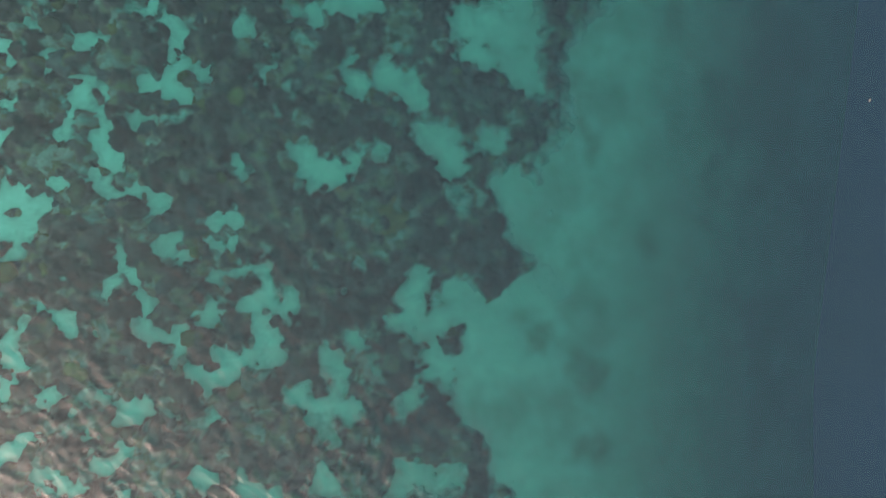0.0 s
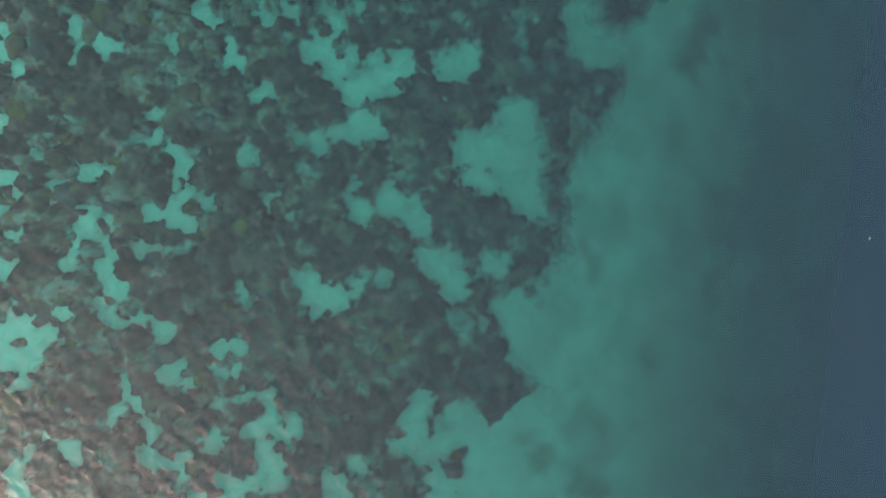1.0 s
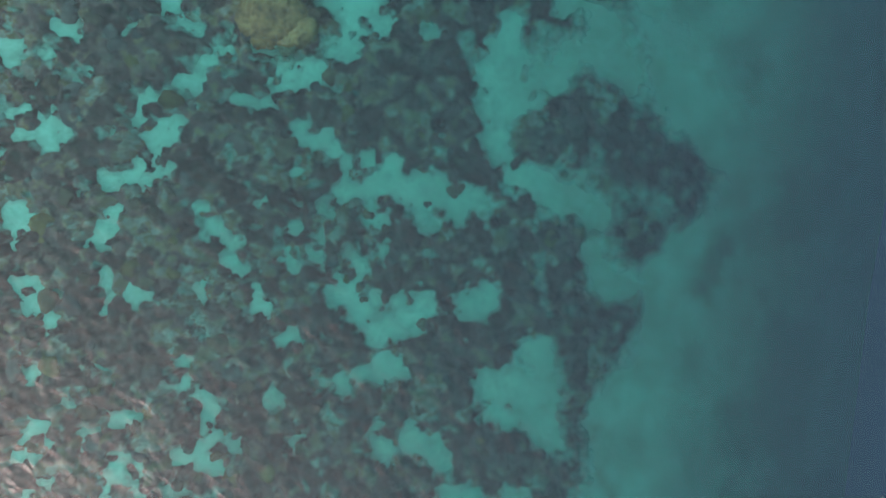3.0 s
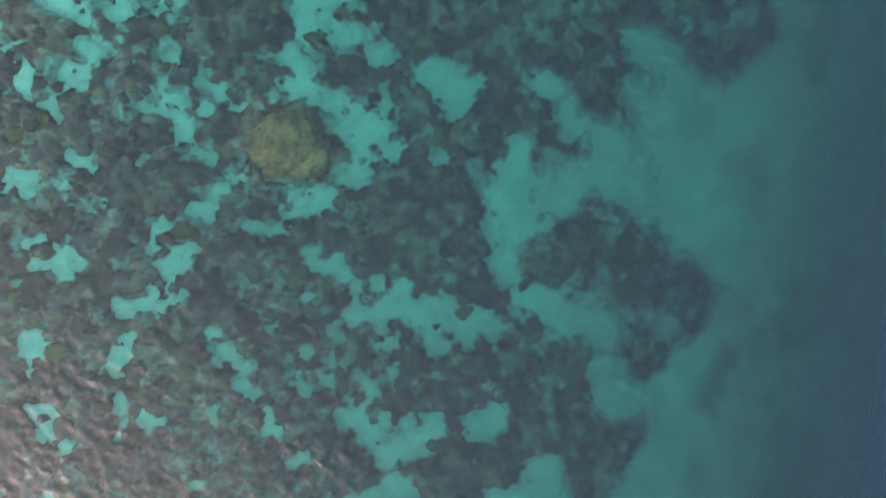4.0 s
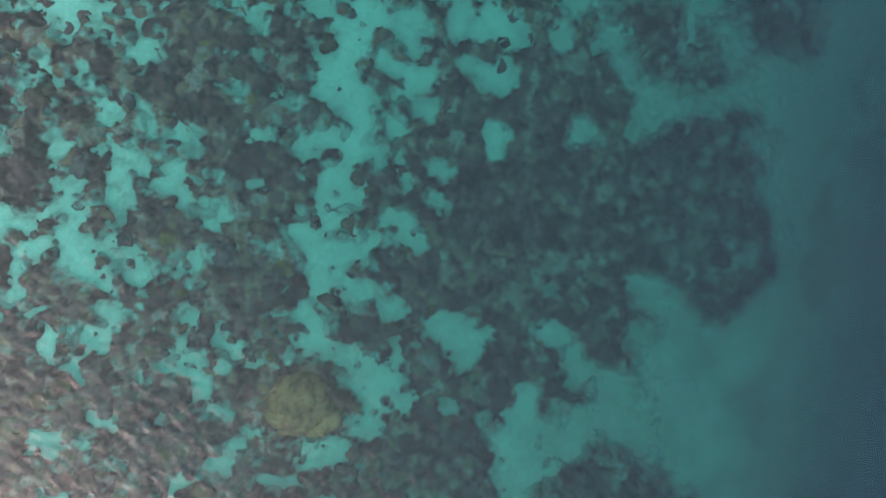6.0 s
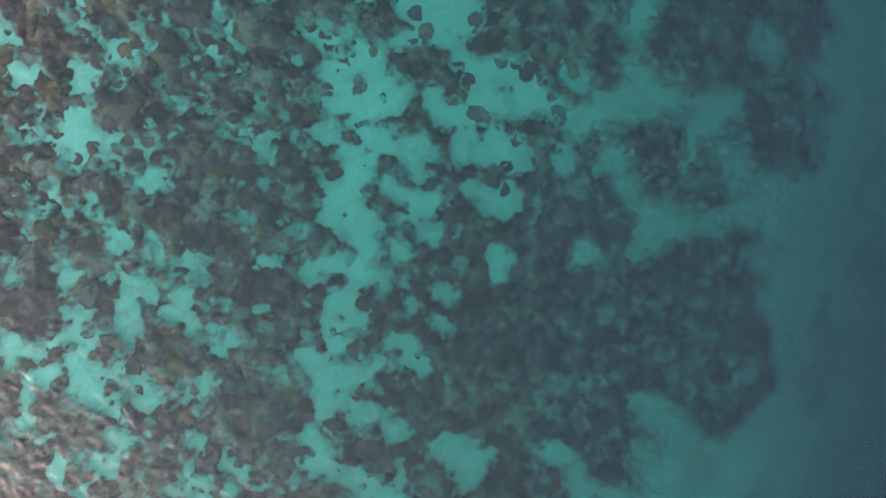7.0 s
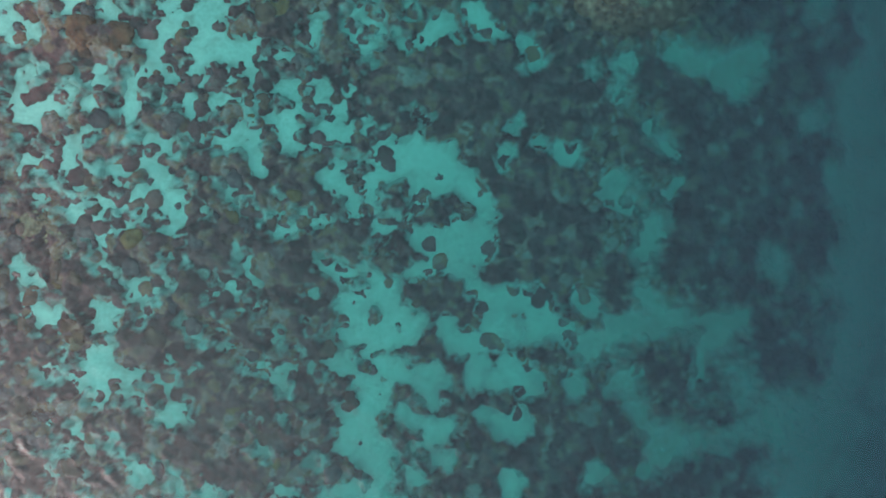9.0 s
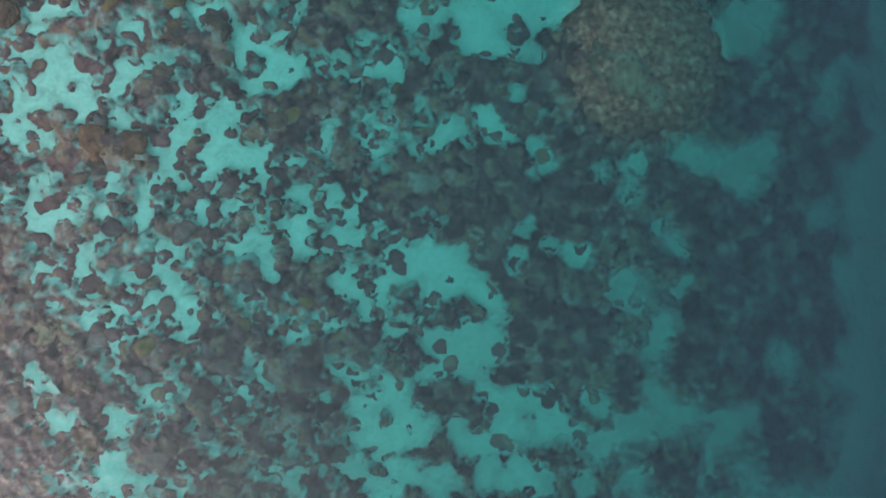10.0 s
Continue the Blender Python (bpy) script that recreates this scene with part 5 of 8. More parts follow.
sand_patch((-3.13, 37.61, 0.12), (-2.74, 37.42, 0.18), (-2.55, 37.23, 0.18))
sand_patch((-2.35, 37.43, 0.16), (-2.25, 37.14, 0.18), (-1.96, 37.05, 0.18), (-1.66, 36.96, 0.20), (-1.36, 37.26, 0.16))
sand_patch((-2.45, 36.84, 0.18), (-2.15, 36.75, 0.18), (-1.86, 36.66, 0.18), (-1.56, 36.66, 0.14))
sand_patch((-2.05, 36.36, 0.14), (-2.25, 36.35, 0.18), (-2.45, 36.05, 0.16))
sand_patch((-2.64, 36.25, 0.14), (-2.84, 36.14, 0.18), (-2.94, 35.95, 0.14))
reef_spot((-3.52, 38.97, 0.43), (-3.33, 39.07, 0.35))
reef_spot((-3.72, 38.28, 0.39), (-3.43, 38.09, 0.27))
reef_spot((-2.15, 38.42, 0.39), (-2.05, 38.13, 0.32))
reef_spot((-2.64, 37.82, 0.24), (-2.35, 37.92, 0.28), (-1.86, 37.74, 0.16))
reef_spot((-1.76, 37.39, 0.20), (-1.56, 37.49, 0.14))
reef_spot((-2.02, 39.37, 0.16))
reef_spot((-1.27, 38.64, 0.28), (-1.36, 38.34, 0.20))
reef_spot((-3.52, 36.82, 0.47), (-3.23, 36.43, 0.39))
reef_spot((-3.82, 36.13, 0.24))
sand_patch((-6.23, 36.47, 0.12), (-6.04, 36.28, 0.18), (-5.75, 36.19, 0.18), (-5.46, 36.09, 0.18), (-5.08, 36.04, 0.16), (-4.69, 35.97, 0.12), (-4.30, 35.92, 0.16), (-4.11, 35.73, 0.16), (-3.91, 35.63, 0.16))
sand_patch((-3.82, 35.54, 0.27), (-4.11, 35.34, 0.24))
sand_patch((-5.08, 35.71, 0.08))
sand_patch((-5.36, 35.12, 0.18), (-5.08, 35.13, 0.20), (-4.69, 35.13, 0.23))
sand_patch((-5.36, 34.73, 0.20), (-5.08, 34.74, 0.23))
sand_patch((-4.30, 35.04, 0.24), (-3.82, 34.95, 0.27))
sand_patch((-3.91, 34.56, 0.27), (-3.52, 34.46, 0.28), (-3.33, 34.66, 0.20))
sand_patch((-4.11, 34.06, 0.20), (-3.72, 34.07, 0.24))
sand_patch((-2.74, 34.38, 0.12), (-2.94, 34.18, 0.24), (-3.13, 33.88, 0.24))
sand_patch((-4.59, 35.43, 0.10))
sand_patch((-5.27, 34.44, 0.16), (-4.88, 34.45, 0.16))
sand_patch((-4.69, 34.06, 0.16), (-4.88, 33.86, 0.14))
reef_spot((-4.50, 35.53, 0.16), (-4.69, 35.43, 0.12))
reef_spot((-4.36, 34.51, 0.24), (-4.30, 34.65, 0.18))
reef_spot((-3.47, 34.13, 0.12))
reef_spot((-5.23, 35.71, 0.10))
thin_sand((-4.79, 34.06, 0.27))
sand_patch((-6.42, 35.26, 0.16), (-6.23, 35.21, 0.14))
thin_sand((-6.32, 35.30, 0.23))
thin_sand((-6.90, 35.10, 0.16))
sand_patch((-8.69, 36.32, 0.13), (-8.50, 36.23, 0.14))
sand_patch((-8.60, 35.94, 0.14))
thin_sand((-8.41, 36.23, 0.27))
thin_sand((-8.50, 35.75, 0.27))
sand_patch((-8.28, 35.66, 0.10))
sand_patch((-8.79, 34.97, 0.13), (-8.69, 34.78, 0.10))
sand_patch((-8.32, 34.79, 0.12))
thin_sand((-8.60, 35.07, 0.23))
thin_sand((-8.13, 34.69, 0.15))
reef_spot((-8.54, 34.78, 0.10))
sand_patch((-7.56, 33.93, 0.12), (-7.66, 33.73, 0.12))
thin_sand((-7.56, 33.83, 0.17))
sand_patch((-1.95, 34.25, 0.14), (-1.76, 34.19, 0.20))
thin_sand((-1.76, 34.09, 0.28))
sand_patch((-13.50, 33.58, 0.13), (-13.41, 33.39, 0.17))
sand_patch((-14.04, 33.23, 0.09), (-13.86, 33.48, 0.11), (-13.77, 33.20, 0.15))
sand_patch((-13.50, 33.10, 0.27), (-13.23, 32.92, 0.23))
sand_patch((-13.86, 32.82, 0.19), (-13.59, 32.72, 0.30))
sand_patch((-14.50, 32.40, 0.11), (-14.23, 32.53, 0.15), (-13.86, 32.44, 0.23))
sand_patch((-13.86, 32.34, 0.27), (-13.32, 32.54, 0.30), (-12.86, 32.63, 0.23))
sand_patch((-14.23, 32.28, 0.17))
sand_patch((-13.50, 32.06, 0.27), (-13.14, 31.87, 0.17), (-12.78, 31.91, 0.15))
sand_patch((-13.60, 31.68, 0.13))
sand_patch((-13.87, 31.96, 0.17))
sand_patch((-12.50, 32.45, 0.13), (-12.59, 32.25, 0.13))
sand_patch((-12.96, 32.25, 0.19))
sand_patch((-12.50, 32.64, 0.11))
sand_patch((-12.68, 31.78, 0.10))
sand_patch((-12.50, 31.97, 0.10))
reef_spot((-13.05, 32.12, 0.15))
sand_patch((-12.41, 32.48, 0.10), (-12.04, 32.41, 0.11), (-11.67, 32.39, 0.11), (-11.31, 32.45, 0.11), (-11.07, 32.49, 0.11), (-11.03, 32.36, 0.10))
sand_patch((-12.23, 31.84, 0.08))
sand_patch((-12.14, 31.49, 0.10))
thin_sand((-12.32, 31.69, 0.19))
sand_patch((-11.31, 32.07, 0.10))
thin_sand((-11.40, 31.88, 0.11))
sand_patch((-11.59, 31.21, 0.11), (-11.40, 31.02, 0.17))
sand_patch((-11.22, 31.40, 0.17), (-11.03, 31.31, 0.23), (-10.94, 31.02, 0.17), (-11.22, 30.83, 0.15))
sand_patch((-10.85, 31.31, 0.11))
sand_patch((-11.31, 31.50, 0.11))
thin_sand((-10.75, 31.50, 0.19))
sand_patch((-10.57, 31.59, 0.08))
sand_patch((-11.59, 30.92, 0.11))
sand_patch((-10.38, 32.65, 0.13))
thin_sand((-10.38, 32.65, 0.21))
sand_patch((-9.17, 33.43, 0.12), (-9.07, 33.24, 0.12), (-8.98, 33.14, 0.08))
thin_sand((-9.07, 32.85, 0.19))
thin_sand((-15.41, 32.90, 0.23))
sand_patch((-15.41, 32.81, 0.09), (-15.13, 32.81, 0.09))
sand_patch((-14.76, 33.38, 0.08))
thin_sand((-14.94, 33.37, 0.26))
sand_patch((-15.32, 32.62, 0.09))
thin_sand((-16.17, 32.43, 0.17))
sand_patch((-15.23, 31.02, 0.09), (-14.95, 30.79, 0.11))
thin_sand((-15.14, 30.83, 0.23))
sand_patch((-14.32, 30.83, 0.11), (-14.50, 30.54, 0.13), (-14.32, 30.45, 0.15), (-14.14, 30.45, 0.11))
sand_patch((-14.59, 30.32, 0.09))
sand_patch((-13.96, 29.97, 0.11))
thin_sand((-14.24, 29.98, 0.19))
sand_patch((-13.42, 30.39, 0.08), (-13.24, 30.35, 0.09), (-13.15, 30.26, 0.06))
sand_patch((-14.69, 29.88, 0.06))
thin_sand((-10.20, 31.31, 0.19))
sand_patch((-15.37, 29.51, 0.09), (-15.33, 29.32, 0.08))
sand_patch((-15.05, 28.94, 0.08))
thin_sand((-15.24, 28.94, 0.19))
sand_patch((-12.78, 29.59, 0.08), (-12.51, 29.49, 0.13), (-12.33, 29.30, 0.19), (-12.14, 29.11, 0.21))
sand_patch((-12.69, 29.30, 0.08))
sand_patch((-12.33, 28.92, 0.17), (-12.24, 28.73, 0.13))
sand_patch((-11.96, 29.01, 0.11), (-11.83, 28.86, 0.08))
sand_patch((-11.96, 29.30, 0.10))
thin_sand((-13.88, 29.31, 0.27))
sand_patch((-14.06, 28.93, 0.13))
thin_sand((-14.15, 28.93, 0.23))
thin_sand((-13.24, 29.40, 0.23))
sand_patch((-10.95, 28.81, 0.10), (-11.04, 28.53, 0.12), (-10.91, 28.43, 0.10))
thin_sand((-10.95, 28.62, 0.19))
sand_patch((-10.20, 28.33, 0.10), (-10.02, 28.52, 0.12), (-9.74, 28.61, 0.08), (-9.61, 28.42, 0.08), (-9.68, 28.13, 0.08))
sand_patch((-9.92, 28.23, 0.15))
sand_patch((-15.72, 28.37, 0.11))
thin_sand((-15.62, 28.37, 0.19))
sand_patch((-12.33, 28.25, 0.11))
thin_sand((-12.51, 28.35, 0.15))
sand_patch((-8.70, 32.95, 0.10))
thin_sand((-8.79, 33.05, 0.19))
sand_patch((-8.32, 32.76, 0.08), (-8.13, 32.76, 0.10), (-7.94, 32.57, 0.12), (-7.85, 32.43, 0.10), (-7.66, 32.28, 0.12), (-7.47, 32.18, 0.12), (-7.34, 31.99, 0.10))
sand_patch((-7.94, 32.86, 0.08), (-7.66, 32.71, 0.08), (-7.37, 32.71, 0.08), (-7.05, 32.77, 0.12))
sand_patch((-7.18, 33.35, 0.12), (-7.05, 33.16, 0.10))
thin_sand((-7.18, 33.25, 0.17))
thin_sand((-6.90, 33.16, 0.17))
sand_patch((-7.66, 33.64, 0.10))
sand_patch((-6.42, 32.72, 0.12))
thin_sand((-6.33, 32.77, 0.18))
sand_patch((-6.13, 32.87, 0.08))
sand_patch((-5.65, 32.97, 0.10), (-5.85, 32.84, 0.14), (-5.56, 32.78, 0.16), (-5.27, 32.68, 0.16), (-5.17, 32.59, 0.16), (-4.98, 32.39, 0.12), (-4.69, 32.20, 0.16), (-4.30, 32.20, 0.20))
sand_patch((-5.17, 32.98, 0.12))
sand_patch((-5.27, 33.76, 0.23), (-5.08, 33.66, 0.23), (-4.69, 33.76, 0.20))
sand_patch((-4.30, 33.47, 0.24), (-3.91, 33.48, 0.24))
sand_patch((-4.01, 32.89, 0.27), (-3.91, 32.50, 0.27))
sand_patch((-4.50, 33.08, 0.12))
sand_patch((-3.52, 32.50, 0.24), (-3.13, 32.40, 0.20))
sand_patch((-3.72, 33.68, 0.20), (-3.43, 33.58, 0.16))
sand_patch((-3.33, 32.89, 0.12))
sand_patch((-4.21, 31.91, 0.24), (-3.91, 31.81, 0.18))
sand_patch((-4.59, 31.61, 0.20), (-4.30, 31.42, 0.20))
sand_patch((-4.01, 31.32, 0.18))
sand_patch((-2.74, 32.50, 0.16), (-2.45, 32.41, 0.20), (-2.05, 32.31, 0.14), (-1.85, 32.15, 0.10))
sand_patch((-2.74, 32.21, 0.14), (-2.54, 32.01, 0.20), (-2.25, 32.01, 0.18))
sand_patch((-2.35, 31.72, 0.16), (-2.25, 31.22, 0.12))
thin_sand((-2.35, 31.32, 0.24))
sand_patch((-5.46, 31.22, 0.12), (-5.27, 31.12, 0.18), (-4.98, 31.22, 0.18))
sand_patch((-4.69, 31.12, 0.24), (-4.40, 31.12, 0.24))
sand_patch((-4.88, 30.73, 0.31), (-4.50, 30.73, 0.27))
sand_patch((-5.27, 30.34, 0.27), (-5.46, 30.14, 0.16))
sand_patch((-4.89, 30.14, 0.31), (-4.40, 30.14, 0.24))
sand_patch((-5.27, 29.75, 0.23), (-5.37, 29.95, 0.23))
sand_patch((-4.69, 29.75, 0.27), (-4.30, 29.65, 0.27))
sand_patch((-4.01, 29.84, 0.18))
sand_patch((-4.40, 29.26, 0.18), (-4.01, 29.35, 0.24))
sand_patch((-4.11, 28.96, 0.24), (-4.01, 28.66, 0.20), (-4.21, 28.37, 0.20), (-4.40, 28.18, 0.16))
sand_patch((-5.08, 29.55, 0.16))
sand_patch((-3.72, 29.55, 0.14))
reef_spot((-4.83, 32.73, 0.20), (-4.73, 32.59, 0.16))
reef_spot((-4.36, 32.55, 0.18))
reef_spot((-4.34, 33.08, 0.10))
reef_spot((-3.60, 31.61, 0.16), (-3.48, 31.42, 0.16))
reef_spot((-3.23, 31.71, 0.18))
reef_spot((-4.11, 31.71, 0.06))
reef_spot((-4.79, 30.00, 0.10))
reef_spot((-3.82, 30.93, 0.20))
reef_spot((-3.33, 33.19, 0.24))
sand_patch((-3.33, 31.12, 0.12), (-3.13, 30.93, 0.12), (-2.84, 30.73, 0.10), (-2.45, 30.63, 0.18), (-2.15, 30.43, 0.18), (-2.25, 30.23, 0.18), (-1.85, 30.23, 0.20), (-1.56, 30.53, 0.12))
sand_patch((-1.75, 30.03, 0.12))
sand_patch((-1.65, 29.54, 0.10), (-1.75, 29.24, 0.08))
thin_sand((-2.64, 30.33, 0.28))
thin_sand((-1.95, 29.54, 0.20))
sand_patch((-2.05, 29.34, 0.10))
sand_patch((-3.03, 28.95, 0.10), (-2.84, 28.75, 0.12), (-2.78, 28.56, 0.10))
thin_sand((-2.94, 28.85, 0.18))
sand_patch((-2.84, 29.74, 0.08))
sand_patch((-6.71, 29.95, 0.14), (-6.62, 29.79, 0.14))
sand_patch((-6.90, 29.76, 0.08))
thin_sand((-6.71, 29.95, 0.27))
sand_patch((-8.14, 29.96, 0.10), (-8.04, 29.86, 0.10))
thin_sand((-8.14, 29.96, 0.17))
sand_patch((-6.23, 29.56, 0.10))
thin_sand((-6.33, 29.66, 0.18))
thin_sand((-7.57, 29.47, 0.16))
thin_sand((-8.51, 31.12, 0.19))
sand_patch((-8.55, 31.16, 0.08))
thin_sand((-7.19, 30.92, 0.12))
sand_patch((-7.23, 30.92, 0.06))
thin_sand((-5.85, 30.34, 0.23))
sand_patch((-7.76, 28.21, 0.08), (-7.57, 28.24, 0.08), (-7.19, 28.30, 0.12), (-7.00, 28.30, 0.08))
sand_patch((-5.75, 28.29, 0.10), (-5.47, 28.28, 0.12), (-4.98, 28.32, 0.12))
thin_sand((-5.18, 28.28, 0.20))
thin_sand((-5.85, 29.26, 0.20))
sand_patch((-1.46, 33.70, 0.14), (-1.36, 33.50, 0.20))
sand_patch((-16.14, 47.02, 0.38), (-15.56, 46.83, 0.35), (-14.80, 46.64, 0.38), (-14.16, 46.56, 0.31))
sand_patch((-15.37, 47.21, 0.23), (-14.80, 46.93, 0.27))
sand_patch((-15.95, 46.25, 0.31), (-15.18, 46.06, 0.31), (-14.44, 45.88, 0.31))
sand_patch((-14.25, 46.27, 0.27), (-13.79, 46.09, 0.27))
sand_patch((-14.81, 45.49, 0.27), (-14.25, 45.41, 0.27))
sand_patch((-13.70, 45.70, 0.21), (-13.14, 46.10, 0.27))
sand_patch((-13.14, 46.68, 0.23), (-12.86, 46.59, 0.17))
sand_patch((-16.71, 47.21, 0.21), (-17.00, 47.12, 0.17))
sand_patch((-16.52, 47.50, 0.17))
sand_patch((-16.14, 45.87, 0.23))
sand_patch((-15.56, 45.68, 0.21))
sand_patch((-17.19, 46.54, 0.17))
sand_patch((-16.90, 47.50, 0.13))
sand_patch((-16.62, 45.78, 0.17), (-16.81, 46.06, 0.13))
sand_patch((-16.62, 45.30, 0.15))
sand_patch((-16.14, 45.30, 0.17), (-15.76, 45.39, 0.13))
sand_patch((-16.91, 44.82, 0.21), (-17.11, 44.53, 0.15))
sand_patch((-16.53, 44.53, 0.17), (-16.24, 44.82, 0.17))
sand_patch((-16.82, 44.24, 0.13))
sand_patch((-14.81, 45.01, 0.15), (-14.44, 45.02, 0.15))
sand_patch((-16.15, 43.96, 0.15), (-16.44, 43.86, 0.13))
sand_patch((-15.86, 44.44, 0.12))
sand_patch((-15.57, 44.15, 0.13))
sand_patch((-14.35, 44.83, 0.12))
sand_patch((-13.05, 44.85, 0.15), (-12.77, 44.76, 0.15), (-12.40, 44.66, 0.15), (-12.12, 44.47, 0.16), (-11.93, 44.19, 0.17), (-12.03, 43.89, 0.16))
sand_patch((-13.33, 45.04, 0.12))
thin_sand((-12.59, 44.85, 0.19))
sand_patch((-13.04, 48.07, 0.12), (-12.77, 47.94, 0.17), (-12.58, 48.04, 0.15))
sand_patch((-13.05, 47.84, 0.12), (-12.67, 47.75, 0.14))
sand_patch((-13.88, 47.53, 0.13))
thin_sand((-14.43, 47.61, 0.23))
thin_sand((-14.06, 47.33, 0.19))
sand_patch((-12.30, 47.08, 0.12), (-12.02, 46.90, 0.16), (-11.65, 46.90, 0.16), (-11.46, 46.87, 0.12), (-11.18, 46.91, 0.10))
sand_patch((-12.30, 46.79, 0.12))
sand_patch((-10.90, 46.73, 0.12))
thin_sand((-11.08, 46.72, 0.19))
sand_patch((-13.51, 46.09, 0.17))
sand_patch((-11.27, 46.14, 0.16), (-11.09, 45.95, 0.19), (-10.99, 45.66, 0.19), (-10.80, 45.37, 0.19), (-10.52, 45.08, 0.27), (-10.14, 44.89, 0.31), (-9.86, 45.19, 0.27))
sand_patch((-10.05, 45.58, 0.20))
sand_patch((-11.27, 45.84, 0.12))
sand_patch((-10.80, 44.78, 0.19), (-11.09, 44.68, 0.16))
sand_patch((-10.33, 44.40, 0.27), (-9.95, 44.21, 0.23))
sand_patch((-9.86, 44.60, 0.27))
sand_patch((-11.28, 44.39, 0.19), (-10.99, 44.30, 0.18))
sand_patch((-11.65, 44.48, 0.16), (-11.47, 44.19, 0.17), (-11.47, 43.80, 0.16))
sand_patch((-10.52, 43.91, 0.18), (-10.14, 43.82, 0.23))
sand_patch((-11.56, 45.16, 0.12), (-11.37, 44.97, 0.14), (-11.18, 45.17, 0.14))
sand_patch((-10.90, 43.91, 0.12))
sand_patch((-11.09, 45.46, 0.14))
sand_patch((-10.80, 48.67, 0.18), (-10.61, 48.48, 0.18), (-10.51, 48.29, 0.12))
sand_patch((-10.42, 48.78, 0.16))
thin_sand((-10.89, 48.76, 0.31))
sand_patch((-10.98, 48.86, 0.12))
sand_patch((-11.46, 48.46, 0.14), (-11.27, 48.66, 0.12))
thin_sand((-11.55, 48.36, 0.19))
sand_patch((-10.04, 48.69, 0.18), (-9.85, 48.41, 0.16))
sand_patch((-9.94, 48.89, 0.14))
thin_sand((-9.95, 48.21, 0.18))
thin_sand((-15.75, 48.65, 0.27), (-16.13, 48.36, 0.23))
sand_patch((-15.55, 48.74, 0.13), (-15.17, 48.55, 0.11), (-14.80, 48.75, 0.13), (-14.61, 48.60, 0.12))
thin_sand((-14.98, 48.65, 0.19))
sand_patch((-15.94, 47.98, 0.13), (-16.33, 47.79, 0.15))
thin_sand((-15.84, 48.36, 0.19))
sand_patch((-16.13, 48.46, 0.11))
thin_sand((-13.88, 48.68, 0.19))
thin_sand((-12.86, 48.61, 0.23))
thin_sand((-12.21, 48.24, 0.23))
reef_spot((-16.52, 47.44, 0.12))
reef_spot((-15.79, 47.69, 0.19))
reef_spot((-15.94, 46.73, 0.23))
reef_spot((-14.80, 47.41, 0.25), (-14.53, 47.26, 0.19))
reef_spot((-16.71, 46.64, 0.21), (-16.91, 46.45, 0.19))
reef_spot((-14.03, 46.31, 0.12), (-14.01, 46.18, 0.08))
reef_spot((-14.84, 45.97, 0.15))
reef_spot((-13.64, 46.67, 0.13), (-13.42, 46.48, 0.13), (-13.23, 46.43, 0.10))
reef_spot((-14.34, 46.88, 0.10))
reef_spot((-13.97, 47.01, 0.12))
thin_sand((-14.44, 46.04, 0.19))
reef_spot((-13.52, 45.36, 0.21), (-13.33, 45.13, 0.17))
reef_spot((-15.53, 45.43, 0.17), (-15.28, 45.30, 0.15))
reef_spot((-15.95, 45.11, 0.12))
reef_spot((-16.68, 44.82, 0.12))
reef_spot((-15.66, 44.72, 0.25))
reef_spot((-16.24, 44.34, 0.19))
reef_spot((-17.01, 45.20, 0.17))
reef_spot((-17.00, 45.68, 0.15))
reef_spot((-17.10, 46.06, 0.17))
reef_spot((-14.03, 45.12, 0.12))
reef_spot((-13.05, 45.23, 0.10))
reef_spot((-15.09, 44.82, 0.19))
reef_spot((-14.81, 44.34, 0.35), (-14.99, 43.96, 0.31))
reef_spot((-10.71, 44.53, 0.14))
reef_spot((-10.81, 44.04, 0.18), (-10.94, 43.81, 0.12))
reef_spot((-12.12, 46.12, 0.39), (-11.74, 46.03, 0.27))
reef_spot((-12.40, 45.34, 0.17), (-11.93, 44.96, 0.19))
reef_spot((-11.84, 44.67, 0.12))
reef_spot((-12.77, 46.11, 0.15))
reef_spot((-10.71, 46.24, 0.27), (-10.52, 45.86, 0.19), (-10.42, 45.47, 0.16))
reef_spot((-11.46, 45.45, 0.17))
reef_spot((-10.33, 46.35, 0.27))
reef_spot((-12.17, 46.80, 0.12))
sand_patch((-9.57, 48.22, 0.12), (-9.28, 47.93, 0.20), (-9.09, 47.64, 0.27), (-9.19, 47.35, 0.18), (-9.19, 46.96, 0.20))
sand_patch((-8.80, 48.24, 0.10))
sand_patch((-8.71, 47.36, 0.16), (-8.42, 47.47, 0.16), (-8.23, 47.18, 0.27), (-7.94, 47.08, 0.24))
sand_patch((-8.52, 47.66, 0.14))
sand_patch((-8.04, 46.79, 0.28), (-7.75, 46.99, 0.24))
sand_patch((-7.84, 46.40, 0.24), (-8.04, 46.30, 0.20))
sand_patch((-7.55, 46.60, 0.16))
sand_patch((-7.36, 47.00, 0.12), (-7.17, 47.14, 0.10))
sand_patch((-9.00, 46.18, 0.18), (-8.61, 46.19, 0.18), (-8.32, 46.39, 0.20))
thin_sand((-9.09, 46.77, 0.27))
sand_patch((-7.55, 48.57, 0.10), (-7.84, 48.60, 0.08))
sand_patch((-7.45, 48.86, 0.10), (-7.55, 48.57, 0.10), (-7.65, 48.17, 0.10))
sand_patch((-8.13, 47.77, 0.14), (-7.84, 47.87, 0.12))
thin_sand((-7.84, 47.68, 0.24))
reef_spot((-8.61, 46.97, 0.20))
reef_spot((-7.55, 46.70, 0.12))
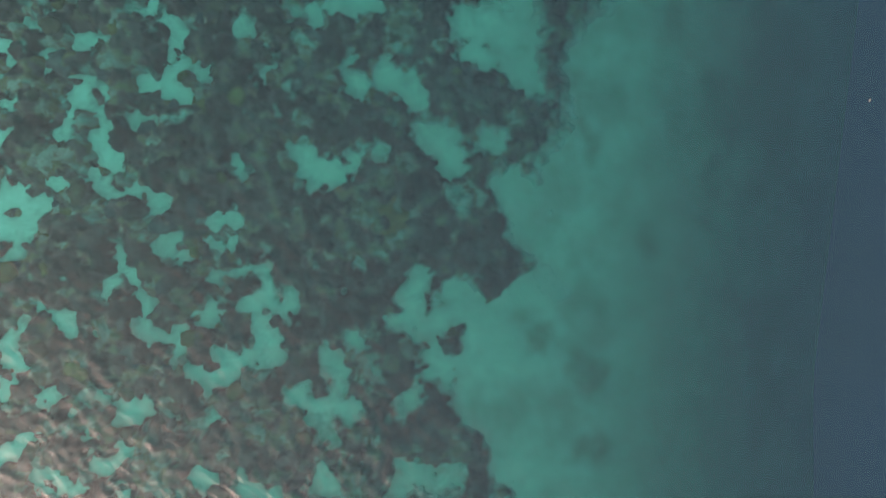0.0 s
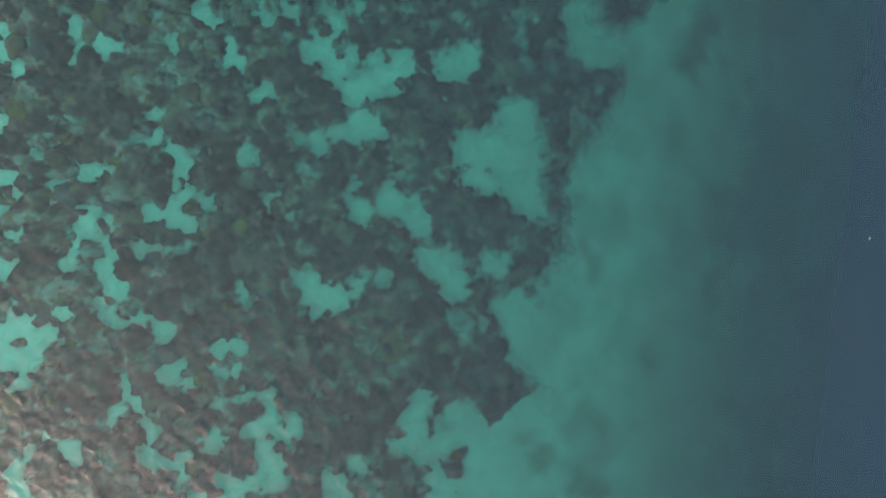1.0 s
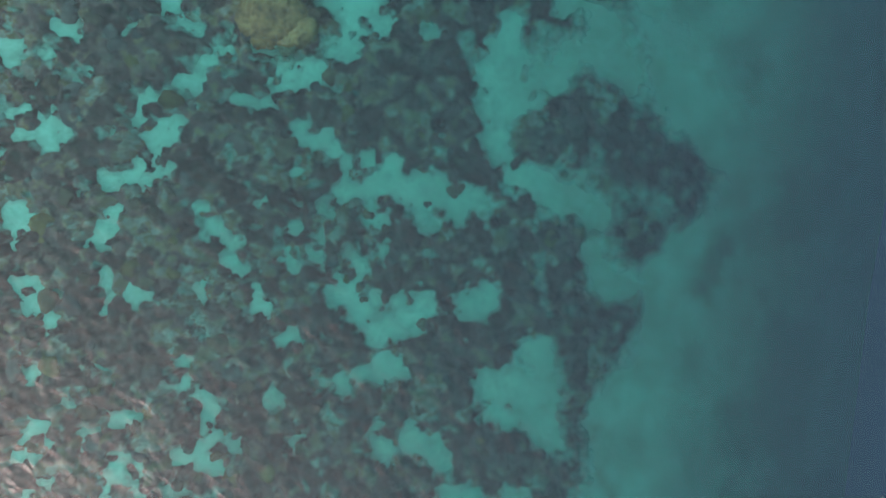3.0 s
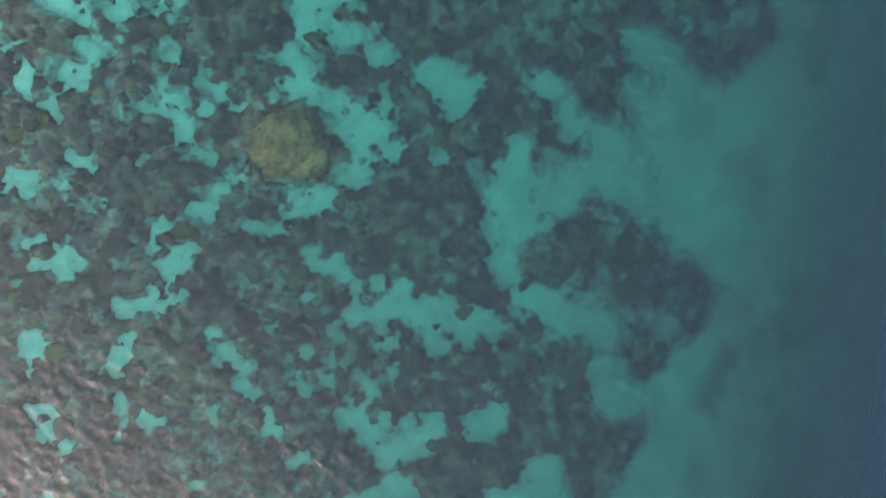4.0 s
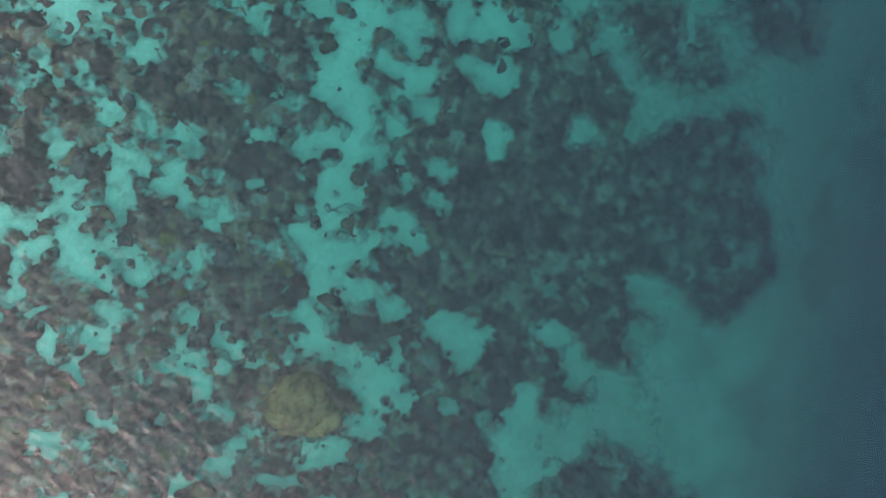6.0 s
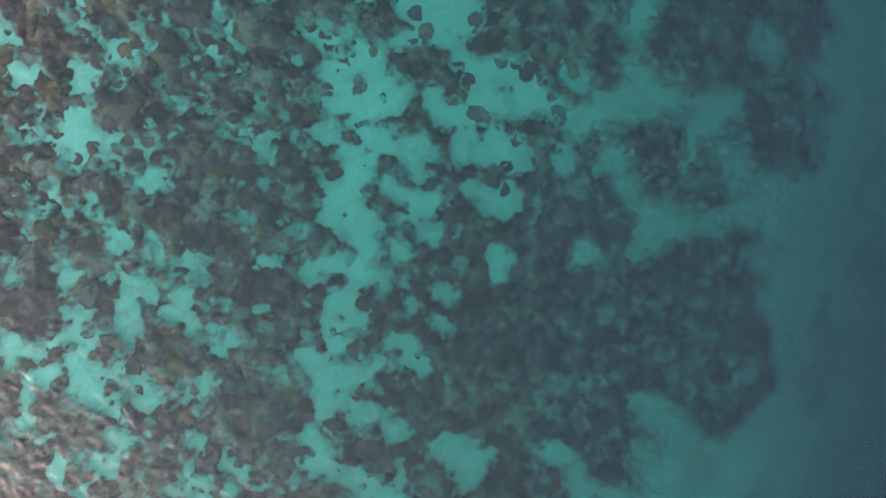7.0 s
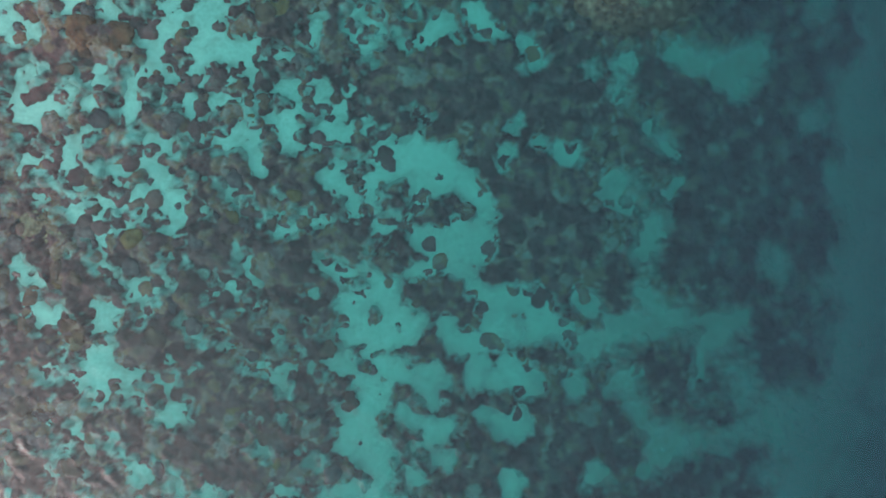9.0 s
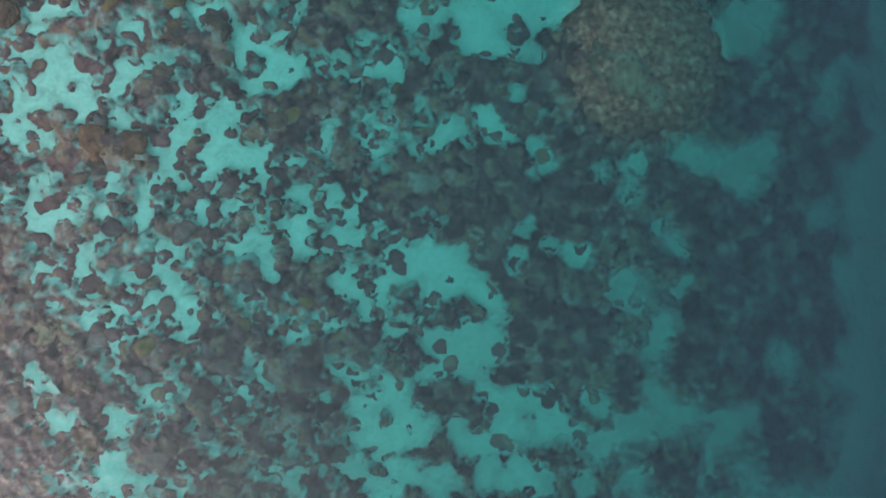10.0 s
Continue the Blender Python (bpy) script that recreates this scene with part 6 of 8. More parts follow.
sand_patch((-9.67, 45.58, 0.16), (-9.47, 45.39, 0.18), (-9.19, 45.10, 0.16), (-9.00, 45.10, 0.18), (-8.81, 45.21, 0.12))
sand_patch((-9.57, 45.00, 0.18))
sand_patch((-9.48, 44.41, 0.16), (-9.67, 44.22, 0.16), (-9.38, 44.12, 0.16), (-9.19, 43.93, 0.18))
sand_patch((-9.57, 43.73, 0.23), (-9.38, 43.83, 0.20), (-9.00, 43.73, 0.24), (-8.52, 43.74, 0.16))
sand_patch((-8.71, 44.23, 0.10))
sand_patch((-8.14, 44.23, 0.12))
thin_sand((-8.23, 44.14, 0.20))
sand_patch((-6.58, 46.92, 0.12), (-6.39, 46.82, 0.12))
sand_patch((-5.86, 46.89, 0.10))
sand_patch((-6.82, 46.12, 0.14))
thin_sand((-6.78, 46.22, 0.18))
sand_patch((-5.28, 46.35, 0.06), (-5.28, 46.15, 0.10))
sand_patch((-5.02, 47.55, 0.14), (-4.82, 47.65, 0.10))
sand_patch((-4.13, 47.47, 0.20), (-4.23, 47.17, 0.24), (-4.33, 46.87, 0.24), (-4.03, 46.78, 0.18))
sand_patch((-3.93, 47.08, 0.16))
sand_patch((-4.53, 47.06, 0.12))
thin_sand((-4.13, 47.17, 0.36))
sand_patch((-4.82, 46.86, 0.12), (-4.76, 46.66, 0.10))
sand_patch((-4.13, 46.51, 0.12), (-3.83, 46.52, 0.08))
thin_sand((-3.64, 46.68, 0.18))
thin_sand((-3.04, 47.30, 0.20))
sand_patch((-3.04, 47.46, 0.10), (-2.90, 47.20, 0.08))
sand_patch((-3.04, 48.99, 0.18), (-3.34, 48.88, 0.18), (-3.14, 48.59, 0.20), (-2.94, 48.40, 0.18), (-2.64, 48.10, 0.10))
sand_patch((-3.44, 48.48, 0.14), (-3.34, 48.29, 0.12))
sand_patch((-2.44, 48.81, 0.16), (-2.24, 48.91, 0.12))
sand_patch((-2.74, 48.50, 0.14))
thin_sand((-3.14, 48.09, 0.20))
reef_spot((-2.64, 48.90, 0.12))
sand_patch((-3.18, 45.44, 0.12), (-3.04, 45.40, 0.16), (-2.98, 45.24, 0.08))
thin_sand((-2.54, 46.51, 0.24), (-2.34, 46.71, 0.20))
sand_patch((-2.14, 46.52, 0.06))
thin_sand((-2.54, 46.11, 0.20))
sand_patch((-4.73, 45.27, 0.12), (-4.92, 45.07, 0.12), (-5.12, 44.77, 0.12), (-5.12, 44.47, 0.12), (-5.02, 44.27, 0.16), (-4.73, 44.04, 0.16), (-4.43, 43.98, 0.18))
sand_patch((-4.63, 44.78, 0.12), (-4.43, 44.68, 0.16), (-4.23, 44.78, 0.10))
sand_patch((-4.73, 44.48, 0.12))
sand_patch((-4.33, 43.92, 0.14))
thin_sand((-4.82, 44.77, 0.40))
sand_patch((-4.33, 45.68, 0.12))
thin_sand((-4.33, 45.58, 0.16))
sand_patch((-1.94, 45.02, 0.12), (-1.94, 44.71, 0.14), (-2.04, 44.41, 0.14), (-2.24, 44.25, 0.10), (-2.54, 44.15, 0.08))
sand_patch((-1.74, 44.92, 0.10))
sand_patch((-1.33, 44.32, 0.12))
thin_sand((-2.04, 44.71, 0.24))
sand_patch((-3.34, 44.14, 0.12), (-3.14, 44.00, 0.16))
thin_sand((-3.14, 43.90, 0.20))
sand_patch((-6.20, 44.56, 0.08), (-6.29, 44.46, 0.12))
sand_patch((-6.59, 44.16, 0.12), (-6.49, 44.02, 0.10))
thin_sand((-6.39, 44.36, 0.24))
sand_patch((-1.34, 48.94, 0.24), (-1.44, 48.14, 0.24))
sand_patch((-1.03, 48.35, 0.40))
sand_patch((-1.33, 47.64, 0.20))
sand_patch((-11.66, 43.41, 0.23), (-11.09, 43.22, 0.19))
sand_patch((-12.03, 42.83, 0.16), (-11.75, 42.64, 0.16))
sand_patch((-11.66, 42.93, 0.16))
sand_patch((-11.47, 42.64, 0.17), (-11.19, 42.64, 0.16))
sand_patch((-10.71, 42.64, 0.23), (-10.62, 42.26, 0.19), (-10.62, 41.87, 0.23), (-10.43, 41.57, 0.20))
sand_patch((-10.90, 42.06, 0.16))
sand_patch((-10.24, 43.53, 0.27), (-9.86, 43.63, 0.23))
sand_patch((-10.14, 43.23, 0.23), (-9.86, 42.85, 0.16))
sand_patch((-10.05, 42.65, 0.20))
sand_patch((-10.52, 43.04, 0.18))
sand_patch((-10.81, 43.62, 0.18))
sand_patch((-11.38, 42.25, 0.10), (-11.28, 41.96, 0.12))
sand_patch((-9.86, 41.87, 0.16), (-10.05, 41.77, 0.16), (-10.15, 41.48, 0.12))
sand_patch((-10.43, 41.09, 0.12), (-10.53, 40.89, 0.12), (-10.34, 40.60, 0.14))
sand_patch((-12.50, 42.15, 0.12), (-12.50, 41.86, 0.17), (-12.60, 41.57, 0.19), (-12.50, 41.28, 0.15))
sand_patch((-12.31, 41.86, 0.12))
sand_patch((-12.41, 42.44, 0.12), (-12.22, 42.54, 0.12))
sand_patch((-13.80, 41.76, 0.15), (-13.71, 41.56, 0.10))
sand_patch((-13.62, 40.89, 0.10), (-13.81, 40.98, 0.10), (-13.99, 40.69, 0.10))
thin_sand((-13.71, 40.89, 0.19))
sand_patch((-13.52, 42.43, 0.10), (-13.71, 42.53, 0.12))
sand_patch((-14.45, 42.14, 0.12), (-14.36, 42.33, 0.10))
thin_sand((-14.45, 42.23, 0.19))
sand_patch((-15.19, 41.85, 0.12), (-15.00, 41.75, 0.13), (-14.91, 41.56, 0.19), (-14.73, 41.56, 0.13))
thin_sand((-14.17, 42.81, 0.19))
sand_patch((-13.89, 42.72, 0.13), (-13.62, 42.72, 0.14), (-13.43, 43.01, 0.10))
thin_sand((-14.63, 42.52, 0.27))
sand_patch((-13.25, 42.53, 0.10))
sand_patch((-15.87, 41.75, 0.19), (-15.67, 41.56, 0.15), (-15.48, 41.75, 0.15))
sand_patch((-15.96, 41.46, 0.19), (-16.16, 41.27, 0.15))
sand_patch((-16.25, 41.65, 0.13))
sand_patch((-15.68, 41.08, 0.15), (-15.58, 40.79, 0.13))
sand_patch((-16.06, 40.98, 0.12), (-15.97, 40.79, 0.13))
thin_sand((-15.87, 41.27, 0.38))
thin_sand((-16.35, 42.23, 0.27))
sand_patch((-15.96, 42.13, 0.15), (-15.67, 41.94, 0.13))
thin_sand((-15.77, 42.33, 0.27))
thin_sand((-15.67, 43.09, 0.35))
sand_patch((-15.77, 42.81, 0.13))
sand_patch((-16.15, 42.61, 0.10))
thin_sand((-16.73, 42.04, 0.17))
sand_patch((-15.38, 42.23, 0.10))
sand_patch((-14.64, 40.50, 0.13), (-14.55, 40.21, 0.17), (-14.46, 39.93, 0.17), (-14.27, 39.73, 0.13), (-14.18, 39.54, 0.15), (-14.37, 39.35, 0.15))
sand_patch((-14.73, 40.21, 0.13))
sand_patch((-14.64, 39.73, 0.13))
thin_sand((-14.55, 40.12, 0.27))
sand_patch((-15.78, 40.21, 0.13), (-15.59, 40.02, 0.13), (-15.87, 39.93, 0.13))
thin_sand((-15.59, 39.93, 0.31))
thin_sand((-16.16, 39.73, 0.23))
sand_patch((-15.30, 39.73, 0.12))
sand_patch((-14.92, 39.45, 0.12))
thin_sand((-15.39, 40.21, 0.19))
sand_patch((-15.97, 39.45, 0.12))
thin_sand((-14.83, 39.54, 0.23))
thin_sand((-16.35, 40.31, 0.23))
sand_patch((-12.13, 40.21, 0.16), (-11.94, 40.40, 0.16), (-11.66, 40.50, 0.17), (-11.47, 40.50, 0.16), (-11.19, 40.40, 0.14), (-11.00, 40.31, 0.10))
sand_patch((-12.04, 40.02, 0.14), (-12.23, 39.73, 0.12))
sand_patch((-13.26, 39.44, 0.14), (-13.07, 39.53, 0.14), (-12.79, 39.63, 0.14), (-12.51, 39.63, 0.12))
thin_sand((-12.70, 39.63, 0.23))
sand_patch((-11.76, 39.72, 0.12), (-11.67, 39.43, 0.17), (-11.57, 39.14, 0.18))
sand_patch((-11.29, 39.33, 0.14))
reef_spot((-10.15, 42.26, 0.27), (-10.05, 42.36, 0.23))
reef_spot((-9.86, 42.94, 0.16))
reef_spot((-11.24, 42.99, 0.14))
reef_spot((-12.03, 42.93, 0.10))
reef_spot((-11.69, 42.83, 0.14))
reef_spot((-11.19, 41.38, 0.23), (-11.38, 41.47, 0.18), (-11.00, 41.28, 0.18))
reef_spot((-11.28, 42.15, 0.14))
reef_spot((-10.19, 40.89, 0.14))
reef_spot((-10.81, 42.64, 0.10))
reef_spot((-10.81, 43.32, 0.16))
reef_spot((-11.94, 41.96, 0.27))
reef_spot((-12.04, 41.28, 0.27), (-11.94, 40.99, 0.23))
reef_spot((-13.06, 41.85, 0.35), (-13.15, 42.24, 0.27))
reef_spot((-13.71, 41.37, 0.19))
reef_spot((-13.68, 40.75, 0.12))
sand_patch((-9.38, 43.53, 0.27), (-9.00, 43.54, 0.27), (-8.62, 43.64, 0.20), (-8.52, 43.35, 0.16))
sand_patch((-8.81, 43.25, 0.14))
sand_patch((-9.29, 42.95, 0.12), (-9.48, 42.56, 0.16), (-9.67, 42.36, 0.14))
sand_patch((-9.29, 42.65, 0.12))
sand_patch((-8.43, 42.66, 0.10), (-8.47, 42.27, 0.12))
sand_patch((-7.46, 43.55, 0.16), (-7.65, 43.51, 0.12))
thin_sand((-8.04, 42.86, 0.24))
sand_patch((-8.33, 42.90, 0.10))
sand_patch((-9.67, 41.97, 0.12), (-9.58, 41.77, 0.14))
sand_patch((-9.00, 40.89, 0.12), (-8.81, 40.99, 0.12), (-8.52, 40.99, 0.10), (-8.24, 40.89, 0.12))
thin_sand((-8.53, 40.89, 0.24))
sand_patch((-9.67, 40.70, 0.10), (-9.48, 40.60, 0.14), (-9.29, 40.54, 0.12))
thin_sand((-9.48, 40.60, 0.20))
sand_patch((-7.46, 42.37, 0.14), (-7.27, 42.47, 0.18), (-6.98, 42.57, 0.16), (-6.59, 42.67, 0.12), (-6.30, 42.68, 0.14), (-6.10, 42.48, 0.18), (-5.91, 42.38, 0.16))
sand_patch((-7.07, 42.28, 0.18), (-6.98, 41.98, 0.14), (-6.78, 41.68, 0.16))
sand_patch((-7.85, 42.17, 0.08))
sand_patch((-6.20, 42.18, 0.18), (-6.10, 41.89, 0.18))
sand_patch((-6.59, 41.59, 0.12), (-6.39, 41.49, 0.12))
sand_patch((-5.81, 41.69, 0.16), (-5.51, 41.69, 0.12), (-5.22, 41.73, 0.14))
sand_patch((-5.42, 41.49, 0.12))
sand_patch((-5.22, 42.39, 0.12), (-5.02, 42.19, 0.12))
thin_sand((-5.22, 42.19, 0.20))
sand_patch((-5.71, 42.98, 0.12), (-5.61, 43.08, 0.08))
sand_patch((-8.04, 41.48, 0.18), (-7.85, 41.39, 0.20), (-7.56, 41.39, 0.20), (-7.27, 41.49, 0.24), (-7.08, 41.29, 0.24), (-6.88, 40.99, 0.16))
sand_patch((-7.46, 41.09, 0.20), (-7.08, 40.80, 0.24), (-7.08, 40.40, 0.18))
sand_patch((-7.27, 40.60, 0.18))
sand_patch((-6.79, 40.40, 0.10), (-6.49, 40.40, 0.10))
sand_patch((-5.91, 41.29, 0.10), (-6.00, 41.09, 0.16), (-6.30, 40.80, 0.16), (-6.20, 40.50, 0.12))
sand_patch((-6.10, 40.89, 0.24), (-5.81, 40.90, 0.24), (-5.51, 40.80, 0.24), (-5.12, 40.70, 0.16))
sand_patch((-5.81, 40.60, 0.16))
sand_patch((-5.22, 40.99, 0.12), (-5.02, 41.09, 0.12))
sand_patch((-4.63, 41.00, 0.12), (-4.43, 41.06, 0.10))
reef_spot((-7.89, 41.78, 0.20), (-7.66, 41.88, 0.20))
reef_spot((-6.59, 41.98, 0.22))
reef_spot((-6.88, 41.39, 0.14))
reef_spot((-6.69, 40.80, 0.18), (-6.59, 40.99, 0.14))
reef_spot((-6.40, 40.20, 0.18))
reef_spot((-5.81, 41.39, 0.16))
reef_spot((-5.61, 42.09, 0.20))
reef_spot((-7.17, 41.84, 0.10))
sand_patch((-8.53, 40.40, 0.12), (-8.43, 40.20, 0.12), (-8.33, 39.91, 0.16), (-8.24, 39.61, 0.14))
thin_sand((-8.43, 40.01, 0.20))
sand_patch((-6.01, 39.31, 0.16), (-5.81, 39.21, 0.18))
sand_patch((-5.61, 39.41, 0.16), (-5.32, 39.70, 0.16), (-5.02, 39.80, 0.16))
thin_sand((-5.71, 39.80, 0.24))
sand_patch((-5.52, 39.11, 0.16))
sand_patch((-5.91, 39.90, 0.10))
sand_patch((-3.94, 40.70, 0.16), (-4.13, 40.50, 0.16), (-4.13, 40.20, 0.18))
sand_patch((-4.13, 39.80, 0.18), (-3.74, 40.10, 0.28), (-3.14, 40.30, 0.28), (-2.74, 40.50, 0.20))
sand_patch((-2.94, 40.80, 0.12), (-2.84, 40.90, 0.10))
sand_patch((-3.74, 39.60, 0.24), (-3.14, 39.90, 0.36), (-2.34, 39.89, 0.36), (-1.94, 39.69, 0.36), (-1.53, 39.69, 0.28), (-1.03, 39.49, 0.20))
sand_patch((-3.94, 39.50, 0.18))
sand_patch((-1.64, 40.60, 0.12), (-1.53, 40.19, 0.16))
sand_patch((-4.33, 39.30, 0.18), (-4.63, 39.30, 0.16))
sand_patch((-2.74, 39.49, 0.24))
reef_spot((-4.63, 39.80, 0.24), (-4.43, 39.70, 0.20))
reef_spot((-5.06, 39.30, 0.24))
reef_spot((-3.54, 40.60, 0.12))
sand_patch((-2.74, 41.60, 0.12), (-2.54, 41.44, 0.10))
thin_sand((-3.24, 41.70, 0.24))
sand_patch((-4.63, 41.39, 0.12))
thin_sand((-4.73, 41.59, 0.16))
thin_sand((-4.63, 43.88, 0.20))
sand_patch((-4.33, 43.29, 0.08))
sand_patch((-4.73, 43.68, 0.08))
# the deeper side: tongues of sand, faint patches, and growth standing out on the slope
sand_patch((0.99, 7.37, 0.46), (1.91, 7.21, 0.55), (2.66, 7.04, 0.46))
sand_patch((1.17, 6.45, 0.37), (1.72, 6.09, 0.28))
sand_patch((2.28, 6.29, 0.41), (2.84, 5.75, 0.37), (3.22, 5.38, 0.26))
sand_patch((2.85, 7.79, 0.28))
sand_patch((-0.32, 3.67, 0.37), (0.23, 3.31, 0.42), (0.41, 2.76, 0.28))
sand_patch((1.71, 3.51, 0.24))
thin_sand((0.41, 1.84, 0.46), (0.77, 1.29, 0.37))
sand_patch((2.26, 2.03, 0.41), (2.82, 1.29, 0.56), (3.01, 0.36, 0.52))
thin_sand((0.39, -1.11, 0.37))
sand_patch((0.39, -1.47, 0.28), (0.94, -1.85, 0.46))
veiled_reef((3.89, 7.08, 0.41), (3.70, 6.14, 0.34))
veiled_reef((4.57, 5.62, 0.24))
veiled_reef((4.57, 4.49, 0.23), (5.16, 3.38, 0.19))
veiled_reef((7.26, 0.16, 0.27))
reef_spot((3.38, -0.76, 0.45), (4.06, -1.43, 0.38))
veiled_reef((3.19, -3.00, 0.45))
veiled_reef((4.35, -3.41, 0.41), (5.15, -4.40, 0.48))
veiled_reef((2.81, -2.25, 0.26))
reef_spot((0.18, -6.63, 0.29), (0.73, -7.20, 0.37), (1.10, -7.03, 0.26))
veiled_reef((4.73, -6.65, 0.34), (5.34, -6.90, 0.27))
sand_patch((1.00, 17.81, 0.41), (1.29, 17.07, 0.38), (1.38, 16.51, 0.26))
sand_patch((0.81, 16.87, 0.19))
sand_patch((2.43, 17.85, 0.26))
sand_patch((3.20, 17.69, 0.27))
sand_patch((2.52, 17.20, 0.19))
sand_patch((1.00, 15.37, 0.30), (1.38, 15.10, 0.41))
sand_patch((1.76, 14.26, 0.34), (2.52, 14.17, 0.42), (3.10, 13.71, 0.46), (3.87, 13.44, 0.40), (4.67, 13.17, 0.31))
thin_sand((5.27, 13.00, 0.35))
thin_sand((5.68, 13.78, 0.39), (6.50, 13.61, 0.49), (6.92, 13.23, 0.39))
thin_sand((4.47, 15.46, 0.38), (4.67, 14.90, 0.38), (4.07, 14.49, 0.29))
sand_patch((-1.07, 13.84, 0.47), (-0.32, 13.76, 0.37), (0.43, 13.58, 0.34), (0.62, 13.30, 0.26))
sand_patch((-0.13, 13.11, 0.28))
reef_spot((-0.13, 13.95, 0.22))
sand_patch((0.14, 10.11, 0.26), (0.80, 10.30, 0.34))
sand_patch((0.43, 9.83, 0.23))
thin_sand((2.61, 11.62, 0.34), (2.71, 10.68, 0.28), (2.90, 9.73, 0.28))
thin_sand((3.68, 9.73, 0.34))
sand_patch((4.47, 11.64, 0.27))
thin_sand((5.27, 11.84, 0.39))
sand_patch((4.67, 11.06, 0.35), (5.48, 10.68, 0.39))
sand_patch((2.42, 8.50, 0.38))
thin_sand((1.75, 8.22, 0.28))
veiled_reef((5.89, 9.13, 0.23))
veiled_reef((9.30, 11.93, 0.71), (8.73, 10.51, 0.48))
sand_patch((4.87, 18.06, 0.27), (5.47, 17.91, 0.27))
sand_patch((0.51, 28.40, 0.27))
thin_sand((0.31, 28.01, 0.27))
sand_patch((3.66, 28.60, 0.43), (4.07, 28.43, 0.27))
thin_sand((5.31, 28.70, 0.28))
thin_sand((9.63, 28.48, 0.41))
sand_patch((-1.42, 21.91, 0.38), (-0.85, 21.82, 0.42), (-0.46, 21.44, 0.46), (-0.27, 21.05, 0.27))
sand_patch((0.12, 21.44, 0.23))
sand_patch((-0.56, 21.05, 0.27), (-0.61, 20.66, 0.14))
sand_patch((2.38, 21.55, 0.31), (2.68, 21.35, 0.23))
thin_sand((1.69, 21.25, 0.31))
thin_sand((2.48, 23.20, 0.43))
thin_sand((1.98, 23.49, 0.23))
sand_patch((5.74, 23.26, 0.20), (5.95, 22.87, 0.24), (6.58, 22.48, 0.20))
sand_patch((5.43, 21.67, 0.20), (5.74, 21.27, 0.24))
thin_sand((3.07, 21.06, 0.39))
sand_patch((3.27, 20.67, 0.24), (3.68, 20.18, 0.31))
sand_patch((4.70, 19.68, 0.44), (5.12, 19.09, 0.48), (5.54, 18.28, 0.52), (5.75, 17.68, 0.36))
sand_patch((3.88, 18.51, 0.28), (4.50, 18.50, 0.32))
sand_patch((3.48, 17.92, 0.27), (3.68, 18.51, 0.26))
sand_patch((3.08, 17.53, 0.22))
thin_sand((2.88, 18.71, 0.68), (2.48, 17.93, 0.59))
sand_patch((1.69, 19.50, 0.31), (1.59, 18.72, 0.43), (1.49, 17.94, 0.45), (1.59, 16.97, 0.43), (1.50, 16.38, 0.23))
sand_patch((1.10, 18.33, 0.27))
thin_sand((0.12, 18.73, 0.43), (0.32, 17.95, 0.39))
sand_patch((2.28, 17.35, 0.27), (2.48, 17.74, 0.20))
sand_patch((2.38, 16.76, 0.16))
sand_patch((1.30, 15.60, 0.39), (1.20, 15.02, 0.23))
sand_patch((7.23, 21.89, 0.50), (7.67, 21.29, 0.40))
reef_spot((7.03, 19.07, 0.73), (6.81, 19.67, 0.56), (7.68, 18.86, 0.41))
reef_spot((6.17, 20.68, 0.28))
thin_sand((6.81, 20.28, 0.32))
thin_sand((11.58, 27.21, 0.74), (11.88, 26.20, 0.85), (11.91, 24.94, 0.74))
thin_sand((10.81, 28.17, 0.52), (9.86, 28.49, 0.51))
thin_sand((10.57, 31.14, 0.81), (11.83, 30.71, 0.86), (13.75, 31.14, 0.89))
thin_sand((9.86, 30.29, 0.63), (12.41, 29.18, 0.98))
thin_sand((14.25, 28.21, 1.02), (15.07, 26.29, 0.92))
thin_sand((7.80, 31.13, 0.33))
sand_patch((-2.15, 39.21, 0.45), (-1.56, 39.42, 0.36), (-0.97, 39.05, 0.36), (-0.47, 38.57, 0.26))
sand_patch((-1.96, 36.85, 0.45), (-1.16, 36.87, 0.46), (-0.57, 37.28, 0.36), (-0.37, 36.88, 0.30))
sand_patch((-1.36, 37.65, 0.32), (-0.77, 37.67, 0.28))
sand_patch((-0.57, 36.48, 0.28))
sand_patch((-0.77, 35.39, 0.22), (-0.17, 35.20, 0.26), (0.43, 35.11, 0.30))
sand_patch((-0.37, 34.70, 0.26), (0.23, 34.41, 0.30), (0.03, 33.91, 0.34))
sand_patch((0.84, 34.92, 0.38), (1.44, 35.03, 0.34), (1.64, 34.33, 0.38), (1.44, 33.83, 0.26))
sand_patch((0.64, 33.92, 0.30))
sand_patch((-1.16, 33.50, 0.38), (-0.37, 33.51, 0.30), (0.03, 33.61, 0.26))
sand_patch((-0.56, 32.71, 0.26), (-0.76, 32.22, 0.30))
sand_patch((0.44, 32.62, 0.26), (0.84, 32.23, 0.40), (1.45, 32.03, 0.26))
sand_patch((0.04, 32.12, 0.26))
sand_patch((1.04, 31.63, 0.18))
sand_patch((-0.36, 30.93, 0.20), (0.24, 30.53, 0.28), (0.84, 30.43, 0.30), (0.94, 30.83, 0.18))
sand_patch((3.27, 35.15, 0.30), (3.58, 34.56, 0.30), (4.11, 34.27, 0.18))
sand_patch((2.25, 34.14, 0.26), (2.66, 33.94, 0.30), (3.07, 33.54, 0.30), (3.69, 33.35, 0.40), (4.53, 33.57, 0.35))
sand_patch((3.69, 32.95, 0.30), (4.32, 32.85, 0.22))
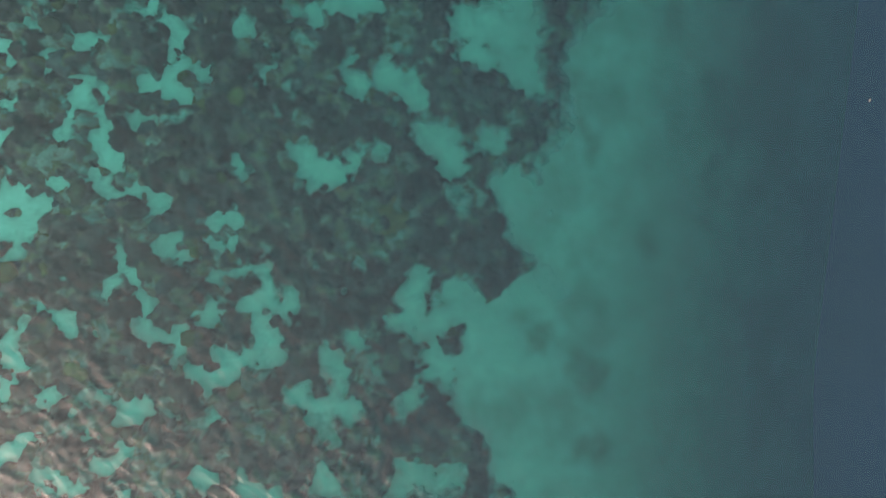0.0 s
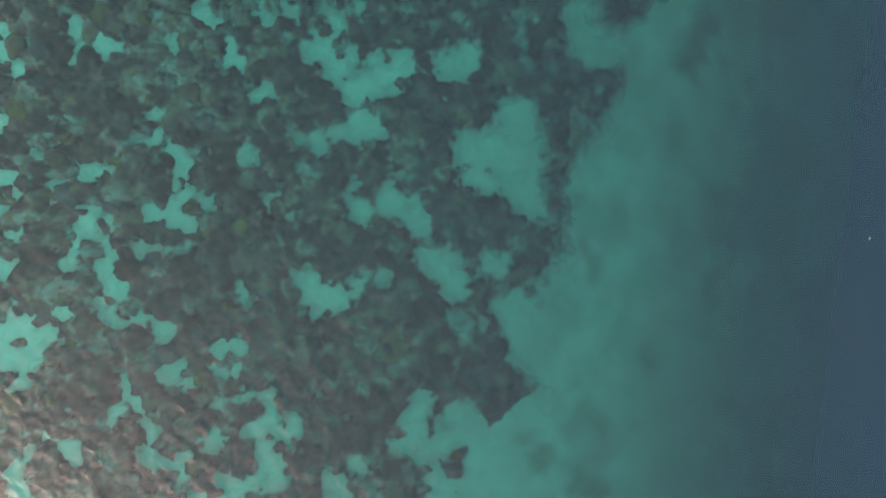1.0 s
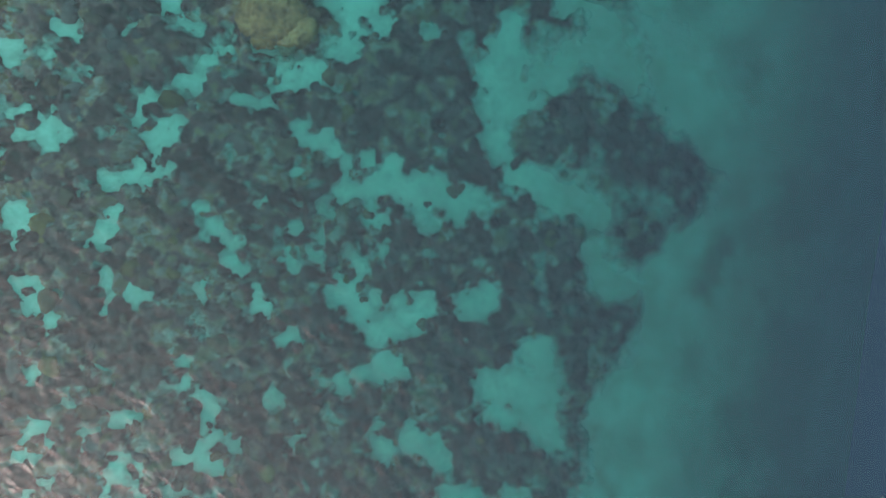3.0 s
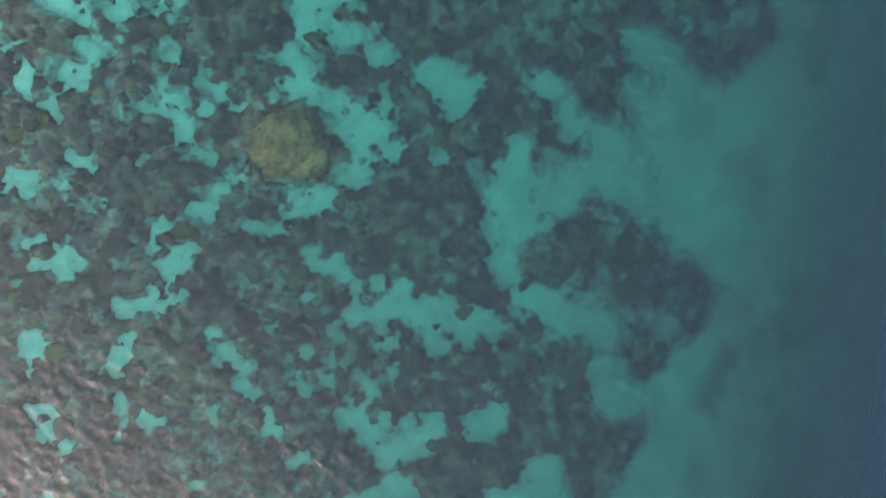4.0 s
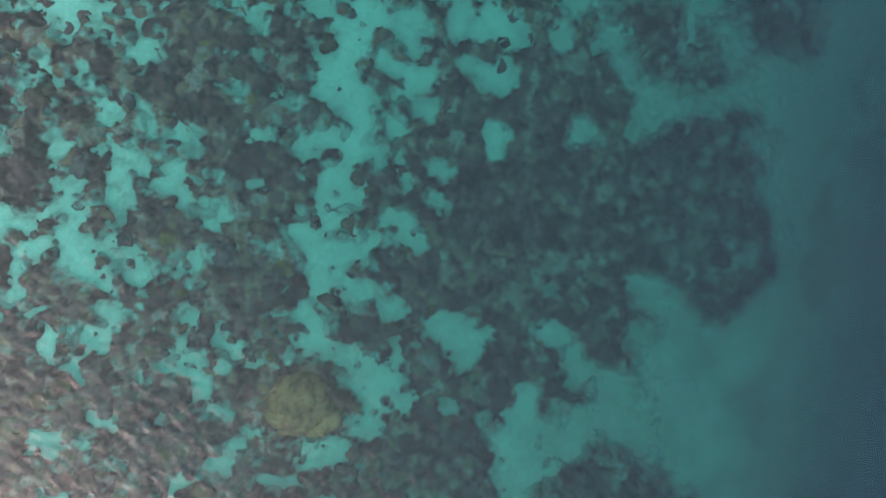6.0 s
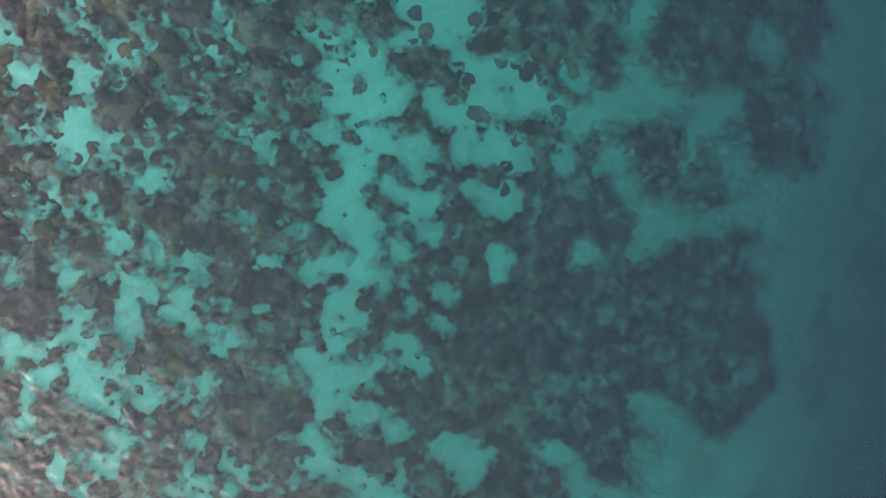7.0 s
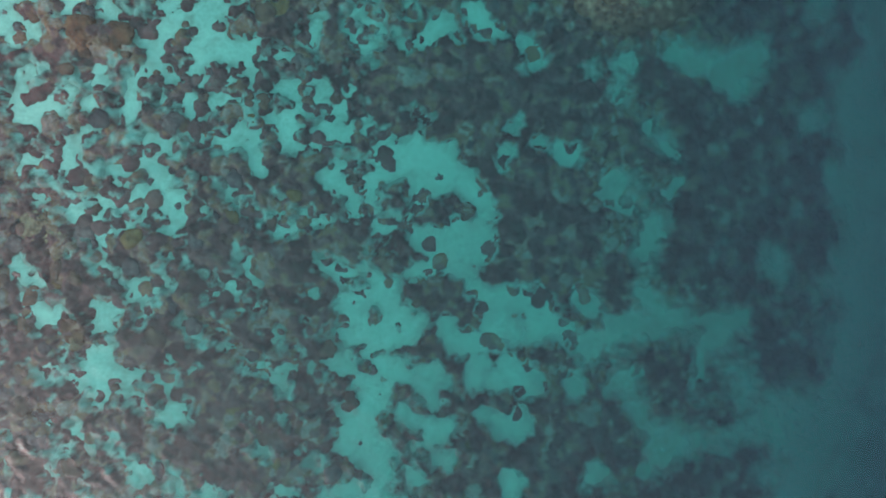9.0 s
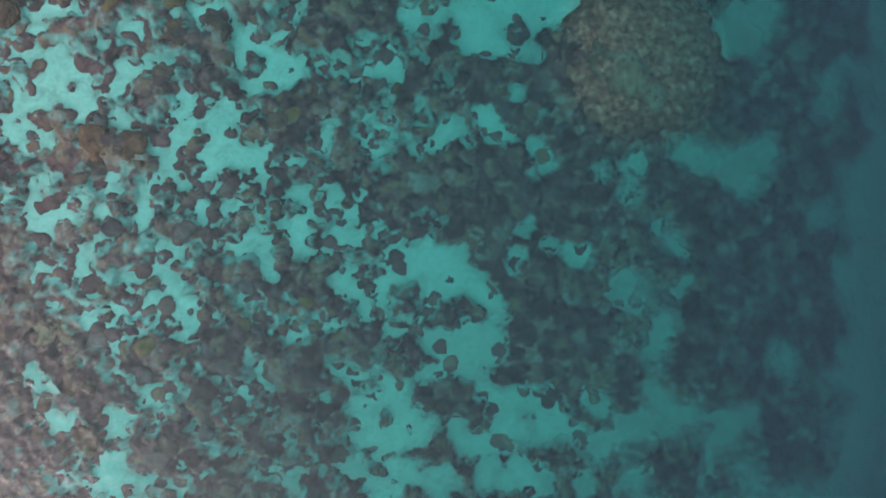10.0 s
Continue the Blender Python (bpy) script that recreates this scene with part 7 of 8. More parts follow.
sand_patch((4.32, 33.97, 0.34), (5.17, 34.19, 0.41), (5.81, 34.41, 0.41), (5.60, 35.02, 0.27), (5.17, 35.21, 0.22))
sand_patch((6.03, 34.11, 0.41), (6.90, 34.23, 0.31), (7.79, 34.04, 0.37), (8.91, 34.17, 0.34), (9.37, 34.29, 0.29))
sand_patch((8.24, 33.64, 0.42), (7.57, 33.21, 0.42), (7.68, 32.38, 0.31), (7.46, 31.76, 0.23))
sand_patch((4.96, 33.57, 0.26))
sand_patch((2.87, 32.13, 0.30), (2.97, 31.73, 0.22))
sand_patch((4.11, 31.94, 0.26), (4.75, 32.15, 0.26), (5.39, 32.26, 0.16))
sand_patch((5.18, 30.93, 0.22), (5.50, 30.31, 0.23))
sand_patch((5.83, 29.49, 0.37), (6.37, 29.79, 0.41))
sand_patch((6.05, 29.18, 0.19))
sand_patch((7.36, 29.68, 0.27))
thin_sand((6.92, 29.69, 0.29))
thin_sand((8.48, 29.67, 0.59), (9.16, 30.08, 0.53))
thin_sand((9.16, 31.35, 0.53), (8.92, 32.18, 0.52), (9.61, 32.61, 0.42))
sand_patch((3.49, 28.71, 0.22), (3.91, 28.50, 0.26), (4.44, 28.18, 0.18))
sand_patch((5.51, 28.67, 0.18))
thin_sand((0.64, 28.33, 0.40))
sand_patch((0.54, 27.93, 0.12))
sand_patch((4.30, 39.32, 0.34), (4.52, 38.83, 0.26), (4.83, 38.65, 0.16))
sand_patch((6.34, 38.93, 0.18), (6.77, 39.16, 0.12))
sand_patch((5.80, 37.88, 0.18), (5.91, 37.28, 0.27), (5.59, 36.75, 0.27))
thin_sand((6.13, 37.08, 0.25))
thin_sand((3.78, 36.78, 0.32))
thin_sand((8.44, 37.39, 0.33))
thin_sand((10.05, 36.84, 0.51), (11.01, 36.36, 0.47))
thin_sand((12.92, 35.50, 0.54))
thin_sand((6.68, 35.46, 0.33))
thin_sand((7.34, 35.89, 0.25))
thin_sand((10.57, 30.93, 0.64), (11.82, 30.92, 0.54))
sand_patch((-1.13, 48.95, 0.76), (0.08, 48.98, 0.85), (1.31, 49.12, 0.73), (2.34, 49.25, 0.37))
sand_patch((-1.33, 47.94, 0.46), (-0.32, 47.76, 0.28), (0.49, 47.68, 0.28), (0.90, 47.49, 0.16))
sand_patch((-0.53, 48.36, 0.56))
reef_spot((0.39, 48.18, 0.40))
sand_patch((8.67, 48.97, 0.64), (9.14, 48.36, 0.43), (8.44, 48.32, 0.42))
sand_patch((9.60, 49.45, 0.43))
thin_sand((9.61, 47.43, 0.43))
thin_sand((11.05, 47.84, 0.54))
thin_sand((12.87, 47.10, 0.66), (12.34, 45.97, 0.66), (11.82, 45.50, 0.44))
thin_sand((13.70, 47.62, 0.56))
thin_sand((7.31, 49.30, 0.42))
sand_patch((-0.83, 45.33, 0.24), (-0.52, 44.84, 0.32))
sand_patch((0.19, 44.64, 0.20), (-0.32, 44.43, 0.18))
sand_patch((-2.14, 44.51, 0.24), (-1.74, 44.82, 0.18))
thin_sand((0.49, 46.16, 0.28))
sand_patch((0.39, 46.06, 0.16))
thin_sand((1.31, 45.27, 0.32))
sand_patch((1.21, 44.15, 0.20), (1.42, 43.65, 0.20))
thin_sand((1.01, 43.13, 0.37))
sand_patch((3.39, 43.36, 0.25))
sand_patch((4.78, 43.90, 0.25), (4.89, 43.39, 0.29))
sand_patch((4.24, 43.37, 0.21))
sand_patch((6.87, 43.84, 0.38), (7.55, 43.65, 0.29))
sand_patch((8.46, 43.35, 0.38), (9.38, 43.69, 0.43), (10.09, 44.13, 0.34))
sand_patch((8.92, 43.04, 0.34))
thin_sand((7.09, 44.27, 0.34))
sand_patch((4.46, 42.35, 0.25))
thin_sand((4.89, 41.94, 0.29))
sand_patch((5.55, 41.53, 0.29), (5.77, 41.12, 0.33), (6.21, 40.49, 0.21), (6.44, 40.28, 0.17))
sand_patch((0.70, 41.21, 0.22))
sand_patch((0.40, 40.29, 0.16), (0.19, 39.89, 0.16))
sand_patch((1.52, 40.60, 0.16))
sand_patch((2.66, 40.29, 0.35), (2.35, 40.29, 0.24))
thin_sand((3.39, 40.90, 0.25))
thin_sand((5.12, 39.66, 0.29))
sand_patch((4.25, 38.74, 0.31), (4.68, 38.43, 0.23))
thin_sand((3.82, 38.95, 0.21))
sand_patch((5.78, 37.78, 0.23), (5.67, 37.16, 0.23), (5.56, 36.54, 0.27))
thin_sand((6.22, 37.15, 0.25))
thin_sand((6.66, 38.60, 0.29))
thin_sand((3.72, 36.38, 0.37))
thin_sand((8.03, 36.47, 0.38))
thin_sand((8.48, 37.09, 0.30))
thin_sand((11.83, 41.79, 0.55), (12.62, 42.02, 0.44))
thin_sand((11.58, 41.14, 0.44))
thin_sand((10.12, 36.61, 0.54), (10.86, 35.72, 0.54))
thin_sand((12.14, 34.99, 0.44))
thin_sand((14.59, 42.96, 0.45))
sand_patch((-2.74, 40.30, 0.48), (-2.14, 40.09, 0.48), (-1.33, 39.49, 0.40), (-0.93, 38.88, 0.26))
sand_patch((-0.72, 38.27, 0.22), (-0.32, 38.07, 0.18))
sand_patch((-2.14, 37.28, 0.36), (-1.33, 37.07, 0.32), (-0.93, 36.66, 0.24))
sand_patch((-0.52, 36.85, 0.28))
sand_patch((-1.53, 36.26, 0.22), (-0.92, 36.05, 0.18))
reef_spot((-1.94, 38.08, 0.48))
reef_spot((-1.03, 38.17, 0.32))

# small pockets of sand between the corals, most of them on the inner flat
pocket = field(RX, RY, 0.75, 11, 3)
limit = 0.84 - 0.16 * smooth(-4, -13, RX) * smooth(-2, 12, RY) - 0.12 * smooth(33, 42, RY) * smooth(-1, -8, RX)
limit = limit - 0.06 * smooth(19, 25, RY) * smooth(36, 30, RY) * smooth(-7, -11, RX)
limit = limit + 0.45 * smooth(-4, 4, RX) + 0.09 * smooth(-8, -13, RX) * smooth(24, 32, RY)
limit = limit + 0.24
inland = np.minimum(inland, (limit - pocket) * 1.1)
# the reef goes on beyond, with sand pools of its own
outside = np.maximum(np.maximum(LEFT + 0.6 - RX, NEAR + 1.5 - RY), RY - FAR + 1.5)
pools = (0.55 - field(RX, RY, 3.2, 13, 4)) * 1.6
inland = np.where(outside > 0, np.minimum(inland, pools), inland)

limit_gap = limit - pocket
# every rim is ragged, from the size of a head down to that of a branch
inland = inland - 0.035 - 0.035 * smooth(34, 38, RY) * smooth(-3, -8, RX) - 0.05 * smooth(24, 28, RY) * smooth(37, 33, RY) * smooth(3, 1, RX) * smooth(-7, -4, RX) + 0.09 * smooth(2, 4, RX) * smooth(24, 28, RY) * smooth(40, 36, RY) + 0.035 * smooth(24, 28, RY) * smooth(37, 33, RY) * smooth(-5, -8, RX) + (1 + 0.5 * smooth(27, 20, RY)) * (0.10 * field(RX, RY, 0.42, 15, 2) + 0.085 * field(RX, RY, 0.20, 16, 2)) + smooth(-1, 4, RX) * (0.13 * field(RX, RY, 0.9, 17, 3) + 0.13 * smooth(10, 22, RY) * field(RX, RY, 0.45, 18, 3))


def plan_at(x, y):
    """How far inside the growth the places x, y lie."""
    i = np.clip(np.searchsorted(reef_x, x), 0, len(reef_x) - 1)
    j = np.clip(np.searchsorted(reef_y, y), 0, len(reef_y) - 1)
    return inland[j, i]


def heads(size, seed, low, spread, warp=0.35):
    """Rounded heads side by side, each there or not as the plan has it at its middle: height 0 to 1, and a number of each one's own."""
    r = np.random.default_rng(seed)
    lo_i, lo_j = int(np.floor(reef_x[0] / size)) - 2, int(np.floor(reef_y[0] / size)) - 2
    shape = (int(reef_x[-1] / size) + 4 - lo_i, int(reef_y[-1] / size) + 4 - lo_j)
    jx, jy, own, wide, luck = (r.uniform(0, 1, shape) for _ in range(5))
    ci, cj = np.meshgrid(np.arange(shape[0]), np.arange(shape[1]), indexing="ij")
    there = plan_at((ci + lo_i + jx) * size, (cj + lo_j + jy) * size) + spread * (luck - 0.5) > low
    u, v = (RX + warp * size * field(RX, RY, size * 0.9, seed + 1, 2)) / size, (RY + warp * size * field(RX, RY, size * 0.9, seed + 2, 2)) / size
    i0, j0 = np.floor(u).astype(int), np.floor(v).astype(int)
    best, tone = np.zeros(RX.shape), np.full(RX.shape, 0.5)
    for di in (-1, 0, 1):
        for dj in (-1, 0, 1):
            i, j = np.clip(i0 + di - lo_i, 0, shape[0] - 1), np.clip(j0 + dj - lo_j, 0, shape[1] - 1)
            d2 = (u - i0 - di - jx[i, j]) ** 2 + (v - j0 - dj - jy[i, j]) ** 2
            h = there[i, j] * (0.55 + 0.45 * wide[i, j]) * np.sqrt(np.clip(1 - d2 / (0.30 + 0.5 * wide[i, j]), 0, 1))
            tone = np.where(h > best, own[i, j], tone)
            best = np.maximum(best, h)
    return best, tone


head_a, tone_a = heads(0.48, 21, -0.02, 0.34)
head_b, tone_b = heads(0.27, 22, 0.0, 0.30)
head_a, head_b = head_a * smooth(-0.11, 0.05, inland), head_b * smooth(-0.09, 0.04, inland)
head_d, tone_d = heads(0.36, 26, 0.06, 0.46, 0.2)
lone_zone = smooth(26, 34, RY) * smooth(-2, -7, RX)
head_d = head_d * lone_zone * smooth(0.0, -0.08, inland)
# single heads stand about on the sand itself
head_e, tone_e = heads(0.40, 28, 0.47, 2.0, 0.16)
head_e = head_e * np.maximum(smooth(33, 38, RY) * smooth(3.5, 1.5, RX), smooth(29, 33, RY) * smooth(-4, -2, RX) * smooth(9, 6, RX)) * smooth(0.0, -0.08, inland)
tone_d, head_d = np.where(head_e > head_d, tone_e, tone_d), np.maximum(head_d, head_e)
lump_c, tone_c = lumps(WX, WY, 1.5, 23)
crumbs = np.clip(field(RX, RY, 0.40, 24, 3), 0, 1)
FLOOR = floor_z(RX, RY)
# on the inner flat the corals stand apart, with sand showing between them
apart = np.maximum(smooth(30, 36, RY) * smooth(-2, -6, RX), smooth(19, 25, RY) * smooth(-7.5, -10, RX)) * (0.6 + 0.5 * field(RX, RY, 3.0, 51, 2))
rise = -0.13 + 0.26 * smooth(-0.05, 0.45, inland) - 0.05 * apart - 0.25 * smooth(0.0, -0.3, inland)
rise = np.where(head_d > 0.02, np.maximum(rise, -0.12 + 0.42 * head_d), rise)
rise = rise + 0.40 * head_a + 0.33 * head_b + 0.16 * lump_c * smooth(0.2, 0.8, inland)
# loose heads and rubble along the rims of the sand pools on the inner flat
rise = rise + 0.05 * crumbs * smooth(-0.75, -0.1, inland) * smooth(0.5, 0.1, inland) * smooth(2, -5, RX)
rise = rise * (1 - 0.3 * smooth(-8, -15, RX))
rise = np.where(rise > 0.35, 0.35 + 0.7 * (rise - 0.35), rise)
SANDY = FLOOR + 0.035 * field(RX, RY, 1.3, 31, 2)
# silt on the reef's rim, plus deep water's blur painted pale, broader with depth
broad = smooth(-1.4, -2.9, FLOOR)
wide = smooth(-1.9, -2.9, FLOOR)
silt_haze = smooth(0.14 + 0.16 * broad + 0.36 * wide, 0.0 - 0.25 * broad, inland + 0.24 * wide * field(RX, RY, 0.8, 75, 4)) * smooth(-1.3, -2.2, FLOOR)
thin = np.maximum(smooth(0.75, 0.05, limit_gap), 1.0 * smooth(0.50, 0.02, inland)) * smooth(2, -4, RX) * (0.6 + 0.4 * smooth(14, 24, RY))
rise = np.where(rise > 0, rise * (1 - 0.85 * silt_haze), rise)
REEF = FLOOR + rise
silt_haze = np.maximum(silt_haze, 0.95 * thin * (0.50 + 0.75 * field(RX, RY, 0.5, 71, 3)))
silt_haze = np.maximum(silt_haze, VEIL)
# towards the outer edge the growth flattens and fades to the sand's colour
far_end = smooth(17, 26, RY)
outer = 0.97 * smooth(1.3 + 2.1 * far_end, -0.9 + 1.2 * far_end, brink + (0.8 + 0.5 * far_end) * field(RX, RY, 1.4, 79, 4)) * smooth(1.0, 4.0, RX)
silt_haze = np.maximum(silt_haze, outer)
REEF = np.where(rise > 0, FLOOR + rise * (1 - 0.85 * outer), REEF)
# fine pale silt lies in every hollow of the innermost flat
silt_haze = np.maximum(silt_haze, smooth(-8.5, -12.5, RX) * smooth(34, 40, RY) * (0.10 + 0.55 * field(RX, RY, 0.5, 73, 3) - 0.35 * (head_a - 0.4)))
silt_haze = silt_haze * (1 - 0.75 * smooth(0.1, 0.3, head_d))
# blur of the deep water painted in: sand and growth colours smeared across rims
sand_blur = np.where((inland < 0) & (head_d < 0.05), 1.0, np.clip(silt_haze, 0, 1))
for reach in (5, 8, 5):
    for turned in (0, 1):
        run = np.cumsum(np.pad(sand_blur, [(reach + 1, reach) if k == turned else (0, 0) for k in (0, 1)], mode="edge"), axis=turned)
        sand_blur = (np.take(run, range(2 * reach + 1, run.shape[turned]), turned) - np.take(run, range(run.shape[turned] - 2 * reach - 1), turned)) / (2 * reach + 1)
blur_share = 0.88 * smooth(0.5, 6.0, RX) * smooth(-1.7, -2.8, FLOOR)
silt_haze = silt_haze * (1 - blur_share) + np.clip(1.15 * sand_blur + 0.15 * field(RX, RY, 0.6, 77, 3) * smooth(0.05, 0.4, sand_blur), 0, 1) * blur_share
tone_a = np.where(head_d > 0.02, 0.28 + 0.5 * tone_d, tone_a)
tone = np.clip(0.5 + 1.7 * (0.50 * tone_a + 0.38 * tone_b + 0.12 * tone_c - 0.5), 0, 1)

gx, gy = axis(LEFT, RIGHT + 7, 0.15, 1900), axis(NEAR, FAR, 0.15, 1900)
GX, GY = np.meshgrid(gx, gy)
near = smooth(4, 0, np.maximum(np.maximum(LEFT - GX, GX - RIGHT), np.maximum(NEAR - GY, GY - FAR)))
# broken coral strewn close to the reef, plus the deep water's blur painted dark
grid = np.ix_(np.clip(np.searchsorted(reef_y, gy), 0, len(reef_y) - 1), np.clip(np.searchsorted(reef_x, gx), 0, len(reef_x) - 1))
strewn_blur = inland[grid]
deeper = smooth(-1.5, -2.9, floor_z(GX, GY))
strewn_blur = np.clip(smooth(-0.22 - 0.32 * deeper, 0.14, strewn_blur) * (1 - 0.68 * deeper) * (0.75 + 0.6 * field(GX, GY, 0.9, 35, 4)), 0, 1) * near
rim = brink[grid]
strewn_blur = strewn_blur * (1 - 0.85 * smooth(1.0, 4.0, GX) * smooth(2.2, 0.6, rim))
strewn_blur = np.maximum(strewn_blur, 0.42 * near * smooth(1.0, 4.0, GX) * smooth(-1.2, 0.8, rim + 1.1 * field(GX, GY, 2.0, 79, 4)))
# the painted blur again, on the sand's side of the deep rims
strewn_blur = np.maximum(strewn_blur, 0.85 * near * blur_share[grid] * (1 - sand_blur[grid]))
strewn_blur = np.maximum(strewn_blur, COVER[grid] * near)
strewn_blur = np.maximum(strewn_blur, 0.5 * deeper * near * smooth(0.05, 0.7, field(GX, GY, 2.6, 37, 4)))
seabed = sheet("seabed", gx, gy, floor_z(GX, GY) + 0.035 * near * field(GX, GY, 1.3, 31, 2) + 0.012 * near * field(GX, GY, 0.3, 33, 2), SAND, values=[("strewn_blur", strewn_blur)])
tagged(seabed, "pale coral sand seabed sloping down to deep water", "seabed", kind="structure")

reef = sheet("reef_rock", reef_x, reef_y, REEF, ROCK, keep=REEF > SANDY - 0.03, values=[("tone", tone), ("silt_haze", silt_haze)])
tagged(reef, "low brown coral growth and rubble covering the sand", "coral reef", kind="stuff")

# ---- the water ----
wx, wy = axis(LEFT, RIGHT, 0.075, 1900), axis(NEAR - 1, FAR, 0.075, 1900)
SX, SY = np.meshgrid(wx, wy)
calm = smooth(12, 0, np.maximum(np.maximum(LEFT - SX, SX - RIGHT - 4), np.maximum(NEAR - SY, SY - FAR)))
swell = np.zeros_like(SX)
bend = field(SX, SY, 1.6, 41, 2)
for k in range(36):
    length = 0.36 * 2.2 ** rng.uniform(0, 1) if k > 1 else rng.uniform(1.5, 3)
    turn = radians(50) + rng.normal(0, 0.5)
    push = SX * math.cos(turn) + SY * math.sin(turn) + 0.12 * length * bend
    swell += 0.0027 * length * np.sin(2 * math.pi * push / length + rng.uniform(0, 6.28))
# short wind ripples with narrow broken crests, running across the swell
across, lengthwise = SX * math.cos(radians(50)) + SY * math.sin(radians(50)), -SX * math.sin(radians(50)) + SY * math.cos(radians(50))
ripple = 1 - np.abs(np.clip(field(across / 0.35 + 0.45 * bend, lengthwise / 0.78, 1.0, 45, 2), -1, 1))
chop = 1 - np.abs(np.clip(field(across / 0.24 - 0.4 * bend, lengthwise / 0.46, 1.0, 47, 2), -1, 1))
swell = (0.35 * swell + 1.5 * swell * np.abs(swell) + 0.019 * ripple ** 7 + 0.009 * chop ** 4) * calm * (0.85 + 0.4 * field(SX, SY, 5.0, 43, 2))
water = sheet("water", wx, wy, swell, WATER)
tagged(water, "clear turquoise sea water with small wind ripples", "water", kind="structure")
lx, ly = axis(LEFT, RIGHT + 8, 0.35, 1900), axis(NEAR - 3, FAR + 3, 0.35, 1900)
LX, LY = np.meshgrid(lx, ly)
LZ = floor_z(LX, LY)
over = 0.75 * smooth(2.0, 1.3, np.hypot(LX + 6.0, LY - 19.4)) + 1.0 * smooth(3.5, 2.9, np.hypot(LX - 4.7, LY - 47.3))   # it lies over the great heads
extra_tint = 0.55 * np.clip(1 - LY / 34, 0, 1.2) - 0.025 * np.clip(LY - 30, 0, 14)      # depth tint painted stronger towards the near end of the reef, weaker at the far end
# sheet above the floor, coloured with the depth's tint and haze
lower = sheet("tint_layer", lx, ly, np.minimum(LZ + 0.85 + over, -0.10), depth_tint_material(), values=[("metres", np.maximum(-LZ - UPPER - over + extra_tint, 0.05))])
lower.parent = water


# ---- corals ----
def part(name, me, parent=None, label=""):
    ob = new(name, me)
    ob.parent = parent
    return tagged(ob, label)


def ball(detail):
    bm = bmesh.new()
    bmesh.ops.create_icosphere(bm, subdivisions=detail, radius=1)
    co = np.array([v.co[:] for v in bm.verts])
    return bm, co


def coral_mesh(name, mat, seed, detail=3, knobs=26, knob=0.34, depth=0.18, flat=0.62, wobble=0.18, steep=1.0):
    """A coral head one metre in radius: a dome with an uneven outline, set with rounded knobs, flat below."""
    r = np.random.default_rng(seed)
    bm, co = ball(detail)
    centres = r.normal(0, 1, (knobs, 3))
    centres[:, 2] = np.abs(centres[:, 2]) * 0.8
    centres /= np.linalg.norm(centres, axis=1)[:, None]
    size = knob * r.uniform(0.6, 1.25, knobs)
    gap = np.linalg.norm(co[:, None] - centres[None], axis=2) / size[None]
    dome = np.sqrt(np.clip(1 - gap ** 2, 0, 1)).max(1)
    a = np.arctan2(co[:, 1], co[:, 0])
    outline = 1 + wobble * (np.sin(2 * a + r.uniform(0, 6)) * 0.6 + np.sin(3 * a + r.uniform(0, 6)) * 0.5 + np.sin(5 * a + r.uniform(0, 6)) * 0.35)
    radius = (1 - depth + depth * dome + r.normal(0, 0.012, len(co)))
    co = co * radius[:, None]
    co[:, 0] *= outline
    co[:, 1] *= outline
    co[:, 2] = np.where(co[:, 2] > 0, np.abs(co[:, 2]) ** steep * flat, co[:, 2] * 0.25)
    for v, c in zip(bm.verts, co):
        v.co = c
    for f in bm.faces:
        f.smooth = True
    me = bpy.data.meshes.new(name)
    bm.to_mesh(me)
    bm.free()
    me.materials.append(mat)
    return me


def ground_at(x, y):
    i, j = min(np.searchsorted(reef_x, x), len(reef_x) - 1), min(np.searchsorted(reef_y, y), len(reef_y) - 1)
    return max(SANDY[j, i], REEF[j, i]), inland[j, i], SANDY[j, i]


def silt_haze_at(x, y):
    return silt_haze[min(np.searchsorted(reef_y, y), len(reef_y) - 1), min(np.searchsorted(reef_x, x), len(reef_x) - 1)]


# the large heads, one by one
def great_head(x, y, size, mat, label, lobes, squash=0.8, seed=1, knobs=70, knob=0.2, depth=0.12):
    """A great coral head: a main dome with smaller lobes grown round it."""
    top = new("coral_bommie")
    level, far, sand = ground_at(x, y)
    top.location = (x, y, sand - 0.08 + 0.7 * max(level - sand, 0.0))
    tagged(top, label, "coral head")
    main = part("dome", coral_mesh("dome", mat, seed, 5, knobs, knob, depth, 0.7, 0.10, 0.6), top)
    main.scale = (size, size, size * squash)
    for n, (dx, dy, s, *other) in enumerate(lobes):
        lobe = part("lobe", coral_mesh("lobe", other[0] if other else mat, seed + 1 + n, 4, 30, 0.3, 0.16, 0.75, 0.16, 0.6), top, "dull brown lobe" if other and other[0] is BROWN else "pale worn lobe" if other else "")
        lobe.location = (dx * size, dy * size, 0.02 + size * (other[1] if len(other) > 1 else 0))
        lobe.scale = (s * size, s * size, s * size * squash * 1.1)
    return top


great_head(-6.03, 19.42, 1.12, YELLOW, "large yellow boulder coral head ringed by sand", [(0.62, -0.45, 0.62), (-0.35, -0.45, 0.6), (0.50, 0.30, 0.52, BROWN), (-0.5, 0.25, 0.5), (0.95, -0.1, 0.36, BROWN), (0.3, -0.85, 0.34, WORN)], 1.2, 50, 46, 0.30, 0.13)
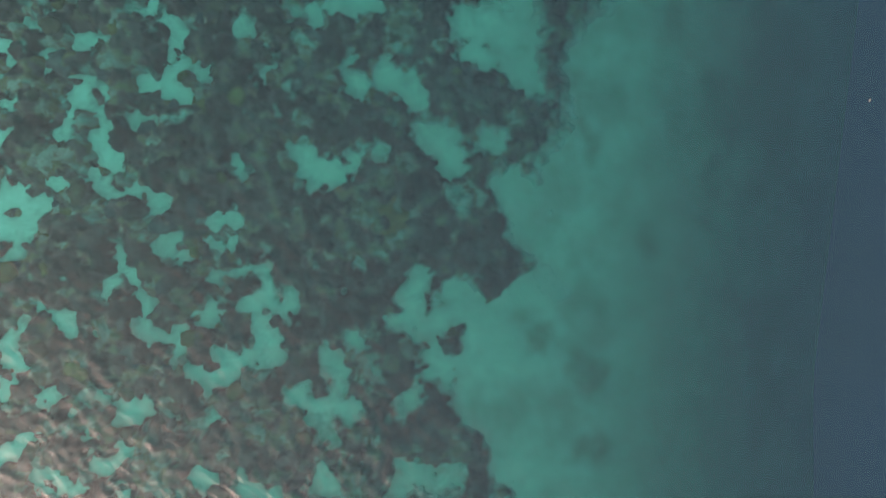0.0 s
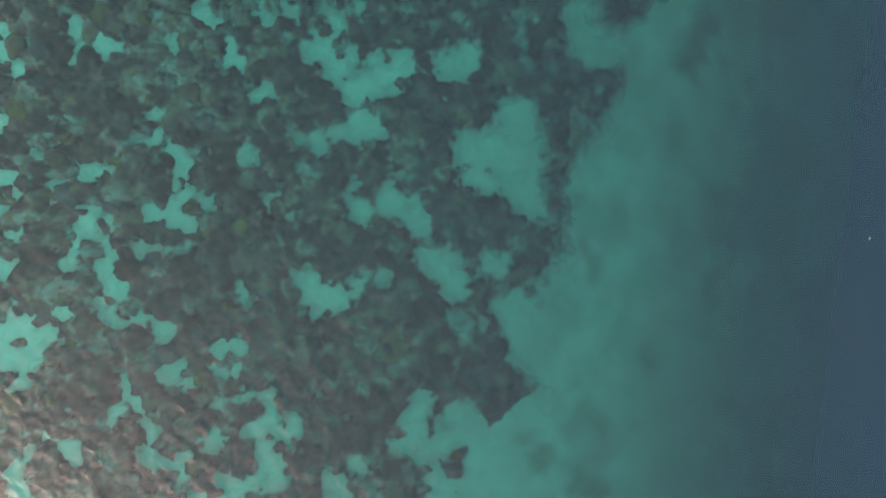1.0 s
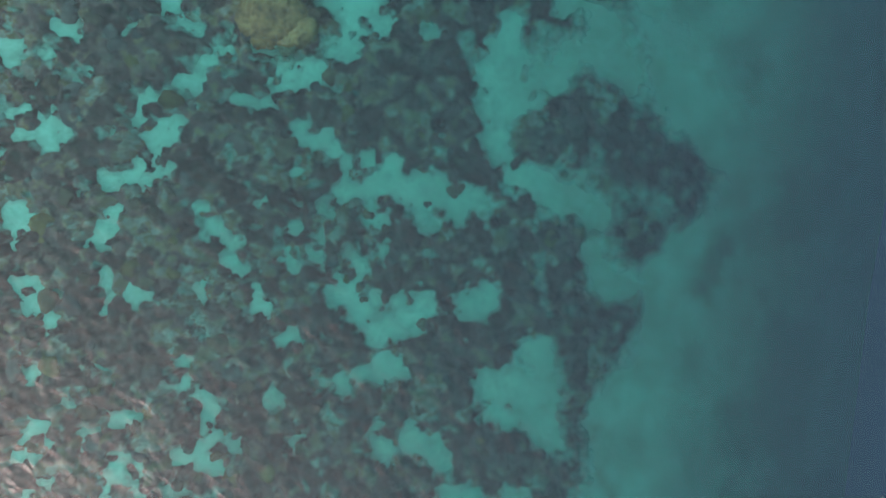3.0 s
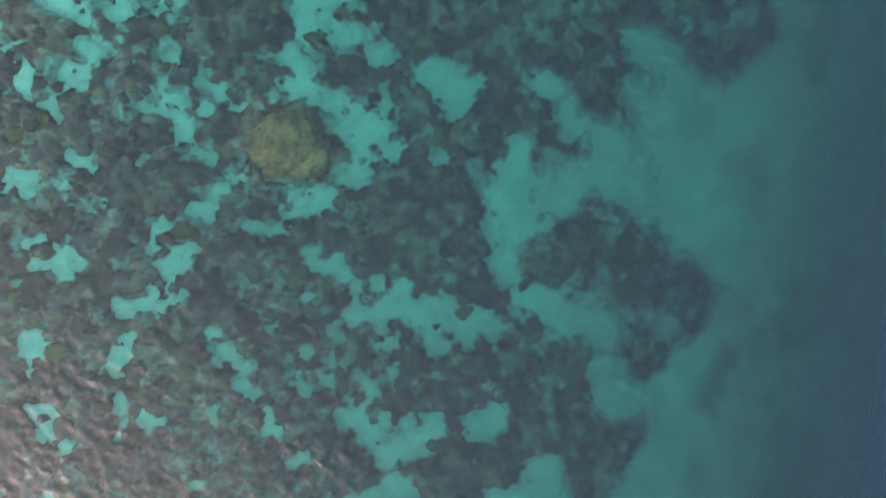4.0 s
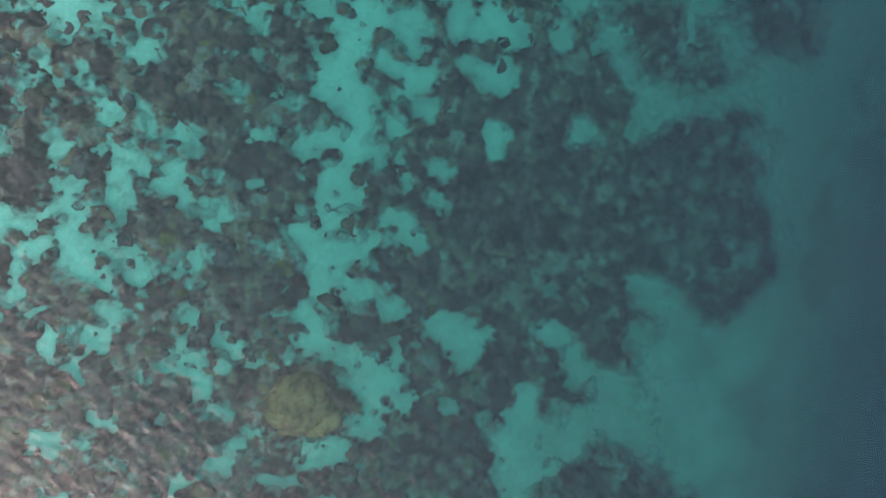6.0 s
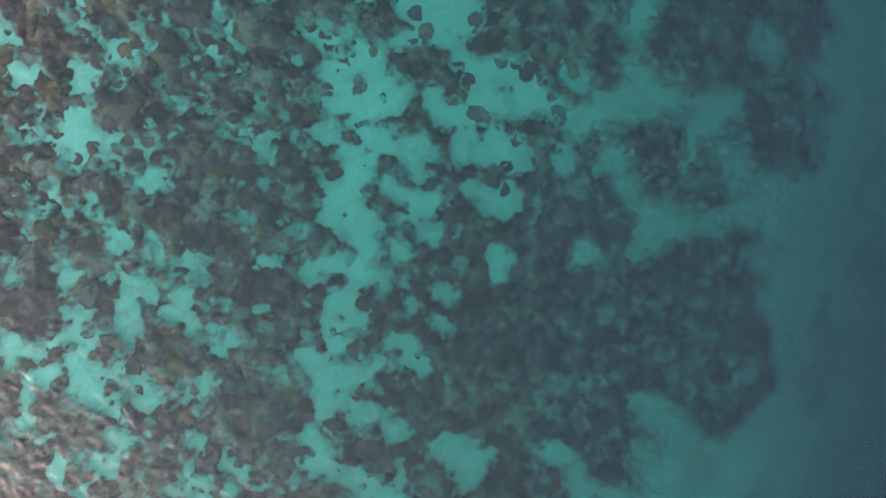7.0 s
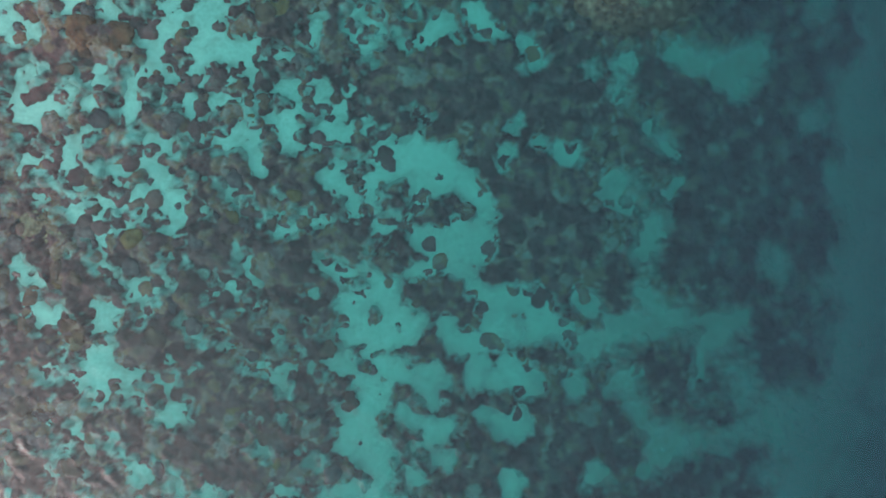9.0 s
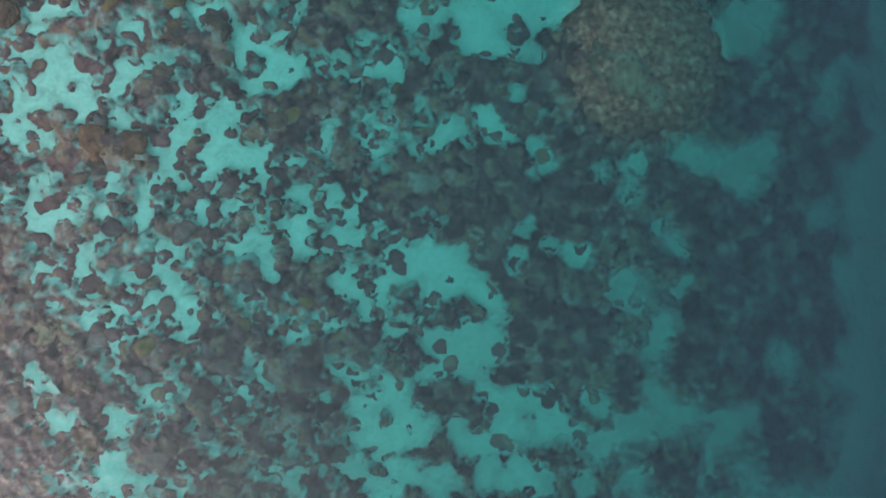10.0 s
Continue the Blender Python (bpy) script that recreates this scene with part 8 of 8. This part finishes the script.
great_head(4.7, 47.3, 2.5, CRUSTED, "great crusted brown coral bommie in deeper water", [(-0.50, -0.45, 0.60), (0.5, 0.35, 0.6), (0.55, -0.35, 0.6), (-0.4, 0.5, 0.6), (0.05, -0.6, 0.55), (0.1, 0.6, 0.55), (-0.78, -0.30, 0.34, WORN), (-0.20, -0.30, 0.40, DUSTED, 0.30), (-0.52, -0.05, 0.28, DUSTED, 0.28), (0.15, -0.58, 0.24, DUSTED, 0.26), (-0.2, 0.1, 0.7), (0.85, 0.1, 0.35)], 0.75, 60, 90, 0.17, 0.24)
great_head(-15.45, 37.4, 0.80, TAN, "knobbly tan coral head with dark pits on the shallow flat", [(0.6, 0.3, 0.45), (-0.5, -0.4, 0.5), (0.3, -0.6, 0.45), (0.95, -0.25, 0.42, BROWN)], 0.6, 70, 60, 0.24, 0.2)
great_head(-14.02, 44.05, 0.68, RUSTY, "rusty orange coral head standing on pale sand", [(0.15, -0.7, 0.5), (-0.1, 0.5, 0.6)], 0.8, 75)
great_head(-12.85, 44.0, 0.56, RUSTY, "brown coral head with a pale worn side", [(0.5, 0.0, 0.6), (-0.4, 0.4, 0.5)], 0.7, 80)
great_head(-1.60, 0.92, 0.85, OCHRE, "broad ochre-brown coral mound on the deep reef edge", [(0.6, 0.3, 0.55), (-0.6, -0.2, 0.55), (0.1, -0.7, 0.5)], 0.5, 85)
great_head(-17.0, 48.4, 0.52, RUSTY, "rusty orange coral head on the inner flat", [(0.5, -0.2, 0.6)], 0.8, 90)
great_head(-7.5, 45.3, 0.6, OLIVE, "olive coral clump among brown corals", [(0.6, -0.3, 0.6), (-0.4, 0.5, 0.6), (-0.5, -0.5, 0.5)], 0.6, 95)
great_head(-6.5, 45.5, 0.6, RUSTY, "ochre coral clump among brown corals", [(0.5, 0.3, 0.6), (-0.3, -0.6, 0.5)], 0.6, 99)
great_head(-11.35, 47.85, 0.48, RUSTY, "rusty brown coral clump on sand", [(0.6, 0.0, 0.6), (-0.5, 0.2, 0.5)], 0.7, 103)
great_head(-10.0, 47.85, 0.40, RUSTY, "small rusty brown coral clump on sand", [(0.5, 0.2, 0.6)], 0.7, 107)
great_head(-13.83, 20.0, 0.42, OLIVE, "olive-yellow coral head on the shallow flat", [(0.5, 0.1, 0.6), (-0.5, -0.3, 0.6)], 0.7, 110)
great_head(-15.36, 31.67, 0.34, RUSTY, "ochre coral head on the shallow flat", [(0.4, 0.3, 0.6)], 0.8, 113)
great_head(-15.0, 35.6, 0.30, OLIVE, "olive coral head on the shallow flat", [(0.4, -0.3, 0.6)], 0.8, 116)
great_head(-14.1, 37.25, 0.46, MAUVE, "mauve-brown coral head beside a knobbly one", [(0.4, -0.5, 0.7)], 0.7, 119)
great_head(-14.3, 34.0, 0.42, RUSTY, "rusty coral head beside a sand pool", [(-0.4, 0.5, 0.7)], 0.7, 122)

KINDS = []
for tint_name, mat in (("brown", BROWN), ("olive", OLIVE), ("mauve", MAUVE)):
    KINDS.append(("boulder_coral", tint_name, "rounded %s boulder coral on the reef", mat, dict(knobs=14, knob=0.5, depth=0.15, flat=0.75, wobble=0.12)))
    KINDS.append(("bushy_coral", tint_name, "knobbly %s bushy coral on the reef", mat, dict(knobs=46, knob=0.26, depth=0.32, flat=0.7, wobble=0.2)))
    KINDS.append(("plate_coral", tint_name, "low spreading %s plate coral on the reef", mat, dict(knobs=30, knob=0.32, depth=0.25, flat=0.32, wobble=0.26)))
forms = []
for n, (name, tint_name, words, mat, how) in enumerate(KINDS):
    forms.append([coral_mesh(name, mat, 200 + 10 * n + v, 3, **how) for v in range(3)])


def scatter(count, low, high, sizes, words_on, group, weight):
    """Corals here and there, where the plan is that far inside the reef, apart from one another."""
    placed = []
    tries = 0
    while len(placed) < count and tries < count * 60:
        tries += 1
        x, y = rng.uniform(LEFT + 0.5, 4.5), rng.uniform(NEAR + 0.5, FAR - 0.5)
        z, far, sand = ground_at(x, y)
        if not low < far < high or rng.uniform() > weight(x, y) or (x > -3 and silt_haze_at(x, y) > 0.3):
            continue
        size = rng.uniform(*sizes) * (1.0 if x < -4 else 0.65)
        if any((x - a) ** 2 + (y - b) ** 2 < (0.8 * (size + c)) ** 2 for a, b, c in placed):
            continue
        placed.append((x, y, size))
        k = int(rng.choice(9, p=(0.10, 0.19, 0.15, 0.06, 0.08, 0.05, 0.09, 0.16, 0.12)))
        name, tint_name, words, mat, how = KINDS[k]
        ob = new(name, forms[k][int(rng.integers(3))])
        tall = min(size, max(0.06, min(-0.16 - z, sand + 0.78 - z) / 0.55))
        ob.matrix_basis = Matrix.LocRotScale((x, y, z - 0.22 * size), Euler((0, 0, rng.uniform(0, 6.28))), (size * rng.uniform(0.8, 1.2), size * rng.uniform(0.8, 1.2), tall))
        tagged(ob, (words % tint_name).replace("the reef", words_on), "coral", group + " " + tint_name + " " + name.replace("_", " "))
    return placed


scatter(480, 0.12, 3.5, (0.16, 0.42), "the reef", "reef top", lambda x, y: 0.35 + 0.65 * (x < 0))

# single heads standing in the sand pools
for n, (x, y, size) in enumerate(LONE):
    if x > 6:
        continue
    k = (0, 6, 1, 7)[n % 4]
    head = new("lone_coral", forms[k][n % 3])
    z, far, sand = ground_at(x, y)
    head.matrix_basis = Matrix.LocRotScale((x, y, sand - 0.05), Euler((0, 0, rng.uniform(0, 6.28))), (size * 1.1, size * 1.1, min(max(size * 1.2, z - sand + 0.12), 0.9)))
    tagged(head, "dark %s coral head standing alone in a sand pool" % KINDS[k][1], "coral", "lone coral heads")


# ---- scraps adrift on the sea ----
def drifting_scrap(x, y, long, wide, turn, seed):
    """A thin bleached scrap with an uneven outline, lying on the water."""
    r = np.random.default_rng(seed)
    bm = bmesh.new()
    rim = []
    for k in range(14):
        a = 2 * math.pi * k / 14
        s = r.uniform(0.75, 1.15)
        rim.append(bm.verts.new((long * s * math.cos(a), wide * s * math.sin(a), r.uniform(0, 0.012))))
    face = bm.faces.new(rim)
    lifted = bmesh.ops.extrude_face_region(bm, geom=[face])["geom"]
    for v in lifted:
        if isinstance(v, bmesh.types.BMVert):
            v.co = (v.co.x * 0.85, v.co.y * 0.85, v.co.z + 0.02)
    bmesh.ops.recalc_face_normals(bm, faces=bm.faces)
    me = bpy.data.meshes.new("drifting_scrap")
    bm.to_mesh(me)
    bm.free()
    me.materials.append(BLEACHED)
    ob = new("drifting_scrap", me)
    i, j = np.searchsorted(wx, x), np.searchsorted(wy, y)
    ob.matrix_basis = pose(x, y, float(swell[j, i]) - 0.004, 0, 0, turn)
    return tagged(ob, "small weathered pale grey scrap drifting on the sea", "flotsam", "drifting scraps")


BLEACHED, b_tree, b_shader = material("bleached_scrap", 0.7)
b_tree.links.new(ramp(b_tree, noise_at(b_tree, 30.0), (0.3, (0.05, 0.06, 0.06)), (0.6, (0.085, 0.095, 0.095))), b_shader.inputs["Base Color"])
drifting_scrap(12.71, 4.31, 0.06, 0.018, 80, 1)
drifting_scrap(8.90, 27.48, 0.045, 0.022, 20, 2)
drifting_scrap(8.42, 27.80, 0.022, 0.016, 60, 3)
